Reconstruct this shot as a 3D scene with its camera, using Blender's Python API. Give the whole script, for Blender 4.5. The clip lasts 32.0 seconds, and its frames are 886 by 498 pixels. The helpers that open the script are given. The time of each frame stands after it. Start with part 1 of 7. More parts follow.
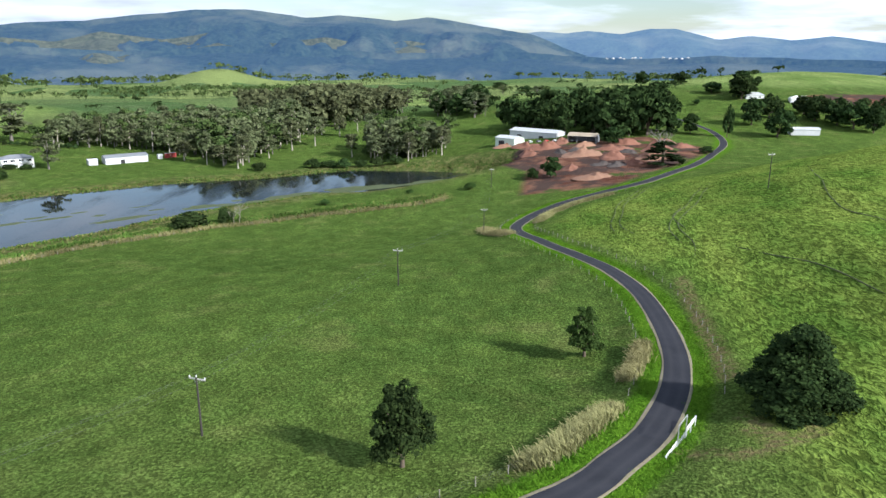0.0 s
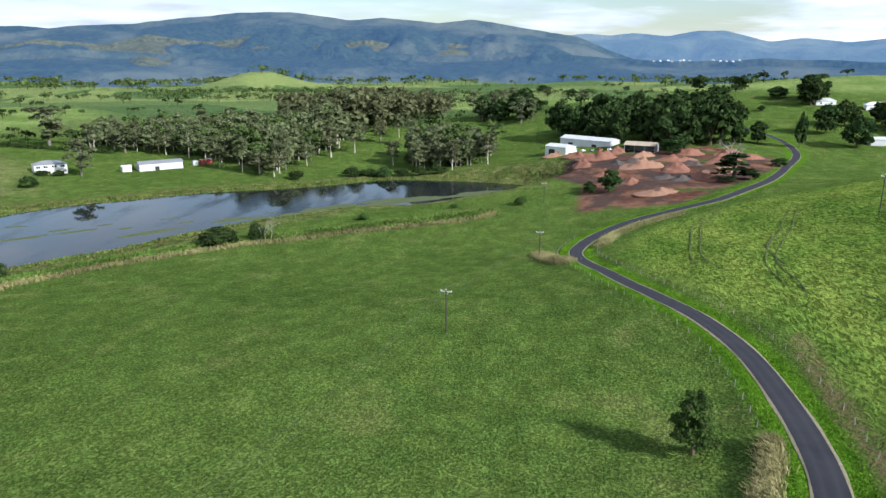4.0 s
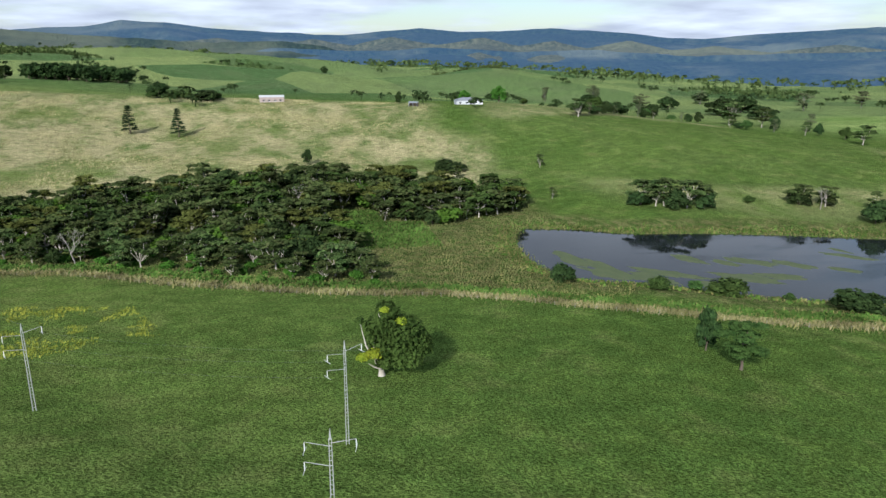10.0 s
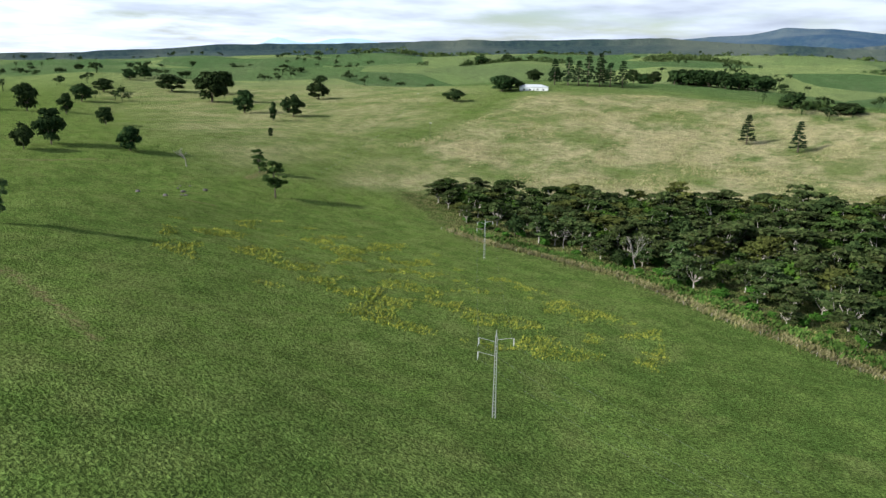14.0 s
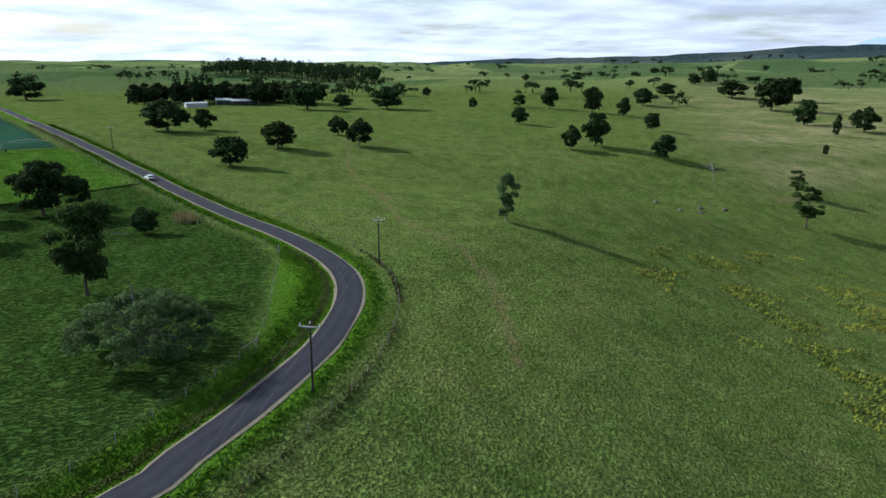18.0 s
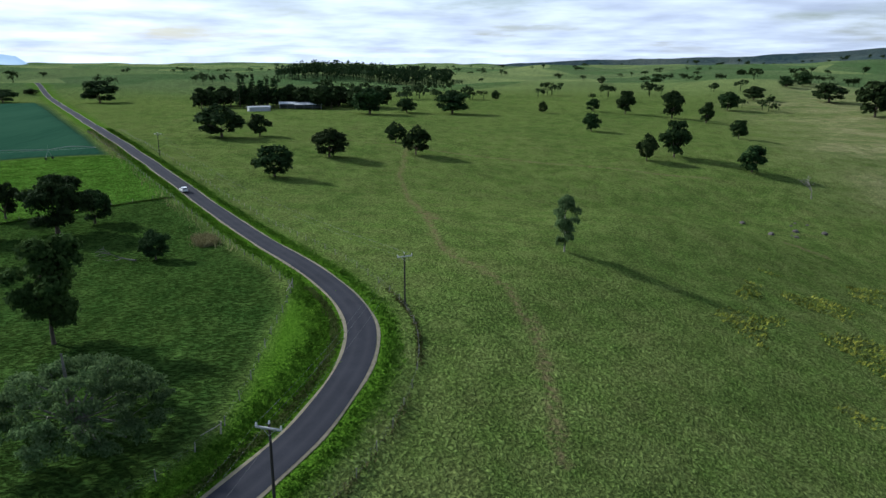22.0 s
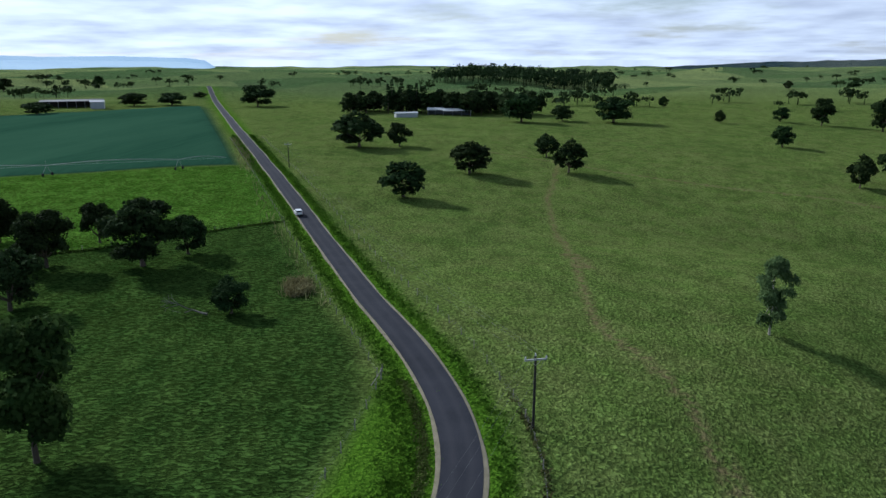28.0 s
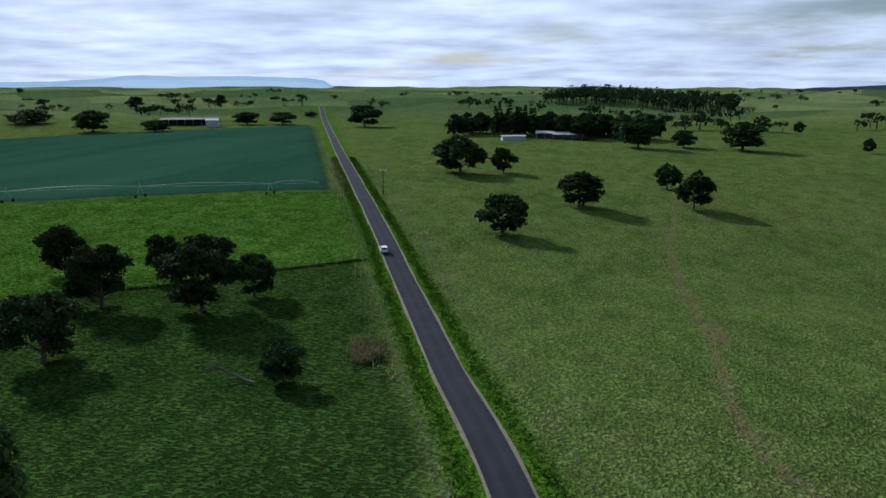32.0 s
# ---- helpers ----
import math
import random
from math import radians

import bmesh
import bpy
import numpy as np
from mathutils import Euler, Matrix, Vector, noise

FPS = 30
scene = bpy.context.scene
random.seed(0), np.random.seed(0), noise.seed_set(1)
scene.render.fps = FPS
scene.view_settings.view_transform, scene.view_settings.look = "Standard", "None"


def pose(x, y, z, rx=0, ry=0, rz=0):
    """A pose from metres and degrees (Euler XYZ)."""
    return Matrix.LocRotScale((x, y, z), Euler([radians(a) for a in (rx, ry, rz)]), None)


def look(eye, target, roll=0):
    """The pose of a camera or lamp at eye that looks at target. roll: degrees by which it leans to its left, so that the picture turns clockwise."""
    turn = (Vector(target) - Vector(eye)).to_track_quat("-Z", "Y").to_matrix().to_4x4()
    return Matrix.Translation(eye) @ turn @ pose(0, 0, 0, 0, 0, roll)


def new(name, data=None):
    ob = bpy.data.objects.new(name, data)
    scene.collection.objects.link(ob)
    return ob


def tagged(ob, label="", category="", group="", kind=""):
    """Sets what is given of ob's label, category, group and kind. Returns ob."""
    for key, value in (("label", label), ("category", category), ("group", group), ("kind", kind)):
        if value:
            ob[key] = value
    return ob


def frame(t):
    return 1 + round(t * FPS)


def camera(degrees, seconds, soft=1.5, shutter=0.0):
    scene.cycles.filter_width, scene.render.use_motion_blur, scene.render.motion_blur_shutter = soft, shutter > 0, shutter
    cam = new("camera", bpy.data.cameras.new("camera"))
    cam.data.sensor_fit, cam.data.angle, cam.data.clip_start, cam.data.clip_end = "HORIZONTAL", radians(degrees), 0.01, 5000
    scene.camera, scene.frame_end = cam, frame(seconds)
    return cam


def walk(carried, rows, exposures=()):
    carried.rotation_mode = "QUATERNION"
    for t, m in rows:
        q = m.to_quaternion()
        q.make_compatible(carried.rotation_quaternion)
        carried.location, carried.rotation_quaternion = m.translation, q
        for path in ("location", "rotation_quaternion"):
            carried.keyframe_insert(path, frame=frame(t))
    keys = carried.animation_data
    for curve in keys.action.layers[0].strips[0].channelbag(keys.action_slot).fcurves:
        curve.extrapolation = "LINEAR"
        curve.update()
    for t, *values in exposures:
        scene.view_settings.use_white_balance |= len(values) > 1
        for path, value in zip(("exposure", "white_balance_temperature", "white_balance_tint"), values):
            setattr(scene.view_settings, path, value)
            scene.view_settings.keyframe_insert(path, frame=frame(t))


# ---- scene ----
cam = camera(64.50, 32.0)
EXPOSURES = [(0, 0.86, 5950, 9), (6, 0.72, 5950, 9), (8.5, 0.44, 5850, 9), (11.5, 0.58, 5900, 8.5), (14.5, 0.55, 6000, 8.5), (17, 0.22, 5750, 7.8), (19, 0.2, 5650, 7.5), (24, -0.03, 5500, 8), (28, -0.14, 5460, 8.5), (32, -0.38, 5430, 10)]
# seconds, x, y, z, heading to the left of +y, tilt up, lean
PATH = [
    (0, -0, -0, 78.75, 0, -15.335, 0),
    (0.5, -0.95, 3.74, 78.71, -0.062, -15.277, 0.082),
    (1, -1.66, 7.29, 78.78, -0.122, -15.296, 0.147),
    (1.5, -2, 10.74, 78.84, -0.097, -15.232, 0.087),
    (2, -2.34, 14.35, 78.84, -0.1, -15.191, 0.056),
    (2.5, -2.76, 17.95, 78.82, -0.141, -15.162, 0.061),
    (4.5, -4.48, 35.24, 79.32, 7.469, -15.147, 0.026),
    (5, -4.57, 39.57, 79.33, 13.558, -15.093, 0.082),
    (5.5, -4.63, 43.92, 79.31, 19.679, -15.119, 0.046),
    (6, -5.06, 48.18, 79.27, 25.701, -15.157, 0.013),
    (6.5, -5.72, 52.51, 79.34, 31.776, -15.176, -0.004),
    (7, -6.62, 56.87, 79.32, 37.912, -15.17, 0.005),
    (7.5, -7.81, 61.42, 79.03, 43.901, -15.191, 0.089),
    (8, -9.53, 65.63, 78.96, 49.952, -15.226, 0.099),
    (8.5, -11.62, 69.69, 78.74, 55.961, -15.244, 0.197),
    (9, -13.87, 73.65, 78.42, 62.047, -15.238, 0.32),
    (9.5, -16.58, 77.24, 78.4, 68.148, -15.258, 0.26),
    (10, -19.7, 80.52, 78.34, 74.193, -15.297, 0.247),
    (10.5, -22.91, 83.54, 78.16, 80.272, -15.296, 0.287),
    (11, -26.23, 86.18, 78.07, 86.357, -15.282, 0.342),
    (11.5, -29.24, 88.59, 78.08, 92.435, -15.232, 0.365),
    (12, -32.56, 90.51, 78.13, 98.532, -15.181, 0.405),
    (12.5, -36.44, 91.98, 78.15, 104.595, -15.188, 0.422),
    (13, -40.63, 92.99, 78.25, 110.705, -15.176, 0.495),
    (13.5, -44.31, 93.73, 78.14, 116.842, -15.12, 0.555),
    (14, -47.92, 93.99, 78.19, 122.953, -15.068, 0.657),
    (14.5, -51.09, 94.32, 78.44, 129.146, -15.076, 0.623),
    (16.5, -62.23, 91.54, 80.39, 153.807, -15.26, 0.815),
    (17, -64.8, 90.58, 80.81, 160.141, -15.332, 0.755),
    (17.5, -67.1, 89.11, 81, 165.787, -15.29, 0.538),
    (18, -69.25, 87.1, 81.11, 166.627, -15.291, 0.389),
    (18.5, -71.18, 84.73, 81.2, 166.719, -15.29, 0.373),
    (19, -72.84, 82.17, 81.3, 166.804, -15.289, 0.441),
    (19.5, -74.32, 79.76, 81.48, 166.979, -15.295, 0.314),
    (20, -75.81, 77.06, 81.58, 167.964, -15.289, 0.238),
    (20.5, -77.07, 74.01, 81.6, 168.98, -15.27, 0.197),
    (21, -78.14, 70.87, 81.6, 169.907, -15.241, 0.187),
    (21.5, -79.25, 67.77, 81.63, 170.932, -15.218, 0.199),
    (22, -80.17, 64.64, 81.69, 172.723, -15.203, 0.176),
    (22.5, -81.2, 61.59, 81.74, 176.158, -15.172, 0.157),
    (23, -82.05, 58.52, 81.82, 179.484, -15.14, 0.16),
    (23.5, -82.8, 54.84, 81.77, 182.774, -15.119, 0.173),
    (24, -83.49, 51.35, 81.7, 184.834, -15.102, 0.162),
    (24.5, -84.02, 48.23, 81.63, 185.522, -15.07, 0.038),
    (25, -84.45, 45.37, 81.61, 185.552, -15.006, -0.125),
    (25.5, -84.45, 42.26, 81.63, 185.497, -15.025, -0.105),
    (27.5, -84.44, 28.59, 82.2, 185.408, -15.064, -0.027),
    (28, -84.53, 25.76, 82.08, 185.359, -15.003, -0.086),
    (28.5, -84.52, 22.37, 82.28, 185.366, -15.074, -0.098),
    (29, -84.44, 18.87, 82.47, 185.376, -15.068, -0.078),
    (29.5, -84.16, 15.54, 82.4, 185.352, -14.943, -0.085),
    (30, -84.01, 12.45, 82.02, 185.372, -14.635, -0.149),
    (30.5, -83.9, 9.62, 81.97, 185.369, -14.146, -0.211),
    (31, -83.65, 6.99, 82.04, 185.995, -13.73, -0.197),
    (31.5, -83.25, 4.39, 82.14, 191.192, -13.479, -0.079),
    (32, -82.82, 1.6, 82.29, 194.181, -13.435, 0.114),
]


def eye_pose(x, y, z, heading, tilt, lean):
    return pose(x, y, z, 0, 0, heading) @ pose(0, 0, 0, 90 + tilt) @ pose(0, 0, 0, 0, 0, lean)


walk(cam, [(t, eye_pose(*p)) for t, *p in PATH], EXPOSURES)

# ---- light and sky ----
SUN_TO = Vector((0.80, -0.56, 0.56)).normalized()
sun_data = bpy.data.lights.new("sun", "SUN")
sun_data.energy, sun_data.angle, sun_data.color = 4.8, radians(4.0), (1.0, 0.95, 0.86)
sun_lamp = new("sun", sun_data)
sun_lamp.matrix_world = look(SUN_TO * 300, (0, 0, 0))

world = bpy.data.worlds.new("sky")
scene.world = world
world.use_nodes = True


def build_sky(nt):
    """A clear sky behind long banks of broken cloud."""
    nt.nodes.clear()
    n, l = nt.nodes.new, nt.links.new
    out, bg = n("ShaderNodeOutputWorld"), n("ShaderNodeBackground")
    sky = n("ShaderNodeTexSky")
    sky.sky_type, sky.sun_disc = "NISHITA", False
    sky.sun_elevation, sky.sun_rotation = math.asin(SUN_TO.z), math.atan2(SUN_TO.x, SUN_TO.y)
    co, sep = n("ShaderNodeTexCoord"), n("ShaderNodeSeparateXYZ")
    l(co.outputs["Generated"], sep.inputs[0])
    lift = n("ShaderNodeMath"); lift.operation = "MAXIMUM"; lift.inputs[1].default_value = 0.0
    l(sep.outputs["Z"], lift.inputs[0])
    add = n("ShaderNodeMath"); add.operation = "ADD"; add.inputs[1].default_value = 0.10
    l(lift.outputs[0], add.inputs[0])
    dx, dy = n("ShaderNodeMath"), n("ShaderNodeMath")
    for d, axis in ((dx, "X"), (dy, "Y")):
        d.operation = "DIVIDE"
        l(sep.outputs[axis], d.inputs[0]); l(add.outputs[0], d.inputs[1])
    flat = n("ShaderNodeCombineXYZ")
    l(dx.outputs[0], flat.inputs["X"]); l(dy.outputs[0], flat.inputs["Y"])
    big, fine = n("ShaderNodeTexNoise"), n("ShaderNodeTexNoise")
    big.inputs["Scale"].default_value, big.inputs["Detail"].default_value, big.inputs["Roughness"].default_value = 0.42, 7, 0.55
    fine.inputs["Scale"].default_value, fine.inputs["Detail"].default_value = 1.3, 6
    l(flat.outputs[0], big.inputs["Vector"]); l(flat.outputs[0], fine.inputs["Vector"])
    cover = n("ShaderNodeMapRange"); cover.interpolation_type = "SMOOTHSTEP"
    cover.inputs["From Min"].default_value, cover.inputs["From Max"].default_value = 0.37, 0.55
    southern = n("ShaderNodeMath"); southern.operation = "MULTIPLY_ADD"
    southern.inputs[1].default_value = -0.07
    l(sep.outputs["Y"], southern.inputs[0]); l(big.outputs["Fac"], southern.inputs[2])
    l(southern.outputs[0], cover.inputs["Value"])
    low = n("ShaderNodeMapRange"); low.interpolation_type = "SMOOTHSTEP"
    low.inputs["From Min"].default_value, low.inputs["From Max"].default_value = 0.050, -0.01
    l(sep.outputs["Z"], low.inputs["Value"])
    most = n("ShaderNodeMath"); most.operation = "MAXIMUM"
    l(cover.outputs[0], most.inputs[0]); l(low.outputs[0], most.inputs[1])
    tone = n("ShaderNodeValToRGB")
    tone.color_ramp.elements[0].position, tone.color_ramp.elements[0].color = 0.34, (CLOUD_LIT * 0.94, CLOUD_LIT, CLOUD_LIT * 1.10, 1)
    tone.color_ramp.elements[1].position, tone.color_ramp.elements[1].color = 0.70, (CLOUD_DIM * 0.91, CLOUD_DIM * 0.98, CLOUD_DIM * 1.15, 1)
    l(fine.outputs["Fac"], tone.inputs[0])
    # clouds glow more towards the sun
    facing = n("ShaderNodeVectorMath"); facing.operation = "DOT_PRODUCT"
    facing.inputs[1].default_value = SUN_TO
    l(co.outputs["Generated"], facing.inputs[0])
    glow = n("ShaderNodeMapRange")
    for key, value in (("From Min", -0.5), ("From Max", 0.72), ("To Min", 1.14), ("To Max", 1.95)):
        glow.inputs[key].default_value = value
    l(facing.outputs["Value"], glow.inputs["Value"])
    # and their bases are greyer overhead
    base = n("ShaderNodeMapRange"); base.interpolation_type = "SMOOTHSTEP"
    for key, value in (("From Min", 0.09), ("From Max", 0.40), ("To Min", 1.0), ("To Max", 0.72)):
        base.inputs[key].default_value = value
    l(sep.outputs["Z"], base.inputs["Value"])
    both = n("ShaderNodeMath"); both.operation = "MULTIPLY"
    l(glow.outputs[0], both.inputs[0]); l(base.outputs[0], both.inputs[1])
    lit = n("ShaderNodeVectorMath"); lit.operation = "SCALE"
    l(tone.outputs[0], lit.inputs[0]); l(both.outputs[0], lit.inputs["Scale"])
    mix = n("ShaderNodeMix"); mix.data_type = "RGBA"
    l(most.outputs[0], mix.inputs["Factor"]); l(sky.outputs[0], mix.inputs["A"]); l(lit.outputs[0], mix.inputs["B"])
    l(mix.outputs["Result"], bg.inputs["Color"])
    bg.inputs["Strength"].default_value = SKY_STRENGTH
    l(bg.outputs[0], out.inputs[0])


SKY_STRENGTH, CLOUD_LIT, CLOUD_DIM = 0.09, 6.8, 4.2
build_sky(world.node_tree)


# ---- materials ----
class Nodes:
    """A material's node tree with short calls."""

    def __init__(self, name, roughness=0.8, metallic=0.0, specular=0.3):
        self.mat = bpy.data.materials.new(name)
        self.mat.use_nodes = True
        self.nt = self.mat.node_tree
        self.bsdf = self.nt.nodes["Principled BSDF"]
        self.bsdf.inputs["Roughness"].default_value = roughness
        self.bsdf.inputs["Metallic"].default_value = metallic
        self.bsdf.inputs["Specular IOR Level"].default_value = specular
        self.co = self.nt.nodes.new("ShaderNodeTexCoord").outputs["Object"]

    def add(self, kind, **values):
        node = self.nt.nodes.new(kind)
        for key, value in values.items():
            node.inputs[key.replace("_", " ")].default_value = value
        return node

    def link(self, a, b):
        self.nt.links.new(a, b)

    def noise(self, scale, detail=4.0, rough=0.55, stretch=None, swirl=0.0):
        node = self.add("ShaderNodeTexNoise", Scale=scale, Detail=detail, Roughness=rough, Distortion=swirl)
        src = self.co
        if stretch:
            m = self.add("ShaderNodeMapping")
            m.inputs["Scale"].default_value = stretch[:3]
            m.inputs["Rotation"].default_value = (0, 0, stretch[3] if len(stretch) > 3 else 0)
            self.link(src, m.inputs[0])
            src = m.outputs[0]
        self.link(src, node.inputs["Vector"])
        return node.outputs["Fac"]

    def span(self, value, lo, hi, to_lo=0.0, to_hi=1.0):
        node = self.add("ShaderNodeMapRange", From_Min=lo, From_Max=hi, To_Min=to_lo, To_Max=to_hi)
        self.link(value, node.inputs["Value"])
        return node.outputs[0]

    def times(self, a, b):
        node = self.nt.nodes.new("ShaderNodeMath")
        node.operation = "MULTIPLY"
        for src, slot in ((a, 0), (b, 1)):
            if isinstance(src, (int, float)):
                node.inputs[slot].default_value = src
            else:
                self.link(src, node.inputs[slot])
        return node.outputs[0]

    def mix(self, fac, a, b):
        node = self.nt.nodes.new("ShaderNodeMix")
        node.data_type = "RGBA"
        for src, slot in ((fac, "Factor"), (a, "A"), (b, "B")):
            if isinstance(src, (int, float)):
                node.inputs[slot].default_value = src
            elif isinstance(src, tuple):
                node.inputs[slot].default_value = (*src, 1)
            else:
                self.link(src, node.inputs[slot])
        return node.outputs["Result"]

    def attr(self, name):
        node = self.nt.nodes.new("ShaderNodeAttribute")
        node.attribute_name = name
        return node.outputs["Fac"]

    def rand(self):
        return self.nt.nodes.new("ShaderNodeObjectInfo").outputs["Random"]

    def island(self):
        return self.nt.nodes.new("ShaderNodeNewGeometry").outputs["Random Per Island"]

    def colour(self, out):
        self.link(out, self.bsdf.inputs["Base Color"])
        return self

    def bump(self, height, distance, strength=1.0):
        node = self.add("ShaderNodeBump", Strength=strength, Distance=distance)
        self.link(height, node.inputs["Height"])
        self.link(node.outputs[0], self.bsdf.inputs["Normal"])
        return self


def plain(name, a, b, roughness=0.7, metallic=0.0, grain=6.0, relief=0.01, specular=0.3):
    """Two close tones, mottled at two scales, with a fine relief."""
    m = Nodes(name, roughness, metallic, specular)
    coarse, fine = m.noise(grain * 0.2, 3), m.noise(grain, 6, 0.65)
    both = m.mix(0.5, m.span(coarse, 0.3, 0.7), m.span(fine, 0.3, 0.7))
    m.colour(m.mix(both, a, b))
    m.bump(fine, relief)
    return m.mat


def leaf_stuff(name, dark, light, dry=None, thin=0.25):
    """Leaves: tone by leaf, by tree and by patch of the crown; some light shines through."""
    m = Nodes(name, 0.8, 0.0, 0.02)
    col = m.mix(m.island(), dark, light)
    patch = m.span(m.noise(0.55, 3), 0.40, 0.62)
    col = m.mix(m.times(patch, 0.45), col, light)
    if dry:
        col = m.mix(m.times(m.span(m.noise(0.35, 3), 0.52, 0.68), 0.6), col, dry)
    hue = m.nt.nodes.new("ShaderNodeHueSaturation")
    m.link(col, hue.inputs["Color"])
    m.link(m.times(m.span(m.rand(), 0, 1, 0.78, 1.22), m.span(m.noise(0.075, 2), 0.36, 0.64, 0.68, 1.32)), hue.inputs["Value"])
    m.link(m.span(m.rand(), 0, 1, 0.485, 0.52), hue.inputs["Hue"])
    m.colour(hue.outputs[0])
    tr = m.nt.nodes.new("ShaderNodeBsdfTranslucent")
    m.link(hue.outputs[0], tr.inputs["Color"])
    mx = m.nt.nodes.new("ShaderNodeMixShader")
    mx.inputs[0].default_value = thin
    m.link(m.bsdf.outputs[0], mx.inputs[1])
    m.link(tr.outputs[0], mx.inputs[2])
    m.link(mx.outputs[0], m.nt.nodes["Material Output"].inputs["Surface"])
    return m.mat


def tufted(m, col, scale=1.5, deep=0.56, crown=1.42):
    """Colours lit crowns and shaded hollows into tussocks a metre or two across."""
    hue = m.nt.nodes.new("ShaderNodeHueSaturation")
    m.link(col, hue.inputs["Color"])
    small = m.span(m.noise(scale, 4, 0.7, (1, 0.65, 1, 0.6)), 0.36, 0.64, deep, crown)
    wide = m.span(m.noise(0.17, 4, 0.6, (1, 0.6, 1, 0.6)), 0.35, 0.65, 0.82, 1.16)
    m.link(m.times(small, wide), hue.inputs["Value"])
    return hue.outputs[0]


def pasture_tone(m):
    """Pasture colour by broad patches, shared by the ground and the grass that stands on it; paler in the south."""
    broad, mid = m.noise(0.02, 4), m.noise(0.16, 5, 0.6)
    col = m.mix(m.span(broad, 0.38, 0.62), PASTURE_A, PASTURE_B)
    col = m.mix(m.times(m.span(mid, 0.44, 0.64), 0.6), col, PASTURE_C)
    south_tone = m.mix(m.span(mid, 0.36, 0.64), PASTURE_C, PASTURE_PALE)
    xyz = m.nt.nodes.new("ShaderNodeSeparateXYZ")
    m.link(m.co, xyz.inputs[0])
    col = m.mix(m.times(m.span(xyz.outputs["Y"], 140, -10), m.span(broad, 0.30, 0.55, 0.45, 0.9)), col, south_tone)
    return m.mix(m.times(m.span(m.noise(0.06, 5, 0.65), 0.54, 0.68), 0.6), col, PASTURE_DRY)


def soften(m):
    """Blades too fine to build one by one: their normals lean to the mat's own."""
    geo, mixed = m.nt.nodes.new("ShaderNodeNewGeometry"), m.nt.nodes.new("ShaderNodeMix")
    mixed.data_type = "VECTOR"
    mixed.inputs[0].default_value = 0.6
    m.link(geo.outputs["Normal"], mixed.inputs[4])
    mixed.inputs[5].default_value = (0, 0, 1)
    unit = m.nt.nodes.new("ShaderNodeVectorMath")
    unit.operation = "NORMALIZE"
    m.link(mixed.outputs[1], unit.inputs[0])
    m.link(unit.outputs[0], m.bsdf.inputs["Normal"])


def tuft_stuff(name, tone=None, scale=1.5):
    """Blades in the pasture's own colour, each a little lighter or darker, with shaded hollows painted in."""
    m = Nodes(name, 0.95, 0.0, 0.0)
    soften(m)
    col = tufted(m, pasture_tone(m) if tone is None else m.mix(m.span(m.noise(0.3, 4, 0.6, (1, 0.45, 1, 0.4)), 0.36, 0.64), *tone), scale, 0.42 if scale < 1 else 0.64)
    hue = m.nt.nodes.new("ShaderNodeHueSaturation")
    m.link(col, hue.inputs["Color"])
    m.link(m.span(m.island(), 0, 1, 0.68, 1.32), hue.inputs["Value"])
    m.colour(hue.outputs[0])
    return m.mat


def tussocks(m, scale, stretch, warp):
    """Rounded clumps with creases between them, later darkened as shade, bent out of line by a slower wander."""
    bend = m.add("ShaderNodeTexNoise", Scale=scale * 0.55, Detail=3.0)
    m.link(m.co, bend.inputs["Vector"])
    push = m.nt.nodes.new("ShaderNodeVectorMath")
    push.operation = "MULTIPLY_ADD"
    push.inputs[1].default_value = (warp / scale, warp / scale, 0)
    m.link(bend.outputs["Color"], push.inputs[0])
    m.link(m.co, push.inputs[2])
    turn = m.add("ShaderNodeMapping")
    turn.inputs["Scale"].default_value = (stretch[0], stretch[1], 0)
    turn.inputs["Rotation"].default_value = (0, 0, stretch[2])
    m.link(push.outputs[0], turn.inputs[0])
    cell = m.add("ShaderNodeTexVoronoi", Scale=scale)
    cell.feature = "F1"
    m.link(turn.outputs[0], cell.inputs["Vector"])
    tint = m.nt.nodes.new("ShaderNodeSeparateColor")
    m.link(cell.outputs["Color"], tint.inputs[0])
    return m.span(cell.outputs["Distance"], 0.05, 0.72, 1.0, 0.0), tint.outputs[0]


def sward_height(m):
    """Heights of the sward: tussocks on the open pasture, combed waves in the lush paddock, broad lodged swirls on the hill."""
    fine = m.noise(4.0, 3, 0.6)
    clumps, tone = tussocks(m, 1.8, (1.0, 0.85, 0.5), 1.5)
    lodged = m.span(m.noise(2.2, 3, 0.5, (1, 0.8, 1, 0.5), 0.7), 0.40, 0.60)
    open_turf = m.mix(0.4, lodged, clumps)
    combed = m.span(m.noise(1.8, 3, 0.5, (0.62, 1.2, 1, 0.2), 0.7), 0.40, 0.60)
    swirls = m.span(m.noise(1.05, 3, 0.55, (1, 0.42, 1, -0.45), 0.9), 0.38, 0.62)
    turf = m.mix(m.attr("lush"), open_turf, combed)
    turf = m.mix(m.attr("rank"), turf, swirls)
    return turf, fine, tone


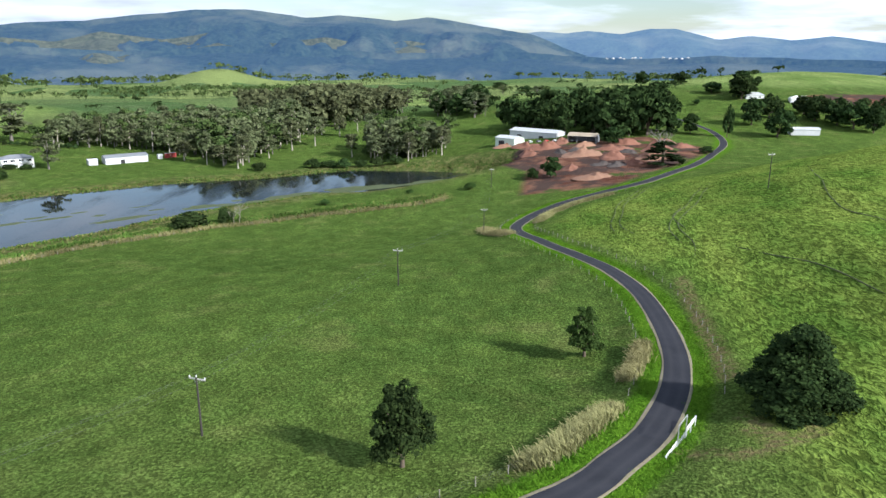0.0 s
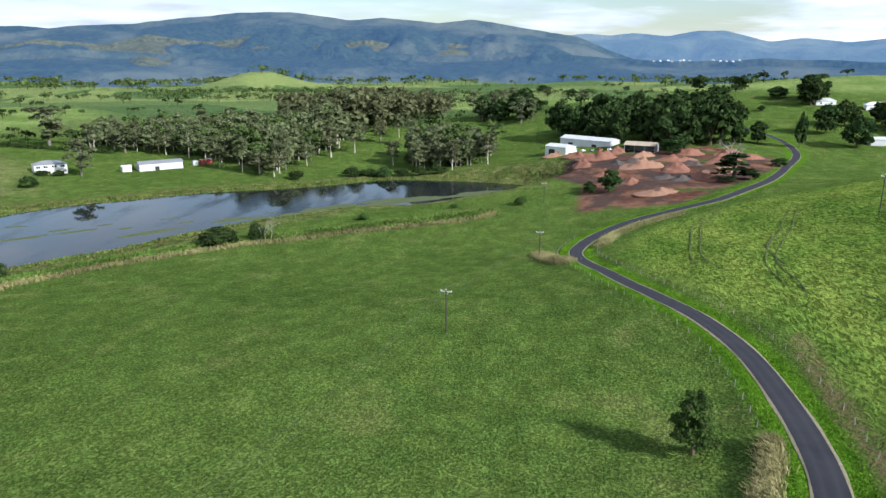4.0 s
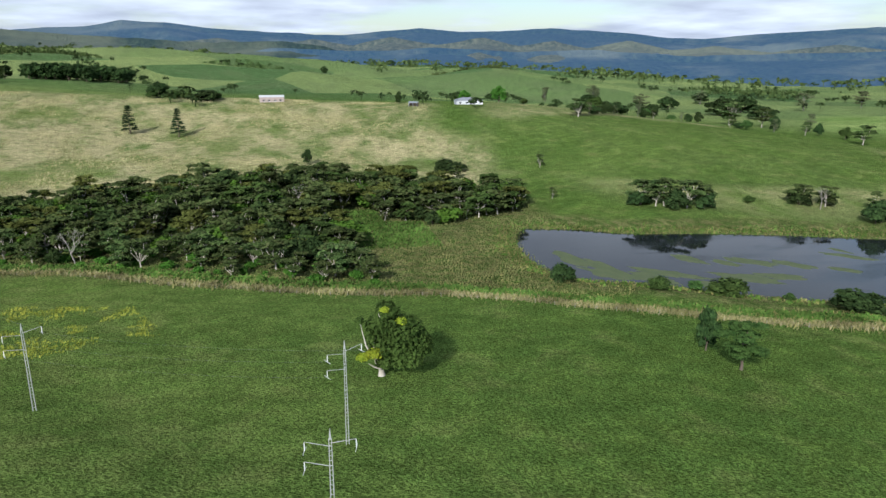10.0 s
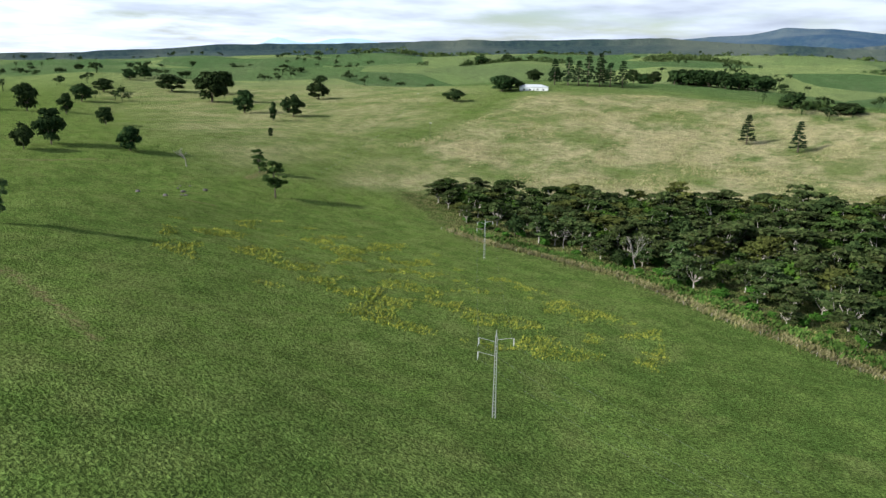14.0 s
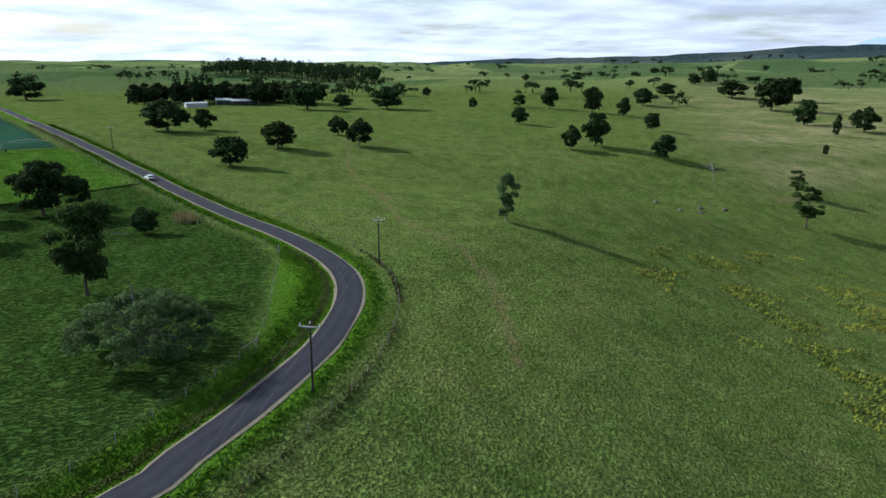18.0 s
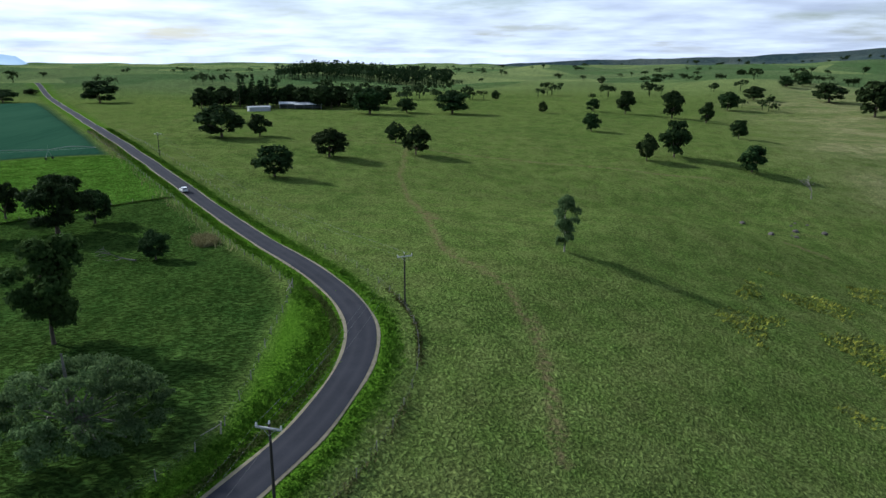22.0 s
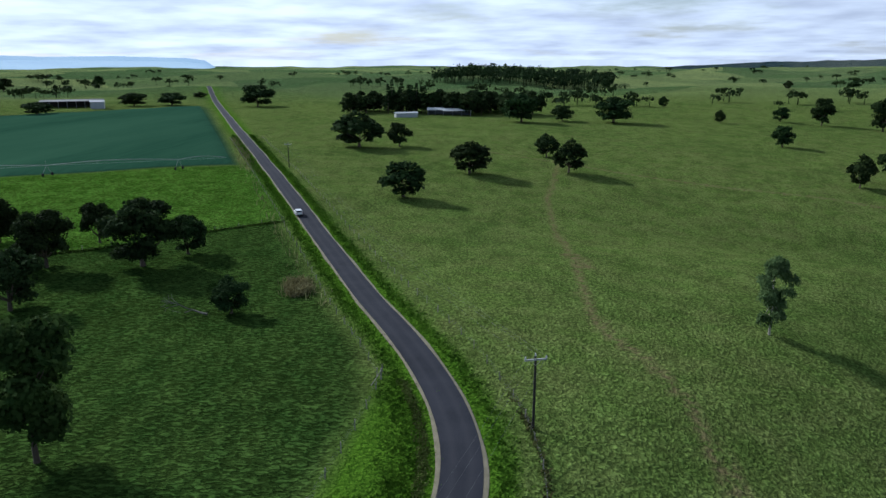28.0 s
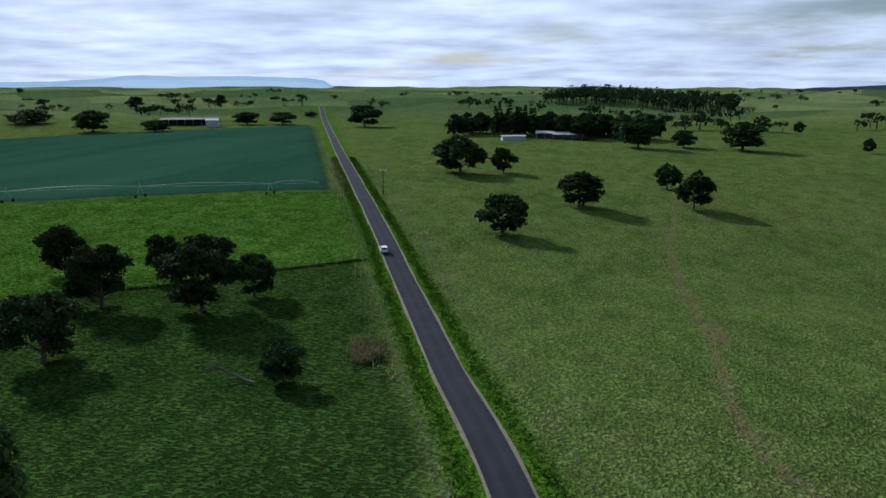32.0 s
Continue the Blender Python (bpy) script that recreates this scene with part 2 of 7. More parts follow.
def ground_stuff():
    m = Nodes("pasture", 0.95, 0.0, 0.0)
    turf, fine, tone = sward_height(m)
    col = pasture_tone(m)
    rank = m.mix(m.span(m.noise(0.06, 4, 0.6, (1, 0.45, 1, 0.4)), 0.36, 0.64), *RANK_TONES)
    col = m.mix(m.attr("rank"), col, rank)
    lush = m.mix(m.span(m.noise(0.3, 4, 0.6, (1, 0.45, 1, 0.4)), 0.36, 0.64), *LUSH_TONES)
    col = m.mix(m.attr("lush"), col, lush)
    col = m.mix(m.attr("fresh"), col, m.mix(m.span(m.noise(0.2, 4), 0.36, 0.64), (0.050, 0.115, 0.012), (0.085, 0.165, 0.022)))
    hay = m.times(m.span(m.noise(0.022, 5, 0.65, (1, 1.8, 1)), 0.35, 0.52), m.span(m.noise(0.15, 5, 0.65), 0.28, 0.50))
    straw = m.mix(hay, m.mix(m.span(m.noise(0.05, 4), 0.35, 0.65), (0.105, 0.150, 0.042), (0.180, 0.205, 0.075)), (0.38, 0.335, 0.175))
    col = m.mix(m.times(m.attr("straw"), m.span(m.noise(0.016, 6, 0.62, (1, 1.5, 1)), 0.36, 0.56, 0.22, 1.0)), col, straw)
    weed = m.mix(m.span(m.noise(0.25, 5, 0.6), 0.4, 0.6), (0.070, 0.105, 0.026), (0.155, 0.150, 0.060))
    col = m.mix(m.times(m.attr("marsh"), m.span(m.noise(0.09, 4), 0.30, 0.50, 0.35, 1.0)), col, weed)
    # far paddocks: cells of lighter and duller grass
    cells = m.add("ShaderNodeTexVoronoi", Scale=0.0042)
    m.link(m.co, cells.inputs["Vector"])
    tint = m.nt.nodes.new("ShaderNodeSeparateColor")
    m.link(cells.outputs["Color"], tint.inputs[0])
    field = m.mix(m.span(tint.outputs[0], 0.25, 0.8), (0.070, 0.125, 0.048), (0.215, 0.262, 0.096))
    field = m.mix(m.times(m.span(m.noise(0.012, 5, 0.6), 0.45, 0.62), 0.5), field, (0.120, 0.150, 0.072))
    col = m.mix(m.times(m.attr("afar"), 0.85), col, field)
    meadow = m.mix(m.span(m.noise(0.02, 4), 0.36, 0.64), (0.130, 0.200, 0.052), (0.225, 0.285, 0.095))
    col = m.mix(m.attr("meadow"), col, meadow)
    # relief shading put into the colour: crowns lightened, hollows darkened
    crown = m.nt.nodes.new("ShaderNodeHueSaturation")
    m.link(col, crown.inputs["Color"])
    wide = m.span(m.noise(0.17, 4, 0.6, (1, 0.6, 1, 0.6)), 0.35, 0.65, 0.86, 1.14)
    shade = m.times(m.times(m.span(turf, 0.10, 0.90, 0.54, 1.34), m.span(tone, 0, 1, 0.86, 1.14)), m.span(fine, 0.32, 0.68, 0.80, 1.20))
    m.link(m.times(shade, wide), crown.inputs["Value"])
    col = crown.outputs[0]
    col = m.mix(m.attr("verge"), col, m.mix(m.span(fine, 0.36, 0.62), (0.050, 0.120, 0.008), (0.092, 0.182, 0.015)))
    crop = m.mix(m.span(m.noise(0.03, 4, 0.6, (1, 0.15, 1, 0.43)), 0.35, 0.65), (0.022, 0.060, 0.034), (0.029, 0.074, 0.042))
    col = m.mix(m.attr("crop"), col, crop)
    soil = m.mix(m.span(m.noise(0.09, 6, 0.65), 0.38, 0.62), (0.105, 0.046, 0.032), (0.22, 0.118, 0.080))
    soil = m.mix(m.times(m.span(m.noise(0.05, 5, 0.65), 0.44, 0.54), 0.85), soil, (0.062, 0.048, 0.044))
    soil = m.mix(m.span(m.noise(0.035, 6, 0.7, (1, 1, 1, 0.9)), 0.57, 0.62), soil, (0.07, 0.10, 0.028))
    col = m.mix(m.span(m.attr("dirt"), 0.3, 0.6), col, soil)
    bare = m.times(m.attr("bare"), m.span(m.noise(0.8, 4), 0.35, 0.6))
    col = m.mix(m.times(bare, 0.7), col, (0.20, 0.14, 0.08))
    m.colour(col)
    m.bump(m.mix(0.15, turf, fine), 0.50, 1.0)
    return m.mat


PASTURE_A, PASTURE_B, PASTURE_C, PASTURE_DRY = (0.069, 0.117, 0.025), (0.088, 0.140, 0.030), (0.113, 0.168, 0.035), (0.153, 0.179, 0.054)
PASTURE_PALE = (0.144, 0.181, 0.050)
LUSH_TONES = (0.030, 0.061, 0.012), (0.047, 0.084, 0.017)
RANK_TONES = (0.086, 0.150, 0.024), (0.160, 0.212, 0.040)
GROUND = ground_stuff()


def asphalt_stuff():
    m = Nodes("asphalt", 0.9, 0.0, 0.06)
    col = m.mix(m.span(m.noise(0.25, 4), 0.3, 0.7), (0.020, 0.021, 0.027), (0.032, 0.033, 0.041))
    col = m.mix(m.times(m.span(m.noise(9.0, 4, 0.7), 0.45, 0.75), 0.5), col, (0.050, 0.050, 0.056))
    col = m.mix(m.times(m.attr("track"), 0.35), col, (0.060, 0.060, 0.066))
    m.colour(col)
    m.bump(m.noise(30.0, 3), 0.012)
    return m.mat


def water_stuff():
    m = Nodes("lagoon_water", 0.06, 0.0, 0.5)
    m.colour(m.mix(m.noise(0.03, 3), (0.006, 0.010, 0.014), (0.014, 0.016, 0.014)))
    m.bsdf.inputs["IOR"].default_value = 1.333
    m.link(m.span(m.noise(0.05, 5, 0.6, (1, 0.22, 1, -0.8)), 0.46, 0.62, 0.03, 0.24), m.bsdf.inputs["Roughness"])
    m.bump(m.noise(0.6, 4, 0.6, (1, 0.5, 1, 0.7)), 0.05, 0.10)
    return m.mat


ASPHALT, WATER = asphalt_stuff(), water_stuff()
GRAVEL = plain("pale_gravel", (0.13, 0.117, 0.070), (0.25, 0.215, 0.145), 0.95, grain=4.0, relief=0.05)
BARK = plain("dark_bark", (0.075, 0.058, 0.042), (0.13, 0.10, 0.075), 0.95, grain=5.0, relief=0.06)
PALE_BARK = plain("pale_gum_bark", (0.30, 0.26, 0.21), (0.48, 0.44, 0.38), 0.85, grain=2.5, relief=0.03)
ROCK = plain("grey_field_rock", (0.06, 0.052, 0.045), (0.13, 0.115, 0.10), 0.9, grain=4.0, relief=0.05)
DEAD_WOOD = plain("weathered_dead_wood", (0.15, 0.135, 0.115), (0.29, 0.265, 0.235), 0.9, grain=4.0, relief=0.03)
POLE_WOOD = plain("weathered_pole_timber", (0.026, 0.023, 0.020), (0.055, 0.048, 0.042), 0.9, grain=8.0, relief=0.01)
GREY_BARK = plain("grey_limb_bark", (0.10, 0.09, 0.075), (0.18, 0.165, 0.145), 0.95, grain=5.0, relief=0.04)
POST_WOOD = plain("grey_fence_timber", (0.20, 0.18, 0.15), (0.34, 0.31, 0.27), 0.9, grain=8.0, relief=0.01)
STEEL = plain("galvanised_steel", (0.42, 0.43, 0.44), (0.55, 0.56, 0.57), 0.45, 0.7, grain=6.0, relief=0.002)
WHITE_PAINT = plain("white_paint", (0.70, 0.70, 0.68), (0.82, 0.82, 0.80), 0.55, grain=3.0, relief=0.003)
WHITE_SHEET = plain("white_sheet_metal", (0.40, 0.41, 0.42), (0.54, 0.55, 0.56), 0.6, 0.0, grain=1.2, relief=0.004)
GREY_ROOF = plain("grey_metal_roof", (0.15, 0.16, 0.175), (0.22, 0.23, 0.25), 0.6, 0.0, grain=1.0, relief=0.004)
PALE_GREEN = plain("pale_green_sheet_metal", (0.42, 0.50, 0.42), (0.52, 0.59, 0.50), 0.5, grain=1.2, relief=0.004)
# near-black colour standing in for shade inside doorways and the open barn
INSIDE_SHADE = plain("painted_inside_shade", (0.02, 0.02, 0.022), (0.035, 0.034, 0.034), 0.8, grain=1.0)
WINDOW_DARK = plain("dark_window_glass", (0.012, 0.015, 0.02), (0.02, 0.024, 0.03), 0.08, grain=0.6, relief=0.0, specular=0.5)
RED_PAINT = plain("faded_red_paint", (0.24, 0.03, 0.03), (0.34, 0.06, 0.05), 0.6, grain=2.0)
INSULATOR = plain("grey_porcelain", (0.50, 0.50, 0.48), (0.62, 0.62, 0.60), 0.25, grain=12.0, relief=0.0)
RUBBER = plain("black_rubber", (0.012, 0.012, 0.012), (0.025, 0.025, 0.025), 0.85, grain=10.0)
CAR_WHITE = plain("white_car_paint", (0.74, 0.74, 0.74), (0.80, 0.80, 0.80), 0.25, grain=1.0, relief=0.0, specular=0.5)

LEAF_DARK = leaf_stuff("dark_broad_leaves", (0.012, 0.025, 0.009), (0.042, 0.068, 0.021), thin=0.15)
LEAF_DULL = leaf_stuff("dull_grey_green_leaves", (0.050, 0.082, 0.028), (0.125, 0.165, 0.066), thin=0.40)
LEAF_MID = leaf_stuff("mid_green_leaves", (0.026, 0.055, 0.014), (0.070, 0.115, 0.030))
LEAF_FIG = leaf_stuff("fig_leaves", (0.022, 0.046, 0.010), (0.068, 0.108, 0.025))
LEAF_LIME = leaf_stuff("lime_leaves", (0.12, 0.18, 0.015), (0.30, 0.34, 0.03))
LEAF_GUM = leaf_stuff("grey_green_gum_leaves", (0.050, 0.068, 0.030), (0.165, 0.185, 0.092), (0.120, 0.132, 0.066), thin=0.35)
LEAF_WOOD = leaf_stuff("riverside_leaves", (0.024, 0.046, 0.014), (0.092, 0.128, 0.040), (0.095, 0.095, 0.042))
LEAF_FERN = leaf_stuff("bright_fern_leaves", (0.030, 0.085, 0.012), (0.085, 0.165, 0.024))
LEAF_OLIVE = leaf_stuff("olive_leaves", (0.045, 0.062, 0.014), (0.120, 0.140, 0.036))
LEAF_PINE = leaf_stuff("pine_needles", (0.012, 0.028, 0.010), (0.032, 0.055, 0.020))
REED_BROWN = leaf_stuff("brown_marsh_reeds", (0.055, 0.062, 0.018), (0.165, 0.145, 0.055), thin=0.15)
REED = leaf_stuff("dry_reeds", (0.130, 0.128, 0.050), (0.305, 0.285, 0.135), thin=0.15)
FERN_DULL = leaf_stuff("dull_marsh_weeds", (0.058, 0.074, 0.021), (0.122, 0.116, 0.044), thin=0.15)
FERN = leaf_stuff("green_weeds", (0.034, 0.072, 0.013), (0.082, 0.132, 0.026), thin=0.15)
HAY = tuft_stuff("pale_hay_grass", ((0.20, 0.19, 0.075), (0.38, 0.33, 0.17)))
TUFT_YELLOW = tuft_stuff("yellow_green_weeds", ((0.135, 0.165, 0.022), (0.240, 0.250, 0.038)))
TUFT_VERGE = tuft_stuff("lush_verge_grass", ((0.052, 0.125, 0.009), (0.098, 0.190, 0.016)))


# ---- lie of the land ----
HILLS_HOME = [
    (-60, -40, 140, 1.8),
    (-60, -200, 150, 1.7),
    (60, 60, 110, 5.6),
    (150, 180, 110, 1.9),
    (-110, 40, 70, -6),
    (-30, 150, 70, 2.3),
    (40, 240, 60, 3.3),
    (-110, -300, 160, -1),
    (150, -300, 250, 1.4),
    (-180, 140, 70, 5.5),
    (260, 200, 120, 15.9),
    (-72, 7, 45, 11),
    (200, 200, 75, -6.9),
    (180, 265, 75, 13.8),
    (-126, -80, 45, 8.1),
    (27, 124, 45, -9.5),
    (16, 272, 75, -7),
    (200, 100, 75, 13.7),
    (250, 250, 75, 18.7),
]
HILLS_BEYOND = [
    (-200, -180, 90, -11.2),
    (-330, -110, 90, -14.4),
    (-280, 60, 110, -19.6),
    (-250, 260, 120, -12.7),
    (-120, 400, 130, -1.2),
    (-280, 480, 90, -4.2),
    (40, 440, 90, 16.9),
    (-450, 90, 120, -15.5),
    (-500, 300, 140, 14.3),
    (-650, 60, 140, -5.8),
    (-700, 300, 150, 18.3),
    (-720, -240, 200, 7.1),
    (-450, -330, 180, -11.7),
    (-230, -430, 200, 2.6),
    (230, 450, 160, -7.6),
    (300, 750, 200, 37.9),
    (-110, 600, 140, -1.1),
    (-480, -80, 120, -10.9),
    (-471, 213, 75, -14),
    (-767, 105, 75, 4.2),
    (-33, 500, 75, -13),
    (-20, 340, 75, -5),
    (-256, -226, 75, 8.7),
    (-400, 480, 75, 4.5),
    (-398, 100, 75, 11.3),
    (0, 640, 75, -4.6),
    (58, 376, 75, -3.3),
    (-622, -5, 75, -6.5),
]
LAGOON = np.array([(-322, 205), (-300, 192), (-262, 187), (-241, 194), (-228, 218), (-205, 248), (-186, 286), (-161, 313), (-141, 345), (-118, 370),
                   (-100, 384), (-75, 405), (-28, 411), (12, 428), (42, 460), (29, 480), (2, 493), (-33, 499), (-72, 497), (-102, 477),
                   (-130, 462), (-171, 447), (-210, 420), (-236, 402), (-253, 380), (-261, 355), (-279, 315), (-292, 279), (-299, 250), (-313, 229)], float)
ROAD_LINE = np.array([(168, 670), (188, 608), (203, 548), (198, 498), (172, 448), (135, 381), (103, 344), (76, 331), (54, 318), (37, 298), (29, 271), (33, 232),
                      (38.3, 202), (44.5, 178.5), (47.2, 159), (46, 139), (43, 121), (38.9, 107), (33.7, 95), (27.4, 83.5), (20.9, 75), (14, 67),
                      (-8, 50), (-32, 37.5), (-53, 23.4), (-58, 17.6), (-64, 10), (-70, 1), (-75, -8.6), (-79.4, -23), (-80.6, -35), (-79.2, -46), (-75.2, -58.5), (-68.8, -73),
                      (-61, -88.8), (-50.8, -111.5), (-37, -141), (-15.5, -187), (16.5, -253), (68, -361), (148, -533), (226, -700), (320, -900)], float)


def smooth_line(points, step):
    """A smooth curve through the points, cut into even steps."""
    p = np.vstack([2 * points[0] - points[1], points, 2 * points[-1] - points[-2]])
    out = []
    for a, b, c, d in zip(p, p[1:], p[2:], p[3:]):
        for u in np.linspace(0, 1, max(2, int(np.linalg.norm(c - b) / step) + 1))[:-1]:
            out.append(0.5 * (2 * b + (c - a) * u + (2 * a - 5 * b + 4 * c - d) * u**2 + (3 * b - a - 3 * c + d) * u**3))
    return np.array(out + [points[-1]])


ROAD = smooth_line(ROAD_LINE, 2.0)
LAGOON_EDGE = smooth_line(np.vstack([LAGOON, LAGOON[:1]]), 6.0)


def line_distance(x, y, line):
    """How far points lie from a chain of segments, and the nearest place along it (in points of the chain)."""
    best, where = np.full(np.shape(x), 1e9), np.zeros(np.shape(x))
    for i in range(len(line) - 1):
        (ax, ay), (bx, by) = line[i], line[i + 1]
        ux, uy = bx - ax, by - ay
        s = np.clip(((x - ax) * ux + (y - ay) * uy) / (ux * ux + uy * uy + 1e-9), 0, 1)
        d = np.hypot(x - ax - s * ux, y - ay - s * uy)
        closer = d < best
        best, where = np.where(closer, d, best), np.where(closer, i + s, where)
    return best, where


def inside(x, y, ring):
    hit = np.zeros(np.shape(x), bool)
    for (ax, ay), (bx, by) in zip(ring, np.roll(ring, -1, 0)):
        if ay != by:
            hit ^= ((ay > y) != (by > y)) & (x < (bx - ax) * (y - ay) / (by - ay) + ax)
    return hit


def ease(v, lo, hi):
    s = np.clip((np.asarray(v, float) - lo) / (hi - lo), 0, 1)
    return s * s * (3 - 2 * s)


def lie(x, y):
    """The broad shape of the land: a plateau in the south, the river flat in the north, and hills."""
    x, y = np.asarray(x, float), np.asarray(y, float)
    z = 24 - 20 * np.tanh((y - 120) / 260)
    for cx, cy, r, h in HILLS_HOME + HILLS_BEYOND:
        z = z + h * np.exp(-((x - cx) ** 2 + (y - cy) ** 2) / (2 * r * r))
    far = np.hypot(x + 60, y - 60)
    roll = np.sin(x / 170 + 1.3) * np.cos(y / 210 - 0.4) + 0.7 * np.sin((x + 0.6 * y) / 310 + 2.0) + 0.5 * np.cos((x - 0.8 * y) / 120)
    z = z + ease(far, 500, 1100) * 5.0 * roll
    # ridge behind ridge in the west, gentle swells over the southern plain
    turn = np.degrees(np.arctan2(-(x + 60), y - 60)) % 360
    west = ease(turn, 48, 72) * (1 - ease(turn, 126, 150))
    south = ease(turn, 126, 150) * (1 - ease(turn, 235, 260))
    wander = far + 120 * np.sin(3 * np.radians(turn) + 0.7) + 60 * np.sin(8 * np.radians(turn) + 1.9)
    ridges = ease(far, 780, 1050) * (1 - ease(far, 1800, 2500)) * np.cos((wander - 1330) / 95)
    swells = ease(far, 640, 950) * np.sin(x / 62 + 1.4 * np.sin(y / 130)) * np.cos(y / 71 + 1.1 * np.sin(x / 150))
    z = z + ridges * (15 * west + 4.5 * south) + swells * (2 + 3 * west + 3.5 * south) + west * 38 * ease(far, 1350, 2200) + ease(turn, 120, 135) * (1 - ease(turn, 150, 172)) * 15 * ease(far, 1150, 2100)
    for cx, cy, rx, ry, h in FAR_RISES:
        z = z + h * np.exp(-(((x - cx) / rx) ** 2 + ((y - cy) / ry) ** 2) / 2)
    z = z + 0.35 * np.sin(x / 9.0 + np.sin(y / 14)) * np.sin(y / 11.0) * ease(far, 20, 60)
    return z


FAR_RISES = [(-616, 1955, 80, 100, 40), (430, 880, 170, 130, 15), (-570, 880, 80, 70, 11), (97, 150, 9, 36, 3.0), (122, 218, 11, 40, 2.0), (74, 240, 8, 42, 1.1), (-900, -900, 300, 260, 10), (-450, -800, 220, 160, 8), (700, 900, 400, 260, 20), (-1500, -300, 420, 300, 16),
             (100, -1500, 900, 300, 6), (-1300, 700, 300, 300, 10), (-178, -128, 30, 22, 6.5), (-180, -172, 40, 14, -3.5), (-1065, -450, 120, 100, 14), (-1190, -190, 130, 100, 16), (-1340, 150, 150, 130, 14), (-1450, 610, 160, 130, 18), (-1500, -670, 170, 120, 12), (-1630, -310, 150, 130, 14), (-1740, 100, 160, 150, 12), (-1700, 650, 160, 150, 14)]
ROAD_Z = lie(ROAD[:, 0], ROAD[:, 1])
ROAD_Z = np.convolve(np.pad(ROAD_Z, 6, "edge"), np.ones(13) / 13, "valid")


def terrain(x, y):
    """Height of the ground, with the lagoon's bed cut in and the road's formation levelled."""
    x, y = np.atleast_1d(np.asarray(x, float)), np.atleast_1d(np.asarray(y, float))
    z = lie(x, y)
    near = (x > -420) & (x < 160) & (y > 90) & (y < 600)
    if near.any():
        d, _ = line_distance(x[near], y[near], LAGOON_EDGE)
        d = np.where(inside(x[near], y[near], LAGOON_EDGE), -d, d)
        zn = np.maximum(z[near], 0.35 + 0.25 * ease(d, 0, 14))
        zn = zn * ease(d, -2, 16) + (1 - ease(d, -2, 16)) * np.minimum(zn, 0.5)
        z[near] = np.where(d < 3, np.minimum(zn, -1.2 + 1.7 * ease(d, -8, 3)), zn)
    z = np.where((np.hypot(x + 60, y - 60) > 600) & (z < 2), 2 + 0 * z, z)
    near = (x > -130) & (x < 360) & (y > -930) & (y < 720)
    if near.any():
        d, at = line_distance(x[near], y[near], ROAD[::3])
        zr = np.interp(at * 3, np.arange(len(ROAD_Z)), ROAD_Z)
        keep = ease(d, 3.2, 10)
        z[near] = z[near] * keep + (zr - 0.05) * (1 - keep)
    return z


def high(x, y):
    return float(terrain(x, y)[0])


# ---- building helpers ----
def finish(me, material, smooth=False):
    me.materials.append(material)
    if smooth:
        me.polygons.foreach_set("use_smooth", np.ones(len(me.polygons), bool))
    me.update()
    return me


def mesh_of(name, verts, faces, material, smooth=False):
    """A mesh from computed arrays; faces are all of one size."""
    verts, faces = np.asarray(verts, np.float32), np.asarray(faces, np.int32)
    me = bpy.data.meshes.new(name)
    me.vertices.add(len(verts))
    me.vertices.foreach_set("co", verts.ravel())
    k = faces.shape[1]
    me.loops.add(faces.size)
    me.loops.foreach_set("vertex_index", faces.ravel())
    me.polygons.add(len(faces))
    me.polygons.foreach_set("loop_start", np.arange(0, faces.size, k, dtype=np.int32))
    me.update(calc_edges=True)
    return finish(me, material, smooth)


def part(name, bm, material, parent=None, label=""):
    """Links a bmesh, or a ready mesh, as one object under a thing."""
    if isinstance(bm, bmesh.types.BMesh):
        me = bpy.data.meshes.new(name)
        bm.to_mesh(me)
        bm.free()
        finish(me, material)
    else:
        me = bm
    ob = new(name, me)
    ob.parent = parent
    return tagged(ob, label)


def thing(name, label, category, group="", at=None):
    ob = new(name)
    ob.empty_display_size = 0.5
    tagged(ob, label, category, group)
    if at is not None:
        ob.matrix_world = at
    return ob


def box(size, at=(0, 0, 0), bevel=0.0, turn=0.0, bm=None):
    """A box of that size centred at a place, with bevelled edges, added to a bmesh."""
    bm = bm or bmesh.new()
    made = bmesh.ops.create_cube(bm, size=1.0, matrix=Matrix.Translation(at) @ Matrix.Rotation(turn, 4, "Z") @ Matrix.Diagonal((*size, 1)))
    if bevel:
        edges = list({e for v in made["verts"] for e in v.link_edges})
        bmesh.ops.bevel(bm, geom=edges, offset=bevel, segments=1, affect="EDGES")
    return bm


def rod(a, b, r0, r1=None, sides=8, bm=None):
    """A tapered round bar from a to b."""
    bm = bm or bmesh.new()
    a, b = Vector(a), Vector(b)
    m = Matrix.Translation((a + b) / 2) @ (b - a).to_track_quat("Z", "Y").to_matrix().to_4x4()
    bmesh.ops.create_cone(bm, cap_ends=True, segments=sides, radius1=r0, radius2=r0 if r1 is None else r1, depth=(b - a).length, matrix=m)
    return bm


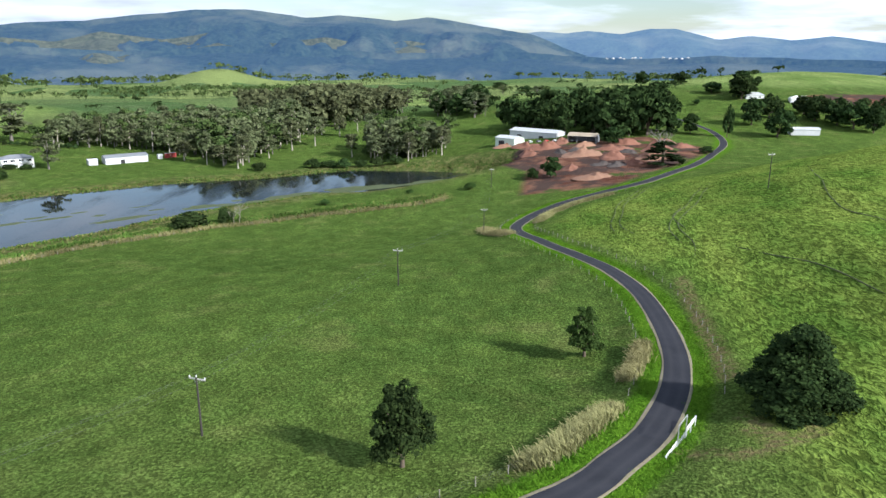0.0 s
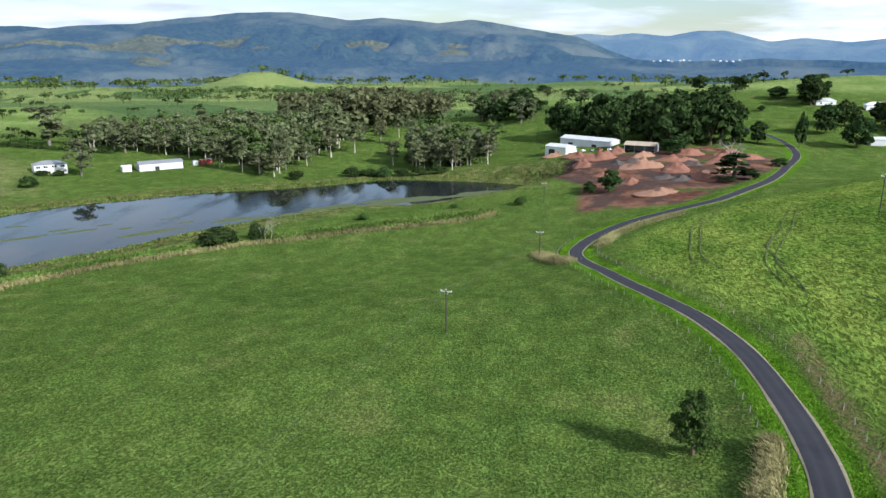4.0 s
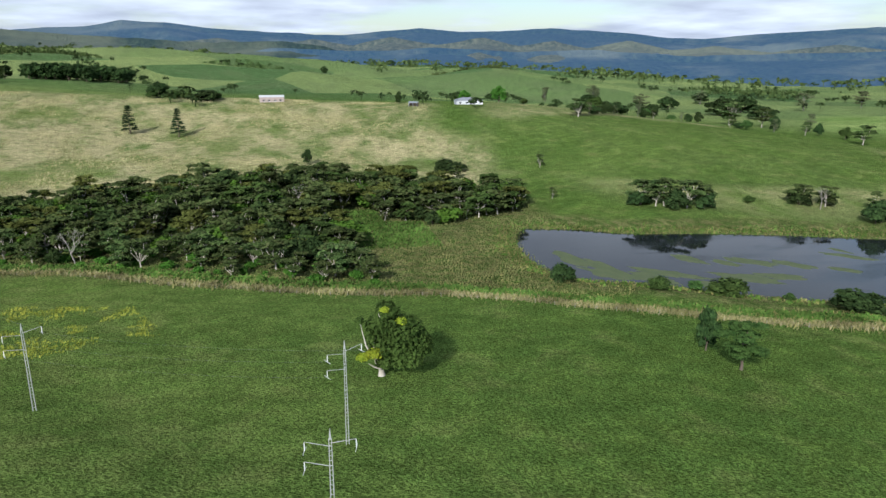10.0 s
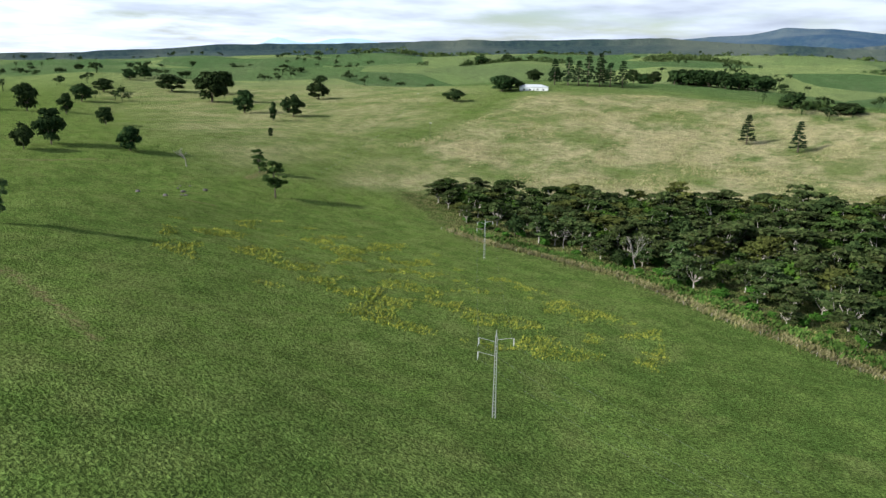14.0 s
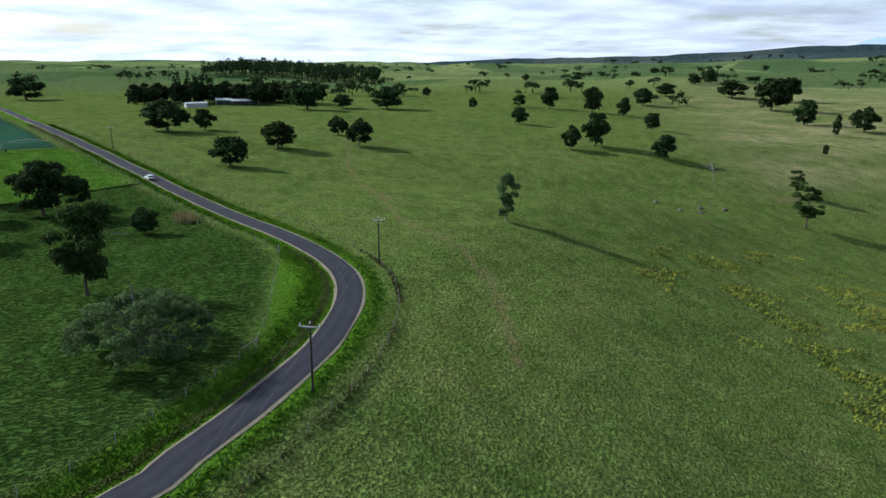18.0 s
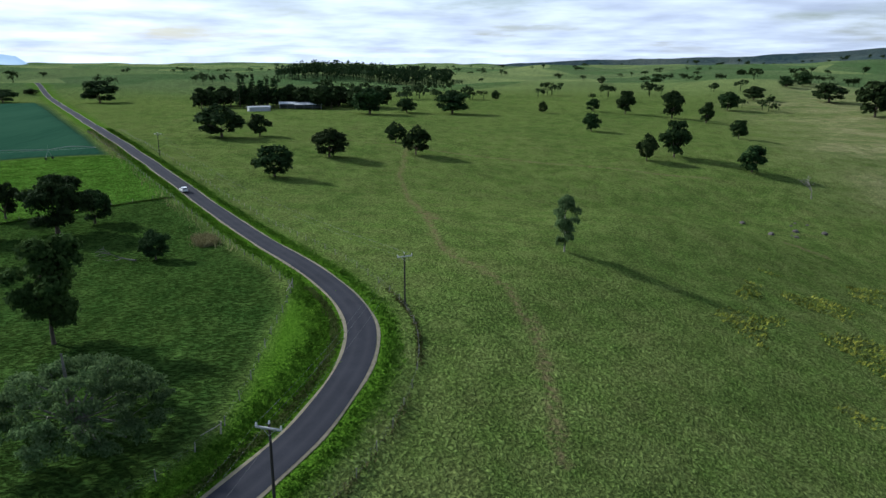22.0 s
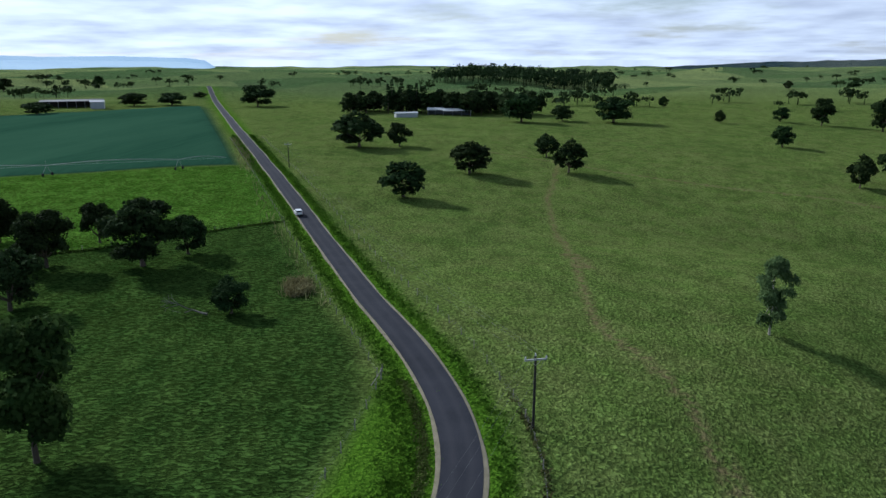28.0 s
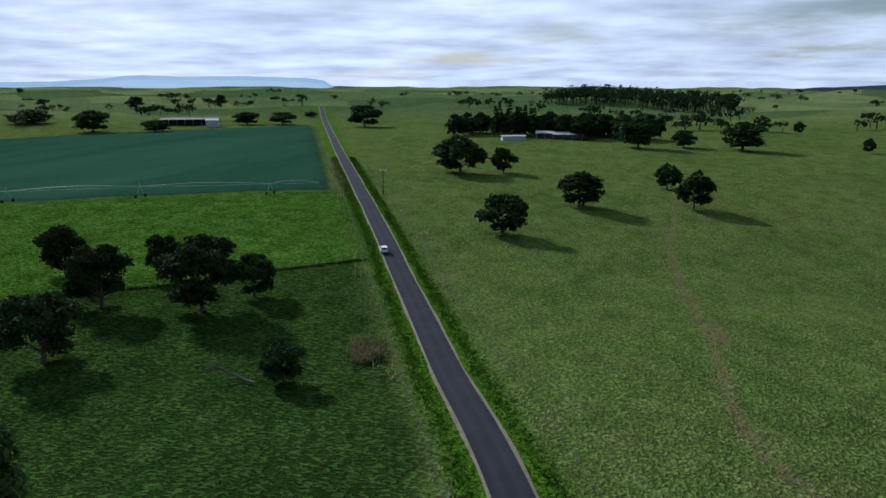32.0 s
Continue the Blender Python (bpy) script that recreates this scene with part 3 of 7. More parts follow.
def tube(line, radii, sides=7):
    """Verts and quads of a tapered tube along a line."""
    line = np.asarray(line, float)
    verts, faces = [], []
    for i, (p, r) in enumerate(zip(line, radii)):
        d = line[min(i + 1, len(line) - 1)] - line[max(i - 1, 0)]
        d = d / (np.linalg.norm(d) + 1e-9)
        u = np.cross(d, (0.31, 0.95, 0.05))
        u /= np.linalg.norm(u) + 1e-9
        v = np.cross(d, u)
        for k in range(sides):
            a = 2 * math.pi * k / sides
            verts.append(p + r * (math.cos(a) * u + math.sin(a) * v))
    for i in range(len(line) - 1):
        for k in range(sides):
            a, b = i * sides + k, i * sides + (k + 1) % sides
            faces.append((a, b, b + sides, a + sides))
    return np.array(verts), np.array(faces)


def join(pieces):
    verts, faces, n = [], [], 0
    for v, f in pieces:
        verts.append(v)
        faces.append(np.asarray(f) + n)
        n += len(v)
    return np.vstack(verts), np.vstack(faces)


# ---- the ground ----
def spread(lo, hi, step, reach, grow):
    """Grid lines: even between lo and hi, then wider and wider out to the reach."""
    mid = list(np.arange(lo, hi + step, step))
    s, a, b = step, [lo], [mid[-1]]
    while a[-1] > -reach:
        s *= grow
        a.append(a[-1] - s)
    s = step
    while b[-1] < reach:
        s *= grow
        b.append(b[-1] + s)
    return np.array(a[:0:-1] + mid + b[1:])


def zone(x, y, ring, soft):
    """1 inside a ring of the plan, falling to 0 over a soft edge."""
    ring = np.array(ring, float)
    d, _ = line_distance(x, y, np.vstack([ring, ring[:1]]))
    return ease(np.where(inside(x, y, ring), d, -d), -soft, soft)


def build_ground():
    gx, gy = spread(-300, 130, 1.5, 4700, 1.04), spread(-260, 330, 1.5, 4700, 1.04)
    X, Y = np.meshgrid(gx, gy)
    x, y = X.ravel(), Y.ravel()
    z = terrain(x, y)
    nx, ny = len(gx), len(gy)
    road_d, _ = line_distance(x, y, ROAD[::3])
    # the uneven sward stands up from the soil: tussocks everywhere, lodged drifts on the long-grass hill
    lumps = np.random.default_rng(61).normal(size=(ny, nx))
    drift = lumps.copy()
    for _ in range(2):
        drift = (drift + np.roll(drift, 1, 0) + np.roll(drift, -1, 0) + np.roll(drift, 1, 1) + np.roll(drift, (1, -1), (0, 1))) / 3
    clear = ease(road_d, 5, 9) * (z > 0.6)
    rank = zone(x, y, RANK_HILL, 7)
    near_field = (x > -310) & (x < 190) & (y > -280) & (y < 340)
    z = z + clear * near_field * (0.06 * lumps.ravel() * (1 - rank) + 0.13 * drift.ravel() * rank)
    i = np.arange(nx * ny).reshape(ny, nx)
    faces = np.stack([i[:-1, :-1].ravel(), i[:-1, 1:].ravel(), i[1:, 1:].ravel(), i[1:, :-1].ravel()], -1)
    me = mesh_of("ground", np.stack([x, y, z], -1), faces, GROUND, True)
    masks = {
        # north and south rings: pale grass, with straw colour also imitating sunlight on the slopes
        "straw": (1 - 0.9 * zone(x, y, GREEN_HILL, 10)) * np.maximum(np.maximum(zone(x, y, STRAW_HILL, 25), 0.65 * zone(x, y, PALE_SUNLIT_NORTH, 30)), 0.65 * zone(x, y, PALE_SUNLIT_SOUTH, 50)),
        "lush": zone(x, y, LUSH_PADDOCK, 2.5),
        "rank": rank,
        "fresh": zone(x, y, FRESH_PADDOCK, 3),
        "meadow": np.max([zone(x, y, ring, 20) for ring in MEADOWS], axis=0),
        "crop": zone(x, y, CROP_FIELD, 2),
        "dirt": np.maximum(zone(x, y, QUARRY, 12), zone(x, y, RED_FIELD, 10)),
        "marsh": zone(x, y, WOOD_FLOOR, 10),
    }
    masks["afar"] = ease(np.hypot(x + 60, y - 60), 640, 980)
    masks["verge"] = 1 - ease(road_d, 4.6, 6.6)
    inner = zone(x, y, BEND_FENCE + [(-53, 23.4), (-64, 10), (-75, -8.6), (-80.6, -35), (-75.2, -58.5)], 1.2)
    masks["verge"] = np.maximum(masks["verge"], inner)
    d, _ = line_distance(x, y, LAGOON_EDGE)
    masks["marsh"] = np.maximum(masks["marsh"], 1 - ease(d, 14, 26))
    bare = np.zeros_like(x)
    for line, width in TRACKS:
        d, _ = line_distance(x, y, np.array(line, float))
        bare = np.maximum(bare, 1 - ease(d, width * 0.4, width))
    masks["bare"] = bare
    for key, values in masks.items():
        me.attributes.new(key, "FLOAT", "POINT").data.foreach_set("value", values.astype(np.float32))
    tagged(new("ground", me), "rolling green pasture with straw hillside and bare patches", "ground", kind="structure")


STRAW_HILL = [(-400, 215), (-430, 60), (-380, -70), (-330, -150), (-420, -190), (-560, -200), (-720, -230), (-800, -120), (-790, 120), (-680, 250), (-560, 220), (-480, 260)]
PALE_SUNLIT_NORTH = [(-275, 420), (-300, 345), (-345, 290), (-470, 262), (-700, 300), (-760, 420), (-600, 520), (-420, 545), (-330, 500)]
PALE_SUNLIT_SOUTH = [(-290, -190), (-330, -330), (-420, -520), (-640, -760), (-900, -600), (-720, -300), (-460, -200)]
GREEN_HILL = [(-560, 270), (-585, 443), (-572, 576), (-369, 504), (-325, 420), (-361, 310), (-450, 236)]
RANK_HILL = [(36, 60), (48, 92), (54, 125), (58, 165), (52, 190), (44, 225), (42, 265), (60, 300), (110, 325), (220, 330), (330, 200), (250, 40), (90, 20)]
LUSH_PADDOCK = [(-4, 46), (-32, 29), (-49, 16), (-62, 0), (-66, -14), (-67, -30), (-68, -48), (-64, -66), (-50, -95), (-24, -150), (8, -220), (60, -200), (110, -180), (150, -60), (110, 10), (40, 40)]
BEND_FENCE = [(-68.4, -59), (-68.6, -52), (-68.2, -44), (-67.5, -34), (-67.2, -26), (-66.6, -15), (-65, -6), (-61.7, -0.3), (-59, 3.6), (-54.1, 10.1), (-49.9, 15.8), (-44, 21)]
CROSS_FENCE = [(-27, -147), (-12, -133.5), (6, -114), (24, -100), (60, -72)]
FRESH_PADDOCK = CROSS_FENCE + [(140, -100), (170, -165), (112, -184), (18, -230), (8, -224)]
CROP_FIELD = [(18, -232), (112, -184), (178, -156), (330, -340), (290, -430), (182, -568), (158, -528)]
QUARRY = [(40, 352), (84, 345), (125, 385), (180, 470), (150, 520), (60, 500), (30, 440), (48, 400)]
RED_FIELD = [(300, 632), (340, 652), (480, 640), (480, 606), (380, 600)]
MEADOWS = [(-637, 830), (-692, 1003), (-597, 990), (-486, 913), (-477, 747), (-531, 690), (-615, 640), (-735, 750)], [(170, 760), (300, 960), (620, 1000), (700, 760), (500, 680), (330, 690)], [(-330, 1150), (-200, 1300), (200, 1320), (260, 1130), (0, 1060)]
WOOD_FLOOR = [(-345, -130), (-300, -60), (-285, 20), (-255, 85), (-232, 140), (-215, 185), (-260, 200), (-330, 225), (-390, 225), (-430, 120), (-435, 40), (-400, -60)]
TRACKS = [([(-101, -118), (-99, -130)], 3.0), ([(58, 163), (54, 140), (50, 119), (47, 105)], 2.4), ([(30, 78), (36, 75.3), (40.5, 76.5), (43.5, 81), (42, 88)], 2.0), ([(40, 83), (44, 78), (48, 80), (49, 86)], 1.6),
          ([(-224, -128), (-216, -134)], 3.0), ([(-280, -170), (-300, -178)], 3.0), ([(-178, -152), (-200, -148)], 2.4),
          ([(-108, -290), (-97, -200), (-97.5, -166), (-99.4, -126), (-98.5, -98), (-100, -78), (-105, -68), (-108, -57), (-109, -40), (-106, -20), (-103, -5)], 1.3),
          ([(-60, -300), (-100, -275), (-155, -244), (-178, -236), (-230, -215)], 1.5)]
build_ground()

me = bpy.data.meshes.new("lagoon")
ring = LAGOON_EDGE[:-1]
grown = ring + 5.0 * (ring - ring.mean(0)) / np.linalg.norm(ring - ring.mean(0), axis=1)[:, None]
me.from_pydata([(p[0], p[1], 0.0) for p in grown], [], [list(range(len(grown)))])
tagged(new("lagoon", finish(me, WATER)), "still dark lagoon water mirroring the sky", "water", kind="structure")


def ribbon(name, offsets, lift, material, attribute=None):
    """A strip along the road between sideways offsets, bedded on its formation."""
    n = np.gradient(ROAD, axis=0)
    n = np.stack([-n[:, 1], n[:, 0]], -1) / np.linalg.norm(n, axis=1)[:, None]
    cols, verts = len(offsets), []
    for o, h in zip(offsets, lift):
        wob = 0.10 * np.sin(np.arange(len(ROAD)) * 0.31 + o) + 0.07 * np.sin(np.arange(len(ROAD)) * 0.83 + 2 * o) + 0.05 if abs(o) == max(map(abs, offsets)) and material is GRAVEL else 0
        p = ROAD + n * (o + np.sign(o) * wob)[:, None] if np.ndim(wob) else ROAD + n * o
        verts.append(np.column_stack([p, ROAD_Z + h]))
    v = np.stack(verts, 1).reshape(-1, 3)
    i = np.arange(len(ROAD) * cols).reshape(-1, cols)
    f = np.stack([i[:-1, :-1].ravel(), i[:-1, 1:].ravel(), i[1:, 1:].ravel(), i[1:, :-1].ravel()], -1)
    me = mesh_of(name, v, f[:, ::-1], material, True)
    if attribute:
        me.attributes.new("track", "FLOAT", "POINT").data.foreach_set("value", np.tile(np.array(attribute, np.float32), len(ROAD)))
    return me


ROAD_HALF = 2.2
tagged(new("road", ribbon("road", [-ROAD_HALF, -1.5, -0.95, -0.35, 0.35, 0.95, 1.5, ROAD_HALF], [0.10, 0.115, 0.125, 0.13, 0.13, 0.125, 0.115, 0.10], ASPHALT, [0, 0.4, 1, 0.3, 0.3, 1, 0.4, 0])),
       "narrow dark asphalt country road with pale worn wheel tracks", "road", kind="structure")
for name, side in (("road_shoulder", 1), ("road_shoulder", -1)):
    tagged(new(name, ribbon(name, sorted([side * (ROAD_HALF - 0.1), side * (ROAD_HALF + 0.22), side * (ROAD_HALF + 0.40)]), [0.06, 0.085, 0.02][::side] if side < 0 else [0.06, 0.085, 0.02], GRAVEL)),
           "pale gravel road shoulder", "road shoulder", kind="structure")


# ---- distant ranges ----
def range_material(name, haze_tint, haze_glow, dark=(0.008, 0.018, 0.014), light=(0.038, 0.056, 0.034)):
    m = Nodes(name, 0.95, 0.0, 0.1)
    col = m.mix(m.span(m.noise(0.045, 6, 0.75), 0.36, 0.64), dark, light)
    # pale olive noise patches stand in for sunlit slopes
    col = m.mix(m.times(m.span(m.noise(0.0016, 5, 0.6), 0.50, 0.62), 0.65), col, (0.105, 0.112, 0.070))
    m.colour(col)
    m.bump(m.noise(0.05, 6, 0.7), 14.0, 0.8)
    # distance haze is put in as a bluish glow of the surface
    m.bsdf.inputs["Emission Color"].default_value = (*haze_tint, 1)
    m.bsdf.inputs["Emission Strength"].default_value = haze_glow
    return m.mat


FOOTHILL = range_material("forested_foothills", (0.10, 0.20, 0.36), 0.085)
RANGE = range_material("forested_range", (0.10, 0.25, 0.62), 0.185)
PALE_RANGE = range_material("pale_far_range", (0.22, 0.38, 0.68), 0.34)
# lighter olive tones colour these spurs as if the sun were on them
SPUR = range_material("wooded_spurs_painted_sunlit", (0.11, 0.22, 0.46), 0.12, (0.026, 0.038, 0.024), (0.105, 0.108, 0.070))
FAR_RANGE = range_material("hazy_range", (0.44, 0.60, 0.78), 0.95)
# heading to the left of +y in degrees, and the skyline's height in degrees
SKY_NORTH = [(-15, -1.0), (-12, -0.2), (-9.5, 0.64), (-6.9, 1.62), (-3, 2.26), (1.1, 2.95), (3.7, 2.63), (8, 3.05), (10.6, 2.9), (14.7, 3.4), (18.3, 3.3), (22.5, 2.9), (25.9, 2.4), (29.2, 2.25),
             (33, 1.75), (36, 1.3), (40, 0.6), (44, -0.6)]
SKY_PALE = [(-60, 0.9), (-50, 1.0), (-40, 1.2), (-34, 1.0), (-31.2, 0.9), (-27.9, 1.36), (-25.4, 1.09), (-22.8, 1.38), (-20.6, 1.17), (-17.7, 1.95), (-15.7, 1.97), (-13.7, 1.66), (-11.1, 1.84),
            (-9.4, 1.69), (-7.7, 1.9), (-5.1, 1.62), (0, 1.2), (5, 0.2)]
SKY_WEST = [(24, 0.8), (28, 1.7), (32, 2.1), (34, 2.1), (38, 1.8), (43, 2.0), (47, 1.82), (51, 1.6), (54, 1.26), (56.3, 1.38), (60, 1.8), (65, 2.1), (68, 2.0), (72, 1.86), (75, 2.1), (78, 1.87),
            (81, 1.6), (83, 1.6), (87.5, 1.84), (91, 1.93), (93.7, 2.3), (96.7, 2.4), (99, 2.0), (103, 1.75), (107, 1.3), (112, 0.9), (118, 0.2)]
SKY_FOOT = [(-50, -0.4), (-40, -0.2), (-33, -0.4), (-27, -0.2), (-20, 0.0), (-14, -0.2), (-8, 0.2), (-2, 0.45), (4, 0.2), (10, 0.6), (17, 0.75), (23, 0.3), (30, 0.6), (36, 0.2), (42, 0.5), (48, 0.3), (55, 0.1),
            (61, 0.5), (67, 0.3), (74, 0.7), (80, 0.4), (86, 0.6), (91, -0.4)]
SKY_FRONT = [(78, -0.5), (82, 0.7), (85, 1.1), (91, 1.0), (98, 1.3), (101, 1.45), (104, 1.75), (108, 1.6), (115, 1.5), (119, 1.5), (124, 1.3), (128, 1.2), (133, 1.1), (139, 0.9), (142, 0.65),
             (148, 0.28), (155, 0.05), (160, -0.15), (166, -0.4), (172, -0.9)]
SKY_SPURS = [(-10, -0.4), (-6, 0.5), (-3, 1.0), (0, 0.7), (2.5, 1.2), (6, 0.8), (9, 1.5), (13, 1.0), (17, 1.8), (21, 1.2), (25, 1.7), (28, 1.0), (32, 1.25), (35, 0.6), (38.5, 0.95), (42, 0.5), (45, 0.9), (49, 0.4), (53, 0.85),
             (56, 0.5), (59, 1.15), (62, 0.7), (64.5, 1.3), (67, 0.8), (70, 1.45), (73.5, 0.9), (77, 1.5), (80, 0.8), (83, 1.2), (87, 0.7), (90, 1.3), (94, 0.9), (97, 1.2), (101, 0.4)]
SKY_SOUTH = [(118, 0.6), (125, 1.05), (127.3, 1.3), (128.7, 1.55), (130.2, 1.5), (132, 1.15), (133.2, 1.2), (134.7, 1.55), (136, 1.0), (142, 0.5), (150, 0.0), (160, -0.4), (175, -0.8), (200, -0.8), (201.8, -0.5),
             (202.6, 0.1), (204, 0.28), (211, 0.4), (217, 0.42), (219, 0.15), (222, -0.1), (226, -0.1), (240, 0.1), (260, 0.2)]


def build_range(name, skyline, near, crest, label, material):
    """One range of hills on an arc: foot, spurs and crest, with its skyline at the given heights."""
    a = np.radians(np.arange(skyline[0][0], skyline[-1][0], 0.36))
    top = np.interp(np.degrees(a), [s[0] for s in skyline], [s[1] for s in skyline])
    r = np.concatenate([np.linspace(near, crest, 46), np.linspace(crest, crest + 420, 8)[1:]])
    A, R = np.meshgrid(a, r)
    peak = 79 + np.tan(np.radians(np.interp(A, a, top))) * crest
    s = (R - near) / (crest - near)
    up = np.where(s < 1, np.clip(s, 0, 1) ** 1.25, 1 - 0.5 * (s - 1))
    wx, wy = -R * np.sin(A), R * np.cos(A)
    spur = np.array([noise.fractal((px / 400, py / 400, 3.1), 0.9, 2.1, 5) for px, py in zip(wx.ravel(), wy.ravel())]).reshape(A.shape)
    fold = np.array([abs(noise.fractal((pa * 14, pr / 1500, 8.2), 0.8, 2.1, 4)) for pa, pr in zip(A.ravel(), R.ravel())]).reshape(A.shape)
    spur = (spur - spur.mean()) / spur.std() - 0.45 * (fold - fold.mean()) / fold.std()
    z = -18 + (peak + 18) * up + spur * 40 * np.clip(s, 0, 1) * np.clip(1 - s, 0, 1) ** 1.2 * 3.2 * (peak / 260)
    roof = 79 + np.tan(np.radians(np.interp(A, a, top))) * R - 6 - 60 * np.clip(1 - s, 0, 1)
    z = np.where(s < 0.99, np.where(z > roof - 30, roof - 30 + 30 * np.tanh((z - roof + 30) / 60), z), z)
    z += 2 * spur * (s > 0.98)
    i = np.arange(A.size).reshape(A.shape)
    f = np.stack([i[:-1, :-1].ravel(), i[:-1, 1:].ravel(), i[1:, 1:].ravel(), i[1:, :-1].ravel()], -1)
    tagged(new(name, mesh_of(name, np.stack([wx.ravel(), wy.ravel(), z.ravel()], -1), f[:, ::-1], material, True)), label, "mountains", kind="structure")


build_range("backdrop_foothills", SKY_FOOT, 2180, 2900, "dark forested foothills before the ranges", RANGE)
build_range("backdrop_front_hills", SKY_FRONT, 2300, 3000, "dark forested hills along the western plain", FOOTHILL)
build_range("backdrop_spurs", SKY_SPURS, 2350, 3300, "spurs below the ranges, coloured olive-brown as if sunlit", SPUR)
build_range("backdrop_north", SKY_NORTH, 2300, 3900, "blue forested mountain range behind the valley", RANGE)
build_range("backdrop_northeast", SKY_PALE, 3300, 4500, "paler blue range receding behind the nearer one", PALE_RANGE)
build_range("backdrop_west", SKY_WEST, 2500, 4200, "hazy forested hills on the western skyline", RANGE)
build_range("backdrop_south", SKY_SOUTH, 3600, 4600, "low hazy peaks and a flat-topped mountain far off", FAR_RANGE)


# ---- plants ----
def leaf_cards(rng, lumps, count, size, flat=0.0, droop=0.0):
    """Small bent leaf clusters over the skins of many lumps: arrays of points and quads."""
    vol = np.array([l[3] * l[4] for l in lumps]) ** 1.0
    pick = rng.choice(len(lumps), count, p=vol / vol.sum())
    L = np.array(lumps)[pick]
    d = rng.normal(size=(count, 3))
    d /= np.linalg.norm(d, axis=1)[:, None]
    d[:, 2] = np.where(d[:, 2] < -0.35, -d[:, 2] * 0.6, d[:, 2])
    rad = rng.uniform(0.55, 1.04, count)[:, None]
    c = L[:, :3] + d * rad * L[:, [3, 3, 4]]
    nrm = d * (1 - flat) + rng.normal(size=(count, 3)) * 0.55 + np.array([0, 0, flat + 0.25])
    nrm /= np.linalg.norm(nrm, axis=1)[:, None]
    t = np.cross(nrm, rng.normal(size=(count, 3)))
    t[:, 2] -= droop
    t /= np.linalg.norm(t, axis=1)[:, None] + 1e-9
    b = np.cross(nrm, t)
    s = size * rng.uniform(0.6, 1.4, count)[:, None]
    bend = nrm * s * 0.18
    v = np.stack([c - t * s - bend, c + b * s * 0.62, c + t * s - bend, c - b * s * 0.62], 1).reshape(-1, 3)
    return v, np.arange(4 * count).reshape(-1, 4)


def limb_lines(rng, base, tips, r0, sway=0.12):
    """Tapered limbs from the trunk's fork to each tip."""
    out = []
    for tip in tips:
        tip = np.asarray(tip, float)
        mid = base + (tip - base) * 0.5 + rng.normal(size=3) * sway * np.linalg.norm(tip - base) + np.array([0, 0, 0.08 * np.linalg.norm(tip - base)])
        out.append(tube([base, (base + mid) / 2 + rng.normal(size=3) * 0.05, mid, tip], [r0, r0 * 0.75, r0 * 0.5, r0 * 0.16], 6))
    return out


def broad_tree(seed, leaves, size=0.42, trunk=0.17):
    """Dense rounded crown on a short trunk; ten metres high and wide."""
    rng = np.random.default_rng(seed)
    lumps = []
    for i in range(26):
        a, up = rng.uniform(0, 2 * math.pi), rng.uniform(-0.92, 1.0)
        q, r = math.sqrt(1 - up * up), rng.uniform(1.0, 1.9)
        lumps.append((math.cos(a) * q * 3.5, math.sin(a) * q * 3.5, 4.8 + 3.7 * up, r, r * 0.85))
    lumps.append((0, 0, 4.9, 3.6, 3.6))
    fork = np.array([0.1, 0.05, 1.5])
    wood = [tube([(0, 0, -0.4), (0.02, 0, 0.4), (0.08, 0.03, 1.2), fork], [0.42, 0.30, 0.26, 0.24], 8)]
    wood += limb_lines(rng, fork, [l[:3] for l in lumps[:8]], 0.16)
    return join(wood), leaf_cards(rng, lumps, leaves, size)


def gum_tree(seed, leaves, size=0.40, lump=(0.5, 1.05), low=2.7):
    """Tall pale trunk, open crown of separate clumps; ten metres high and six wide."""
    rng = np.random.default_rng(seed)
    lumps = []
    for i in range(30):
        a, z = rng.uniform(0, 2 * math.pi), rng.uniform(low, 9.5)
        reach = rng.uniform(0.3, 2.7) * (1.1 - 0.35 * abs(z - 6.2) / 3)
        r = rng.uniform(*lump)
        lumps.append((math.cos(a) * reach, math.sin(a) * reach, z, r, r * 0.75))
    lumps.append((0.2, 0, 9.2, 0.9, 0.7))
    fork = np.array([0.15, -0.1, 3.6])
    wood = [tube([(0, 0, -0.4), (0.05, 0, 1.2), (0.02, -0.1, 2.4), fork, (0.3, 0.1, 6.2), (0.25, 0.0, 8.9)], [0.24, 0.17, 0.15, 0.14, 0.09, 0.03], 8)]
    wood += limb_lines(rng, fork + np.array([0, 0, 0.4]), [l[:3] for l in lumps[:9]], 0.085)
    return join(wood), leaf_cards(rng, lumps, leaves, size, 0.1, 0.35)


def layer_tree(seed, leaves, size=0.45):
    """Flat tiers of foliage on forked stems; ten metres high and wide."""
    rng = np.random.default_rng(seed)
    lumps = []
    for i in range(17):
        a, z = rng.uniform(0, 2 * math.pi), rng.uniform(3.2, 9.6)
        reach = rng.uniform(0.2, 1.0) * (4.3 - 0.32 * abs(z - 6.5))
        lumps.append((math.cos(a) * reach, math.sin(a) * reach, z, rng.uniform(1.2, 2.1), rng.uniform(0.28, 0.5)))
    lumps.append((0, 0, 9.3, 1.9, 0.5))
    fork = np.array([0, 0.1, 2.2])
    wood = [tube([(0, 0, -0.4), (0.05, 0, 1.0), fork], [0.28, 0.2, 0.17], 7)]
    wood += limb_lines(rng, fork, [l[:3] for l in lumps[:12]], 0.12)
    return join(wood), leaf_cards(rng, lumps, leaves, size, 0.75)


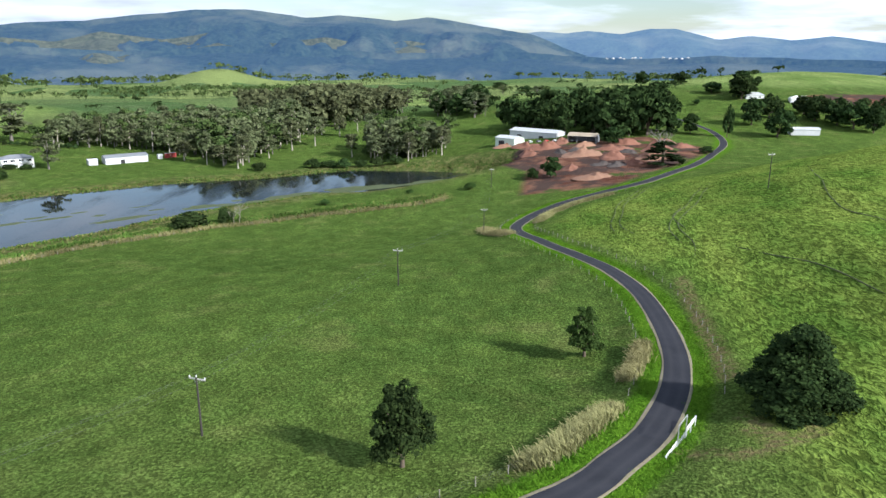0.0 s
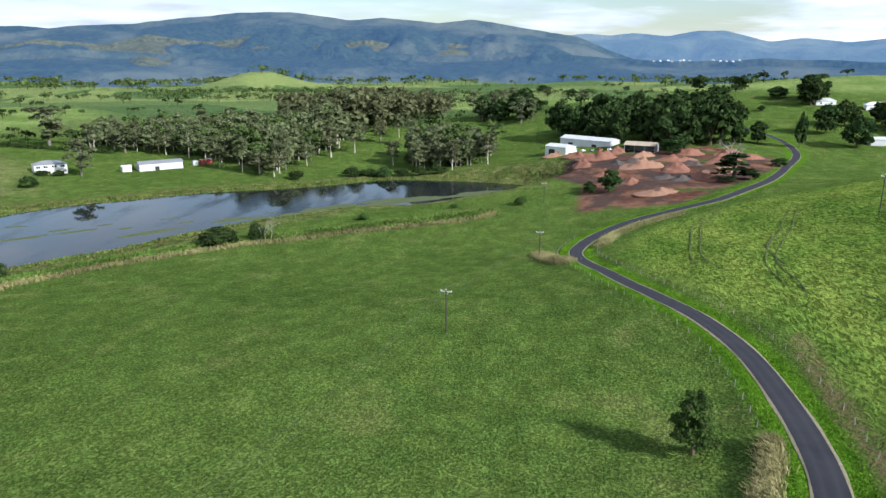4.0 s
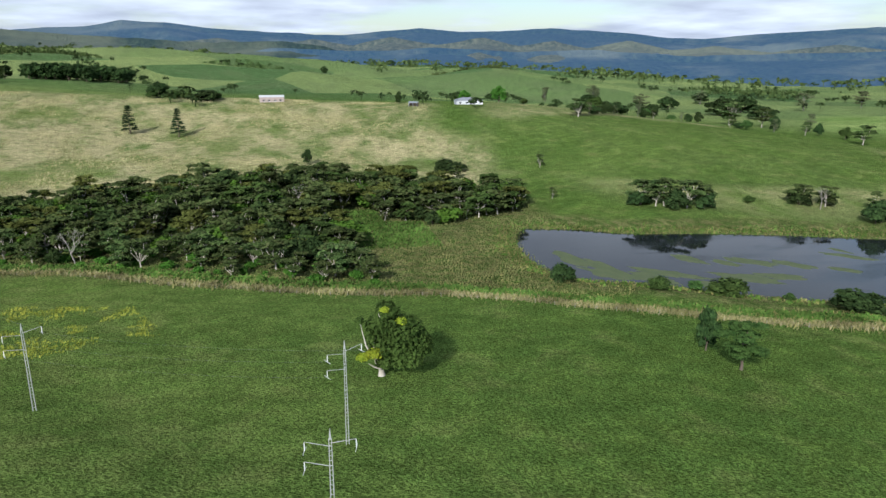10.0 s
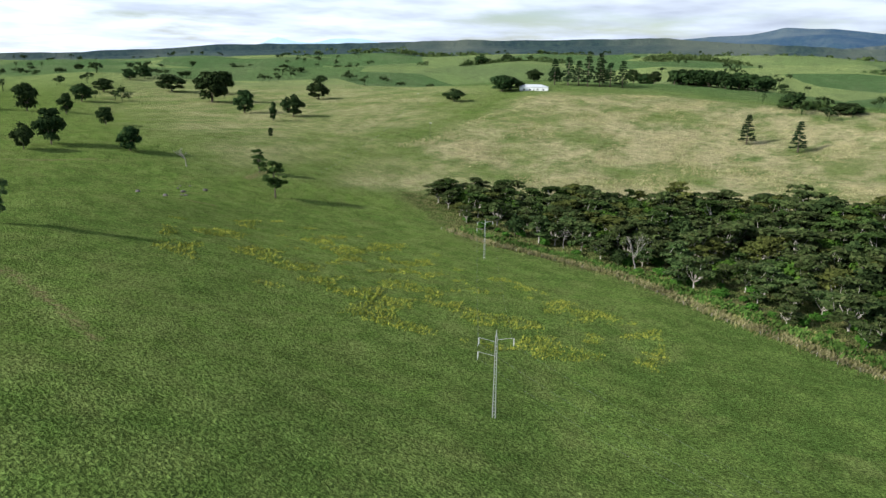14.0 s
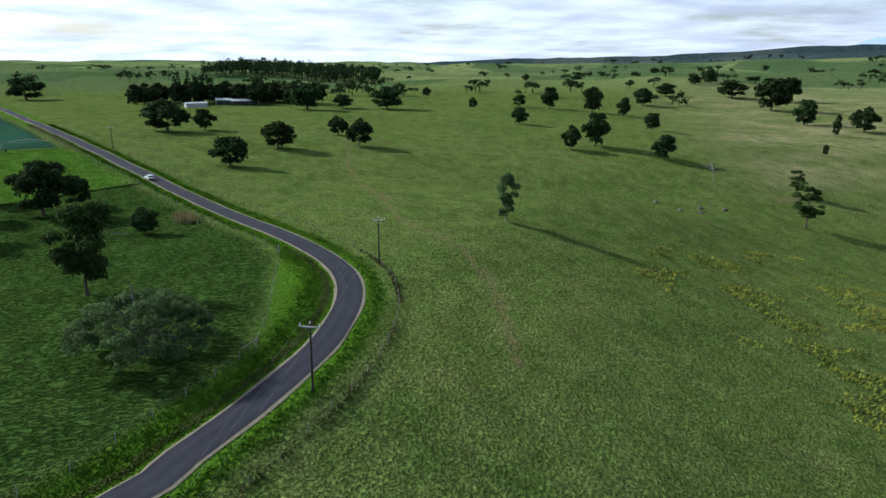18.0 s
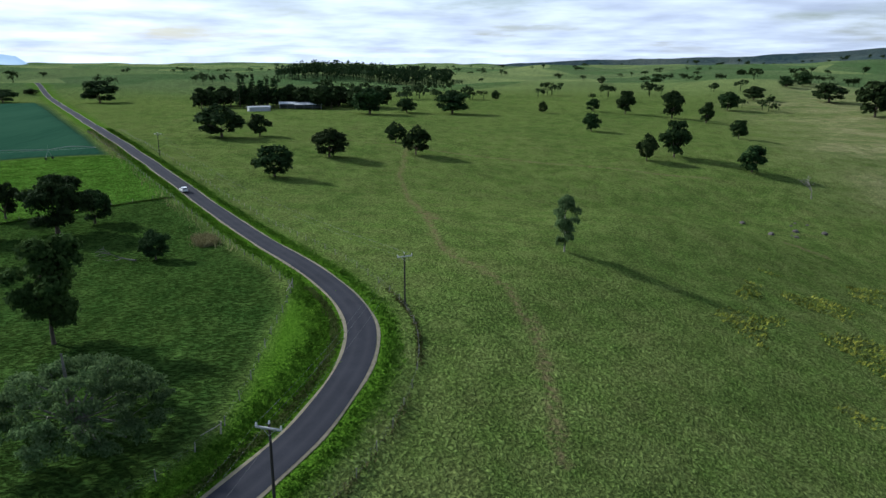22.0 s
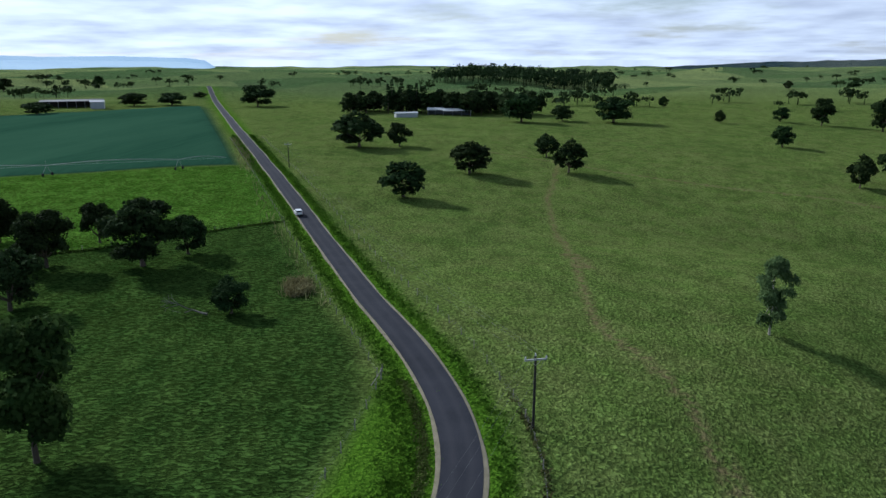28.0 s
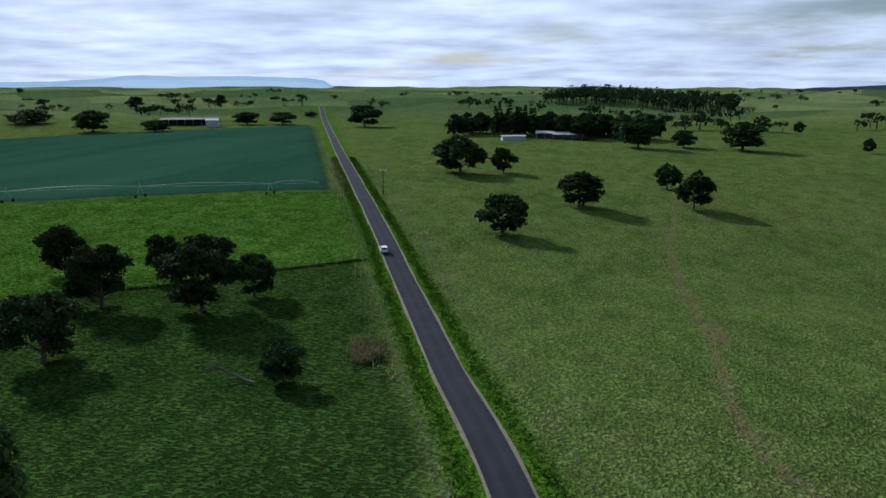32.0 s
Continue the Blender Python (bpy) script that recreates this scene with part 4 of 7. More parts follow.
def pine_tree(seed, leaves, size=0.32):
    """Straight trunk with whorls of tufted branches; ten metres high and four wide."""
    rng = np.random.default_rng(seed)
    lumps, wood = [], [tube([(0, 0, -0.3), (0, 0, 3), (0.03, 0, 7), (0, 0, 9.8)], [0.2, 0.15, 0.09, 0.02], 7)]
    z = 1.4
    while z < 9.6:
        reach = 1.9 * (1 - (z / 10.4) ** 1.5) + 0.12
        for k in range(5):
            a = rng.uniform(0, 2 * math.pi)
            tip = np.array([math.cos(a) * reach, math.sin(a) * reach, z + 0.15])
            wood.append(tube([(0, 0, z), tip * (0.5, 0.5, 1), tip], [0.05, 0.035, 0.012], 5))
            lumps.append((*tip, 0.38, 0.26))
            lumps.append((*(tip * (0.55, 0.55, 1)), 0.32, 0.2))
        z += rng.uniform(0.55, 0.85)
    return join(wood), leaf_cards(rng, lumps, leaves, size, 0.2)


def skirted_tree(seed, leaves, size, taper):
    """A dense crown right down to the grass, narrowing to an uneven top; ten metres high and wide."""
    rng = np.random.default_rng(seed)
    lumps = []
    for i in range(44):
        z = rng.uniform(0.05, 1.0) ** 0.8
        reach = 3.9 * (1 - taper * z) * math.sqrt(max(0.1, 1 - (z - 0.35) ** 2 * 1.6))
        a, q, r = rng.uniform(0, 2 * math.pi), rng.uniform(0.55, 1.0), rng.uniform(0.7, 1.5) * (1 - 0.35 * z)
        lumps.append((math.cos(a) * q * reach, math.sin(a) * q * reach, 0.9 + 8.3 * z, r, r * 0.8))
    lumps += [(0, 0, 3.2, 3.0, 2.8), (0, 0, 6.2, 2.2 * (1.2 - taper), 2.6)]
    fork = np.array([0.1, 0.05, 1.5])
    wood = [tube([(0, 0, -0.4), (0.02, 0, 0.4), (0.08, 0.03, 1.2), fork], [0.42, 0.30, 0.26, 0.24], 8)] + limb_lines(rng, fork, [l[:3] for l in lumps[:10]], 0.16)
    return join(wood), leaf_cards(rng, lumps, leaves, size)


def cone_tree(seed, leaves, size):
    """A dense cone of foliage, wide at the grass, with a blunt uneven top; ten metres high and wide."""
    rng = np.random.default_rng(seed)
    lumps = []
    for i in range(80):
        z = rng.uniform(0.0, 1.0) ** 1.35
        reach = 4.1 * (1 - 0.80 * z ** 0.9)
        a, q, r = rng.uniform(0, 2 * math.pi), rng.uniform(0.7, 1.0), rng.uniform(0.65, 1.15) * (1 - 0.3 * z)
        lumps.append((math.cos(a) * q * reach, math.sin(a) * q * reach, 0.6 + 8.5 * z, r, r * 1.05))
    lumps += [(0, 0, 2.4, 3.3, 2.6), (0, 0, 5.0, 2.1, 2.4), (0, 0, 7.4, 1.2, 1.9)]
    fork = np.array([0.1, 0.05, 1.2])
    wood = [tube([(0, 0, -0.4), (0.02, 0, 0.4), (0.08, 0.03, 0.9), fork], [0.36, 0.28, 0.25, 0.22], 8)]
    wood += limb_lines(rng, fork, [(l[0] * 0.6, l[1] * 0.6, l[2] * 0.75 + 0.8) for l in lumps[:8]], 0.12)
    return join(wood), leaf_cards(rng, lumps, leaves, size)


def bush(seed, leaves, size=0.35):
    """A low dense shrub down to the ground; ten metres wide and high, to be scaled."""
    rng = np.random.default_rng(seed)
    lumps = [(0, 0, 3.6, 4.0, 4.0)]
    for i in range(11):
        a, q = rng.uniform(0, 2 * math.pi), rng.uniform(1.2, 3.6)
        r = rng.uniform(1.3, 2.2)
        lumps.append((math.cos(a) * q, math.sin(a) * q, rng.uniform(1.2, 8.0 - q), r, r))
    wood = [tube([(0, 0, -0.3), (0.1, 0, 1), (0.0, 0.1, 2.5)], [0.2, 0.17, 0.1], 6)] + limb_lines(rng, np.array([0, 0.1, 2.0]), [l[:3] for l in lumps[1:6]], 0.1)
    return join(wood), leaf_cards(rng, lumps, leaves, size)


def bare_tree(seed, height=10.0, wide=0.5, depth=4):
    """A dead tree: limbs that fork again and again."""
    rng = np.random.default_rng(seed)
    out = []

    def grow(p, d, length, r, level):
        q = p + d * length
        out.append(tube([p, (p + q) / 2 + rng.normal(size=3) * length * 0.06, q], [r, r * 0.8, r * 0.6], 6 if level > 2 else 4))
        if level:
            for _ in range(3 if level > 1 else 2):
                e = d + rng.normal(size=3) * wide * np.array([1, 1, 0.6]) + np.array([0, 0, 0.1])
                grow(q, e / np.linalg.norm(e), length * rng.uniform(0.62, 0.82), r * 0.58, level - 1)

    grow(np.array([0, 0, -0.3]), np.array([0.08, 0.03, 1.0]), height * 0.33, height * 0.022, depth)
    return join(out)


def plant_meshes(name, made, bark, leaf):
    return mesh_of("trunk", *made[0], bark, True), mesh_of(name, *made[1], leaf)


BROAD = [plant_meshes("crown", broad_tree(s, 2000, 0.52), BARK, LEAF_DARK) for s in (11, 12, 13, 14)]
BROAD_FINE = [plant_meshes("crown", broad_tree(s, 8500, 0.27), BARK, LEAF_DARK) for s in (21, 22)]
GUM = [plant_meshes("crown", gum_tree(s, 1500, 0.31, (0.5, 1.1), 2.0), GREY_BARK, LEAF_GUM) for s in (31, 32, 33)]
GUM_FINE = [plant_meshes("crown", gum_tree(s, 5200, 0.22, (0.6, 1.15)), BARK, LEAF_MID) for s in (36, 37)]
SLENDER = [plant_meshes("crown", gum_tree(35, 6500, 0.22, (0.95, 1.6), 1.6), PALE_BARK, LEAF_DULL)]
GUM_DENSE = [plant_meshes("crown", gum_tree(s, 9500, 0.24, (0.9, 1.6), 2.0), BARK, LEAF_MID) for s in (34,)]
LAYER = [plant_meshes("crown", layer_tree(s, 1150, 0.55), PALE_BARK, LEAF_WOOD) for s in (41, 42, 43, 44)]
PINE = [plant_meshes("crown", pine_tree(s, 1500), BARK, LEAF_PINE) for s in (51, 52)]
BUSH = [plant_meshes("foliage", bush(s, 1700, 0.5), BARK, LEAF_MID) for s in (61, 62, 63)]
BUSH_FERN = [plant_meshes("foliage", bush(s, 900, 0.6), BARK, LEAF_FERN) for s in (64, 65)]
BUSH_DARK = [plant_meshes("foliage", bush(s, 1700, 0.5), BARK, LEAF_DARK) for s in (66, 67)]
DOME = [plant_meshes("crown", cone_tree(71, 26000, 0.15), BARK, LEAF_DARK)]
ROUND = [plant_meshes("crown", skirted_tree(72, 11000, 0.22, 0.2), BARK, LEAF_DARK)]
YOUNG = [plant_meshes("crown", skirted_tree(73, 8000, 0.22, 0.55), BARK, LEAF_MID)]
LAYER_THIN = [plant_meshes("crown", layer_tree(s, 560, 0.74), PALE_BARK, leaf) for s, leaf in ((45, LEAF_WOOD), (46, LEAF_WOOD), (47, LEAF_MID), (48, LEAF_OLIVE))]
GUM_MID = [plant_meshes("crown", gum_tree(s, 800, 0.44, (0.6, 1.3), 2.2), PALE_BARK if s == 141 else GREY_BARK, leaf) for s, leaf in ((141, LEAF_GUM), (142, LEAF_GUM), (143, LEAF_WOOD))]
BUSH_FAR = [plant_meshes("foliage", bush(68, 500, 0.8), BARK, LEAF_WOOD)]
GUM_FAR = [plant_meshes("crown", gum_tree(s, 320, 0.78, (0.8, 1.5), 2.0), GREY_BARK, LEAF_GUM) for s in (38, 39)]
BROAD_BRIGHT = [plant_meshes("crown", broad_tree(s, 1800, 0.5), BARK, leaf) for s, leaf in ((17, LEAF_FERN), (18, LEAF_FIG))]
BROAD_FAR = [plant_meshes("crown", broad_tree(s, 600, 0.9), BARK, LEAF_DARK) for s in (15, 16)]
chance = random.Random(7)


def plant(name, kinds, x, y, h, w, label, group="", base_w=10.0, category="tree", z=None):
    """One tree or shrub of that height and width, rooted in the ground."""
    wood, crown = kinds[chance.randrange(len(kinds))]
    at = pose(x, y, (high(x, y) if z is None else z), 0, 0, chance.uniform(0, 360)) @ Matrix.Diagonal((w / base_w, w / base_w, h / 10.0, 1))
    tree = thing(name, label, category, group)
    tree.matrix_basis = at
    part("trunk" if category == "tree" else "stem", wood, None, tree)
    part("crown" if category == "tree" else "foliage", crown, None, tree)
    return tree


PADDOCK_TREES = [
    (-52, -189, 11.5, 15.1), (-70, -236, 12.4, 16.5), (-101, -284, 10.7, 11.3), (-108, -251, 13.6, 13.6),
    (-17, -289, 16.7, 24.3), (-34, -298, 11.7, 12.4), (-150, -434, 16.9, 27.4), (-118, -434, 10.9, 15.1), (-208, -566, 9.1, 8.6), (-220, -448, 8.9, 8.0),
    (-366, -737, 9.1, 9.8), (-505, -902, 13.0, 17.3), (-217, -331, 11.3, 11.3), (-263, -464, 10.3, 11.2), (-284, -451, 18.5, 14.8), (-255, -225, 12.5, 13.1),
    (-297, -312, 11.7, 11.0), (-322, -399, 15.3, 10.9),
]
HILL_TREES = [
    (-214, -244, 13.0, 10.1), (-230, -250, 18.5, 14.9), (-310, -427, 20.4, 18.2), (-382, -481, 15.5, 18.7), (-441, -544, 12.9, 21.1), (-501, -524, 18.0, 29.9),
    (-473, -430, 28.9, 31.5), (-533, -485, 23.6, 23.6), (-441, -352, 19.3, 17.5), (-424, -302, 14.8, 6.3), (-455, -312, 17.8, 20.0), (-367, -245, 6.4, 3.6),
    (-523, -625, 12.2, 16.9), (-549, -637, 13.9, 17.4), (-562, -384, 18.1, 22.7), (-767, -570, 11.8, 14.2), (-1243, -850, 14.7, 22.1), (-704, -1031, 10.5, 16.8),
    (-569, -663, 14.8, 16.3), (-200, -868, 12.4, 12.4),
]
HOME_GROVE = [
    (28, -116, 12.1, 10.1), (7, -101, 12.7, 12.7), (7, -120, 10.1, 8.2), (-11, -105, 14.7, 16.3), (-16, -115, 9.1, 9.1), (-2, -78, 11.6, 12.6),
    (-39, -81, 7.0, 6.6), (128, -563, 19.4, 31.6), (206, -568, 11.3, 25.8), (236, -560, 11.5, 26.1), (222, -662, 5.9, 14.7), (300, -448, 16.7, 28.6),
    (399, -493, 12.3, 39.0), (254, -458, 9.2, 23.0), (554, -829, 16.9, 25.3), (503, -956, 19.9, 18.1),
]
GUM_TREES = [
    (-269, -140, 17.0, 11.0), (-294, -177, 12.1, 9.1), (-373, 496, 26.0, 24.0),
    (-276, 489, 26.0, 19.0), (-298, 593, 24.1, 21.1), (-379, 620, 33.2, 38.8), (-1115, 564, 29.2, 13.6),
]
BANK_BUSHES = [
    (-118, 318, 9.0, 20.0), (-103, 325, 10.0, 9.0), (-184, 262, 8.9, 18.7), (-212, 236, 7.5, 16.4), (-219, 214, 6.4, 9.1), (-219, 228, 4.7, 5.9),
    (-201, 252, 3.3, 4.7), (-62, 364, 3.7, 6.6), (-18, 378, 3.3, 4.1), (15, 374, 5.4, 8.1), (-283, 441, 7.9, 9.4), (-278, 368, 13.8, 13.8),
    (-235, 185, 8.4, 10.5), (-325, 290, 12.5, 15.6), (-337, 277, 9.4, 15.7), (-321, 304, 12.6, 12.6), (-314, 356, 10.1, 13.5), (-311, 371, 10.3, 10.3),
    (-279, 373, 14.8, 13.1), (-324, 333, 5.0, 6.0), (-283, 443, 9.3, 13.1), (-456, 208, 10.5, 22.6),
]
BANK_TREES = [
    (-375, 221, 10.3, 14.4), (-365, 240, 6.4, 4.8), (-332, 283, 14.1, 15.7), (-325, 302, 13.3, 12.7), (-338, 278, 13.3, 19.9), (-331, 287, 14.9, 16.6),
    (-324, 296, 14.9, 14.9), (-323, 305, 11.7, 13.4), (-315, 356, 10.7, 14.3), (-309, 368, 10.8, 12.6), (-295, 385, 10.9, 7.3),
]
WEST_TREES = [
    (-491, 120, 10.6, 7.6), (-433, 40, 7.4, 16.7), (-412, 99, 8.9, 7.0), (-1125, 471, 30.0, 46.7), (-1247, 461, 25.6, 40.9), (-693, 226, 12.0, 7.6),
    (-1163, 488, 31.1, 38.9), (-1095, 634, 30.0, 63.0), (-792, 0, 16.2, 24.9), (-767, 48, 10.8, 35.9), (-715, -267, 17.4, 31.1), (-616, -264, 12.1, 22.0),
    (-1593, -730, 30.0, 56.8), (-1155, -546, 20.8, 41.6), (-1407, 237, 15.6, 15.6), (-1715, 347, 30.0, 41.1), (-2112, 512, 27.4, 34.2), (-969, -115, 21.6, 85.0),
    (-1007, -208, 21.3, 41.0), (-731, -264, 14.9, 37.3),
]
LINE_TREES = [
    (-767, 644, 22.9, 45.8), (-813, 709, 23.1, 37.1), (-830, 824, 30.0, 62.6), (-849, 942, 30.0, 38.9), (-783, 938, 28.0, 56.0), (-896, 611, 25.0, 50.0),
    (-624, 419, 11.3, 22.7), (-1152, 671, 30.0, 57.0), (-950, 690, 19.9, 27.1), (-716, 663, 16.3, 29.6), (-1033, 803, 18.2, 24.3),
]
QUARRY_TREES = [
    (59, 381, 12.0, 12.0), (49, 380, 6.9, 6.9), (168, 449, 5.5, 10.1), (135, 396, 3.4, 4.1), (186, 533, 16.0, 13.7), (207, 516, 24.8, 9.0),
    (65, 604, 29.6, 22.2), (82, 582, 30.0, 28.6), (96, 556, 27.4, 22.9), (128, 574, 30.0, 23.8), (143, 550, 30.0, 27.6), (169, 614, 30.9, 25.8),
    (117, 486, 12.2, 18.3), (170, 525, 17.9, 13.4),
]
NORTHEAST_TREES = [
    (277, 667, 28.0, 26.2), (241, 555, 22.0, 19.6), (243, 514, 25.3, 23.0), (264, 576, 20.5, 20.5), (293, 561, 20.5, 25.6), (303, 546, 22.7, 25.3),
    (309, 534, 24.9, 24.9), (334, 542, 23.2, 20.6), (684, 2072, 30.0, 52.7), (570, 2073, 31.2, 34.6), (588, 1571, 21.6, 40.6), (205, 692, 14.0, 35.0),
    (192, 683, 12.6, 17.2), (316, 520, 19.7, 14.8), (295, 583, 15.8, 21.1),
]
RISE_TREES = [(218, 790, 16, 17), (248, 752, 14, 19), (255, 683, 11, 19), (269, 647, 22, 26), (197, 645, 14, 24), (306, 702, 9, 10), (225, 636, 5, 7), (345, 1822, 12, 18), (235, 1696, 12, 22), (87, 1458, 12, 16), (171, 721, 7, 13), (314, 606, 7, 11), (356, 604, 8, 12), (139, 1755, 18, 40), (180, 1564, 17, 38)]
VALLEY_TREES = [
    (32, 720, 30.0, 32.0), (3, 793, 32.0, 28.8), (-19, 1041, 33.6, 33.6), (28, 985, 28.6, 31.8), (-53, 1060, 30.8, 42.8), (160, 708, 11.7, 17.6),
    (170, 1306, 17.0, 42.5), (-112, 1525, 14.8, 74.0), (51, 1413, 22.8, 57.0), (127, 1524, 19.7, 37.0),
]
for x, y, h, w in PADDOCK_TREES:
    plant("tree", BROAD, x, y, h, w, "dense dark-green paddock tree with a rounded crown", "paddock trees")
for x, y, h, w in HILL_TREES:
    plant("tree", BROAD, x, y, h, w, "dark-green shade tree on the open grazing hill", "hill trees")
for x, y, h, w in HOME_GROVE:
    plant("tree", BROAD_FINE if y > -130 else BROAD, x, y, h, w, "dark leafy tree standing in shaded pasture" if y > -130 else "wide dark tree beside the farm road", "trees by the road")
for x, y, h, w in GUM_TREES:
    plant("tree", GUM_FINE if y < 0 else GUM, x, y, h, w * 1.1, "pale-trunked gum tree with an open grey-green crown", "gum trees", 6.0)
for x, y, h, w in BANK_BUSHES:
    plant("shrub", BUSH_DARK if h > 8 else BUSH, x, y, h, w, "dense green shrub on the lagoon's reedy bank", "bank shrubs", category="shrub")
for x, y, h, w in BANK_TREES:
    plant("tree", LAYER, x, y, h, w, "spreading tiered tree above the lagoon's far bank", "lagoon trees")
for x, y, h, w in WEST_TREES:
    plant("tree", BROAD, x, y, min(h, 18), min(w, 30), "rounded green tree on the western slopes", "western trees")
for x, y, h, w in LINE_TREES:
    plant("tree", GUM if h > 24 else BROAD, x, y, min(h, 24), min(w, 34), "tall mixed tree in the farm's shelter line", "shelter trees", 8.0)
for x, y, h, w in QUARRY_TREES:
    plant("tree", BROAD, x, y, min(h, 26), min(w, 24), "dark-green tree beside the red earth yard", "yard trees")
for x, y, h, w in NORTHEAST_TREES:
    plant("tree", BROAD, x, y, min(h, 22), min(w, 30), "dark-green farmstead tree on the rise", "farmstead trees")
for x, y, h, w in RISE_TREES:
    plant("tree", BROAD, x, y, h, w, "dark-green paddock tree on the eastern rise", "rise trees")
for x, y, h, w in VALLEY_TREES:
    plant("tree", GUM, x, y, min(h, 26), min(w, 34), "grey-green gum tree on the valley floor", "valley trees", 7.0)

for i in range(26):
    u = i / 25
    x, y = -570 + 60 * u + chance.uniform(-14, 14) - 90 * math.sin(u * 3.1), 360 + 215 * u + chance.uniform(-12, 12)
    kind = (BUSH, LAYER, GUM, BUSH_DARK, BROAD)[(i * 7) % 5]
    plant("tree", kind, x, y, chance.uniform(7, 15), chance.uniform(9, 15), "leafy garden tree along the hill's hedge line", "hedge line trees")
for x, y, h, w in ((-640, 560, 24, 20), (-655, 575, 22, 18), (-628, 590, 20, 18), (-585, 610, 18, 16), (-470, 556, 16, 14), (-560, 350, 15, 17), (-1104, 646, 26, 36), (-1007, 785, 22, 30), (-435, 206, 9, 7), (-436, 263, 9, 6)):
    plant("tree", (GUM, LAYER)[chance.randrange(2)], x, y, h, w, "light-green spreading tree on the western farm", "western farm trees", 8.0)
GUM_PALE = [(mesh_of("trunk", *gum_tree(s, 10, 0.4, (0.7, 1.35), 3.4)[0], PALE_BARK, True), mesh_of("crown", *gum_tree(s, 1500, 0.36, (0.6, 1.2), 3.4)[1], LEAF_GUM)) for s in (131, 132)]
for x, y in ((-338, 604), (-318, 590), (-290, 596), (-262, 585), (-240, 580), (-222, 560), (-196, 532), (-178, 516), (-160, 510), (-146, 520), (-134, 548), (-128, 585), (-124, 628), (-118, 670), (-98, 655), (-84, 690), (-66, 640), (-70, 560), (-52, 534), (-28, 524), (-4, 534), (-150, 505), (-110, 610)):
    plant("tree", GUM_PALE, x + chance.uniform(-4, 4), y + chance.uniform(-4, 4), chance.uniform(15, 26), chance.uniform(11, 17), "tall pale-trunked gum at the woodland's edge", "woodland edge gums", 6.0)
for x, y, h, w in ((-896, -187, 17, 20), (-905, -165, 16, 18), (-840, -262, 15, 20), (-828, -285, 13, 18), (-860, -300, 14, 22)):
    plant("tree", BROAD, x, y, h, w, "dark rounded tree beside the crest homestead", "homestead trees")
for x, y, h, w in ((-676, 322, 17, 17), (-690, 291, 12, 14), (-640, 408, 15, 20), (-668, 345, 7, 8), (-628, 430, 9, 10)):
    plant("tree", BROAD_BRIGHT, x, y, h, w, "bright green rounded garden tree by the farmhouse", "farmhouse garden trees")
plant("tree", ROUND, -5, 76, 11.5, 9.8, "dense round mango-like tree alone in the paddock")
plant("tree", YOUNG, 27, 124, 10.4, 9.4, "leafy young tree alone beside the roadside fence")
plant("tree", DOME, 50.0, 90.3, 12.4, 20.8, "very wide dark tree in long hillside grass", z=high(51, 90) - 0.6)
plant("tree", SLENDER, -127, -84.5, 12.6, 5.8, "slender upright gum on the open slope", base_w=6.0)
plant("tree", GUM_DENSE, -37.5, -33.5, 15.3, 9.0, "tall dark gum with a bare lower trunk", base_w=6.0)
plant("tree", GUM_FINE, -138, 182, 11.6, 11.0, "open yellow-green tree with a pale trunk", base_w=6.0)
plant("tree", BROAD, -153, 184, 11.5, 6.0, "small dark upright tree beside a paler one")
for x, y in ((-622, -5), (-609, 32)):
    plant("pine", PINE, x, y, 22, 11, "dark hoop pine standing alone on the straw hillside", "hoop pines", 4.0)
for x, y, h in ((-800, -246, 28), (-806, -232, 33), (-812, -222, 27), (-815, -212, 35), (-820, -200, 36), (-826, -190, 28), (-832, -178, 29), (-842, -205, 30)):
    plant("pine", PINE, x, y, h, 14, "tall dark pine behind the white homestead", "homestead pines", 4.0)
for i in range(9):
    plant("pine", PINE, 2 - 3.4 * i + chance.uniform(-1, 1), -478 - chance.uniform(0, 10), 22 + chance.uniform(-3, 3), 6.0, "tall dark cypress in the farm's windbreak", "windbreak cypresses", 4.0)


def fill(ring, gap, seed, keep_out=(), loose=0.42):
    """Places spread about evenly inside a ring of the plan."""
    rng = np.random.default_rng(seed)
    ring = np.array(ring, float)
    lo, hi = ring.min(0), ring.max(0)
    gx, gy = np.meshgrid(np.arange(lo[0], hi[0], gap), np.arange(lo[1], hi[1], gap))
    p = np.stack([gx.ravel(), gy.ravel()], -1) + rng.uniform(-loose, loose, (gx.size, 2)) * gap
    ok = inside(p[:, 0], p[:, 1], ring)
    for cx, cy, r in keep_out:
        ok &= np.hypot(p[:, 0] - cx, p[:, 1] - cy) > r
    return p[ok]


WOOD_FRONT = [(-330, -80), (-318, -62), (-304, 8), (-290, 42), (-270, 74), (-246, 108), (-240, 128), (-262, 128), (-290, 118), (-306, 78), (-326, 18), (-340, -50)]
WOOD_BACK = [(-356, -118), (-330, -80), (-340, -50), (-326, 18), (-306, 78), (-290, 118), (-330, 168), (-348, 215), (-385, 222), (-425, 170), (-432, 60), (-420, 0), (-388, -75)]
OPENINGS = ((-318, 140, 20), (-345, 128, 14))
for x, y in fill(WOOD_FRONT, 11, 5, OPENINGS):
    h = chance.uniform(6, 13)
    if chance.random() < 0.14:
        plant("tree", BROAD, x, y, h * 0.9, h * 0.8, "dark rounded tree at the edge of a riverside thicket", "riverside trees")
    else:
        plant("tree", LAYER, x, y, h, h * chance.uniform(1.05, 1.4), "flat-tiered green tree at the thicket's edge", "riverside trees")
back = fill(WOOD_BACK, 8.6, 5, OPENINGS, 0.8)
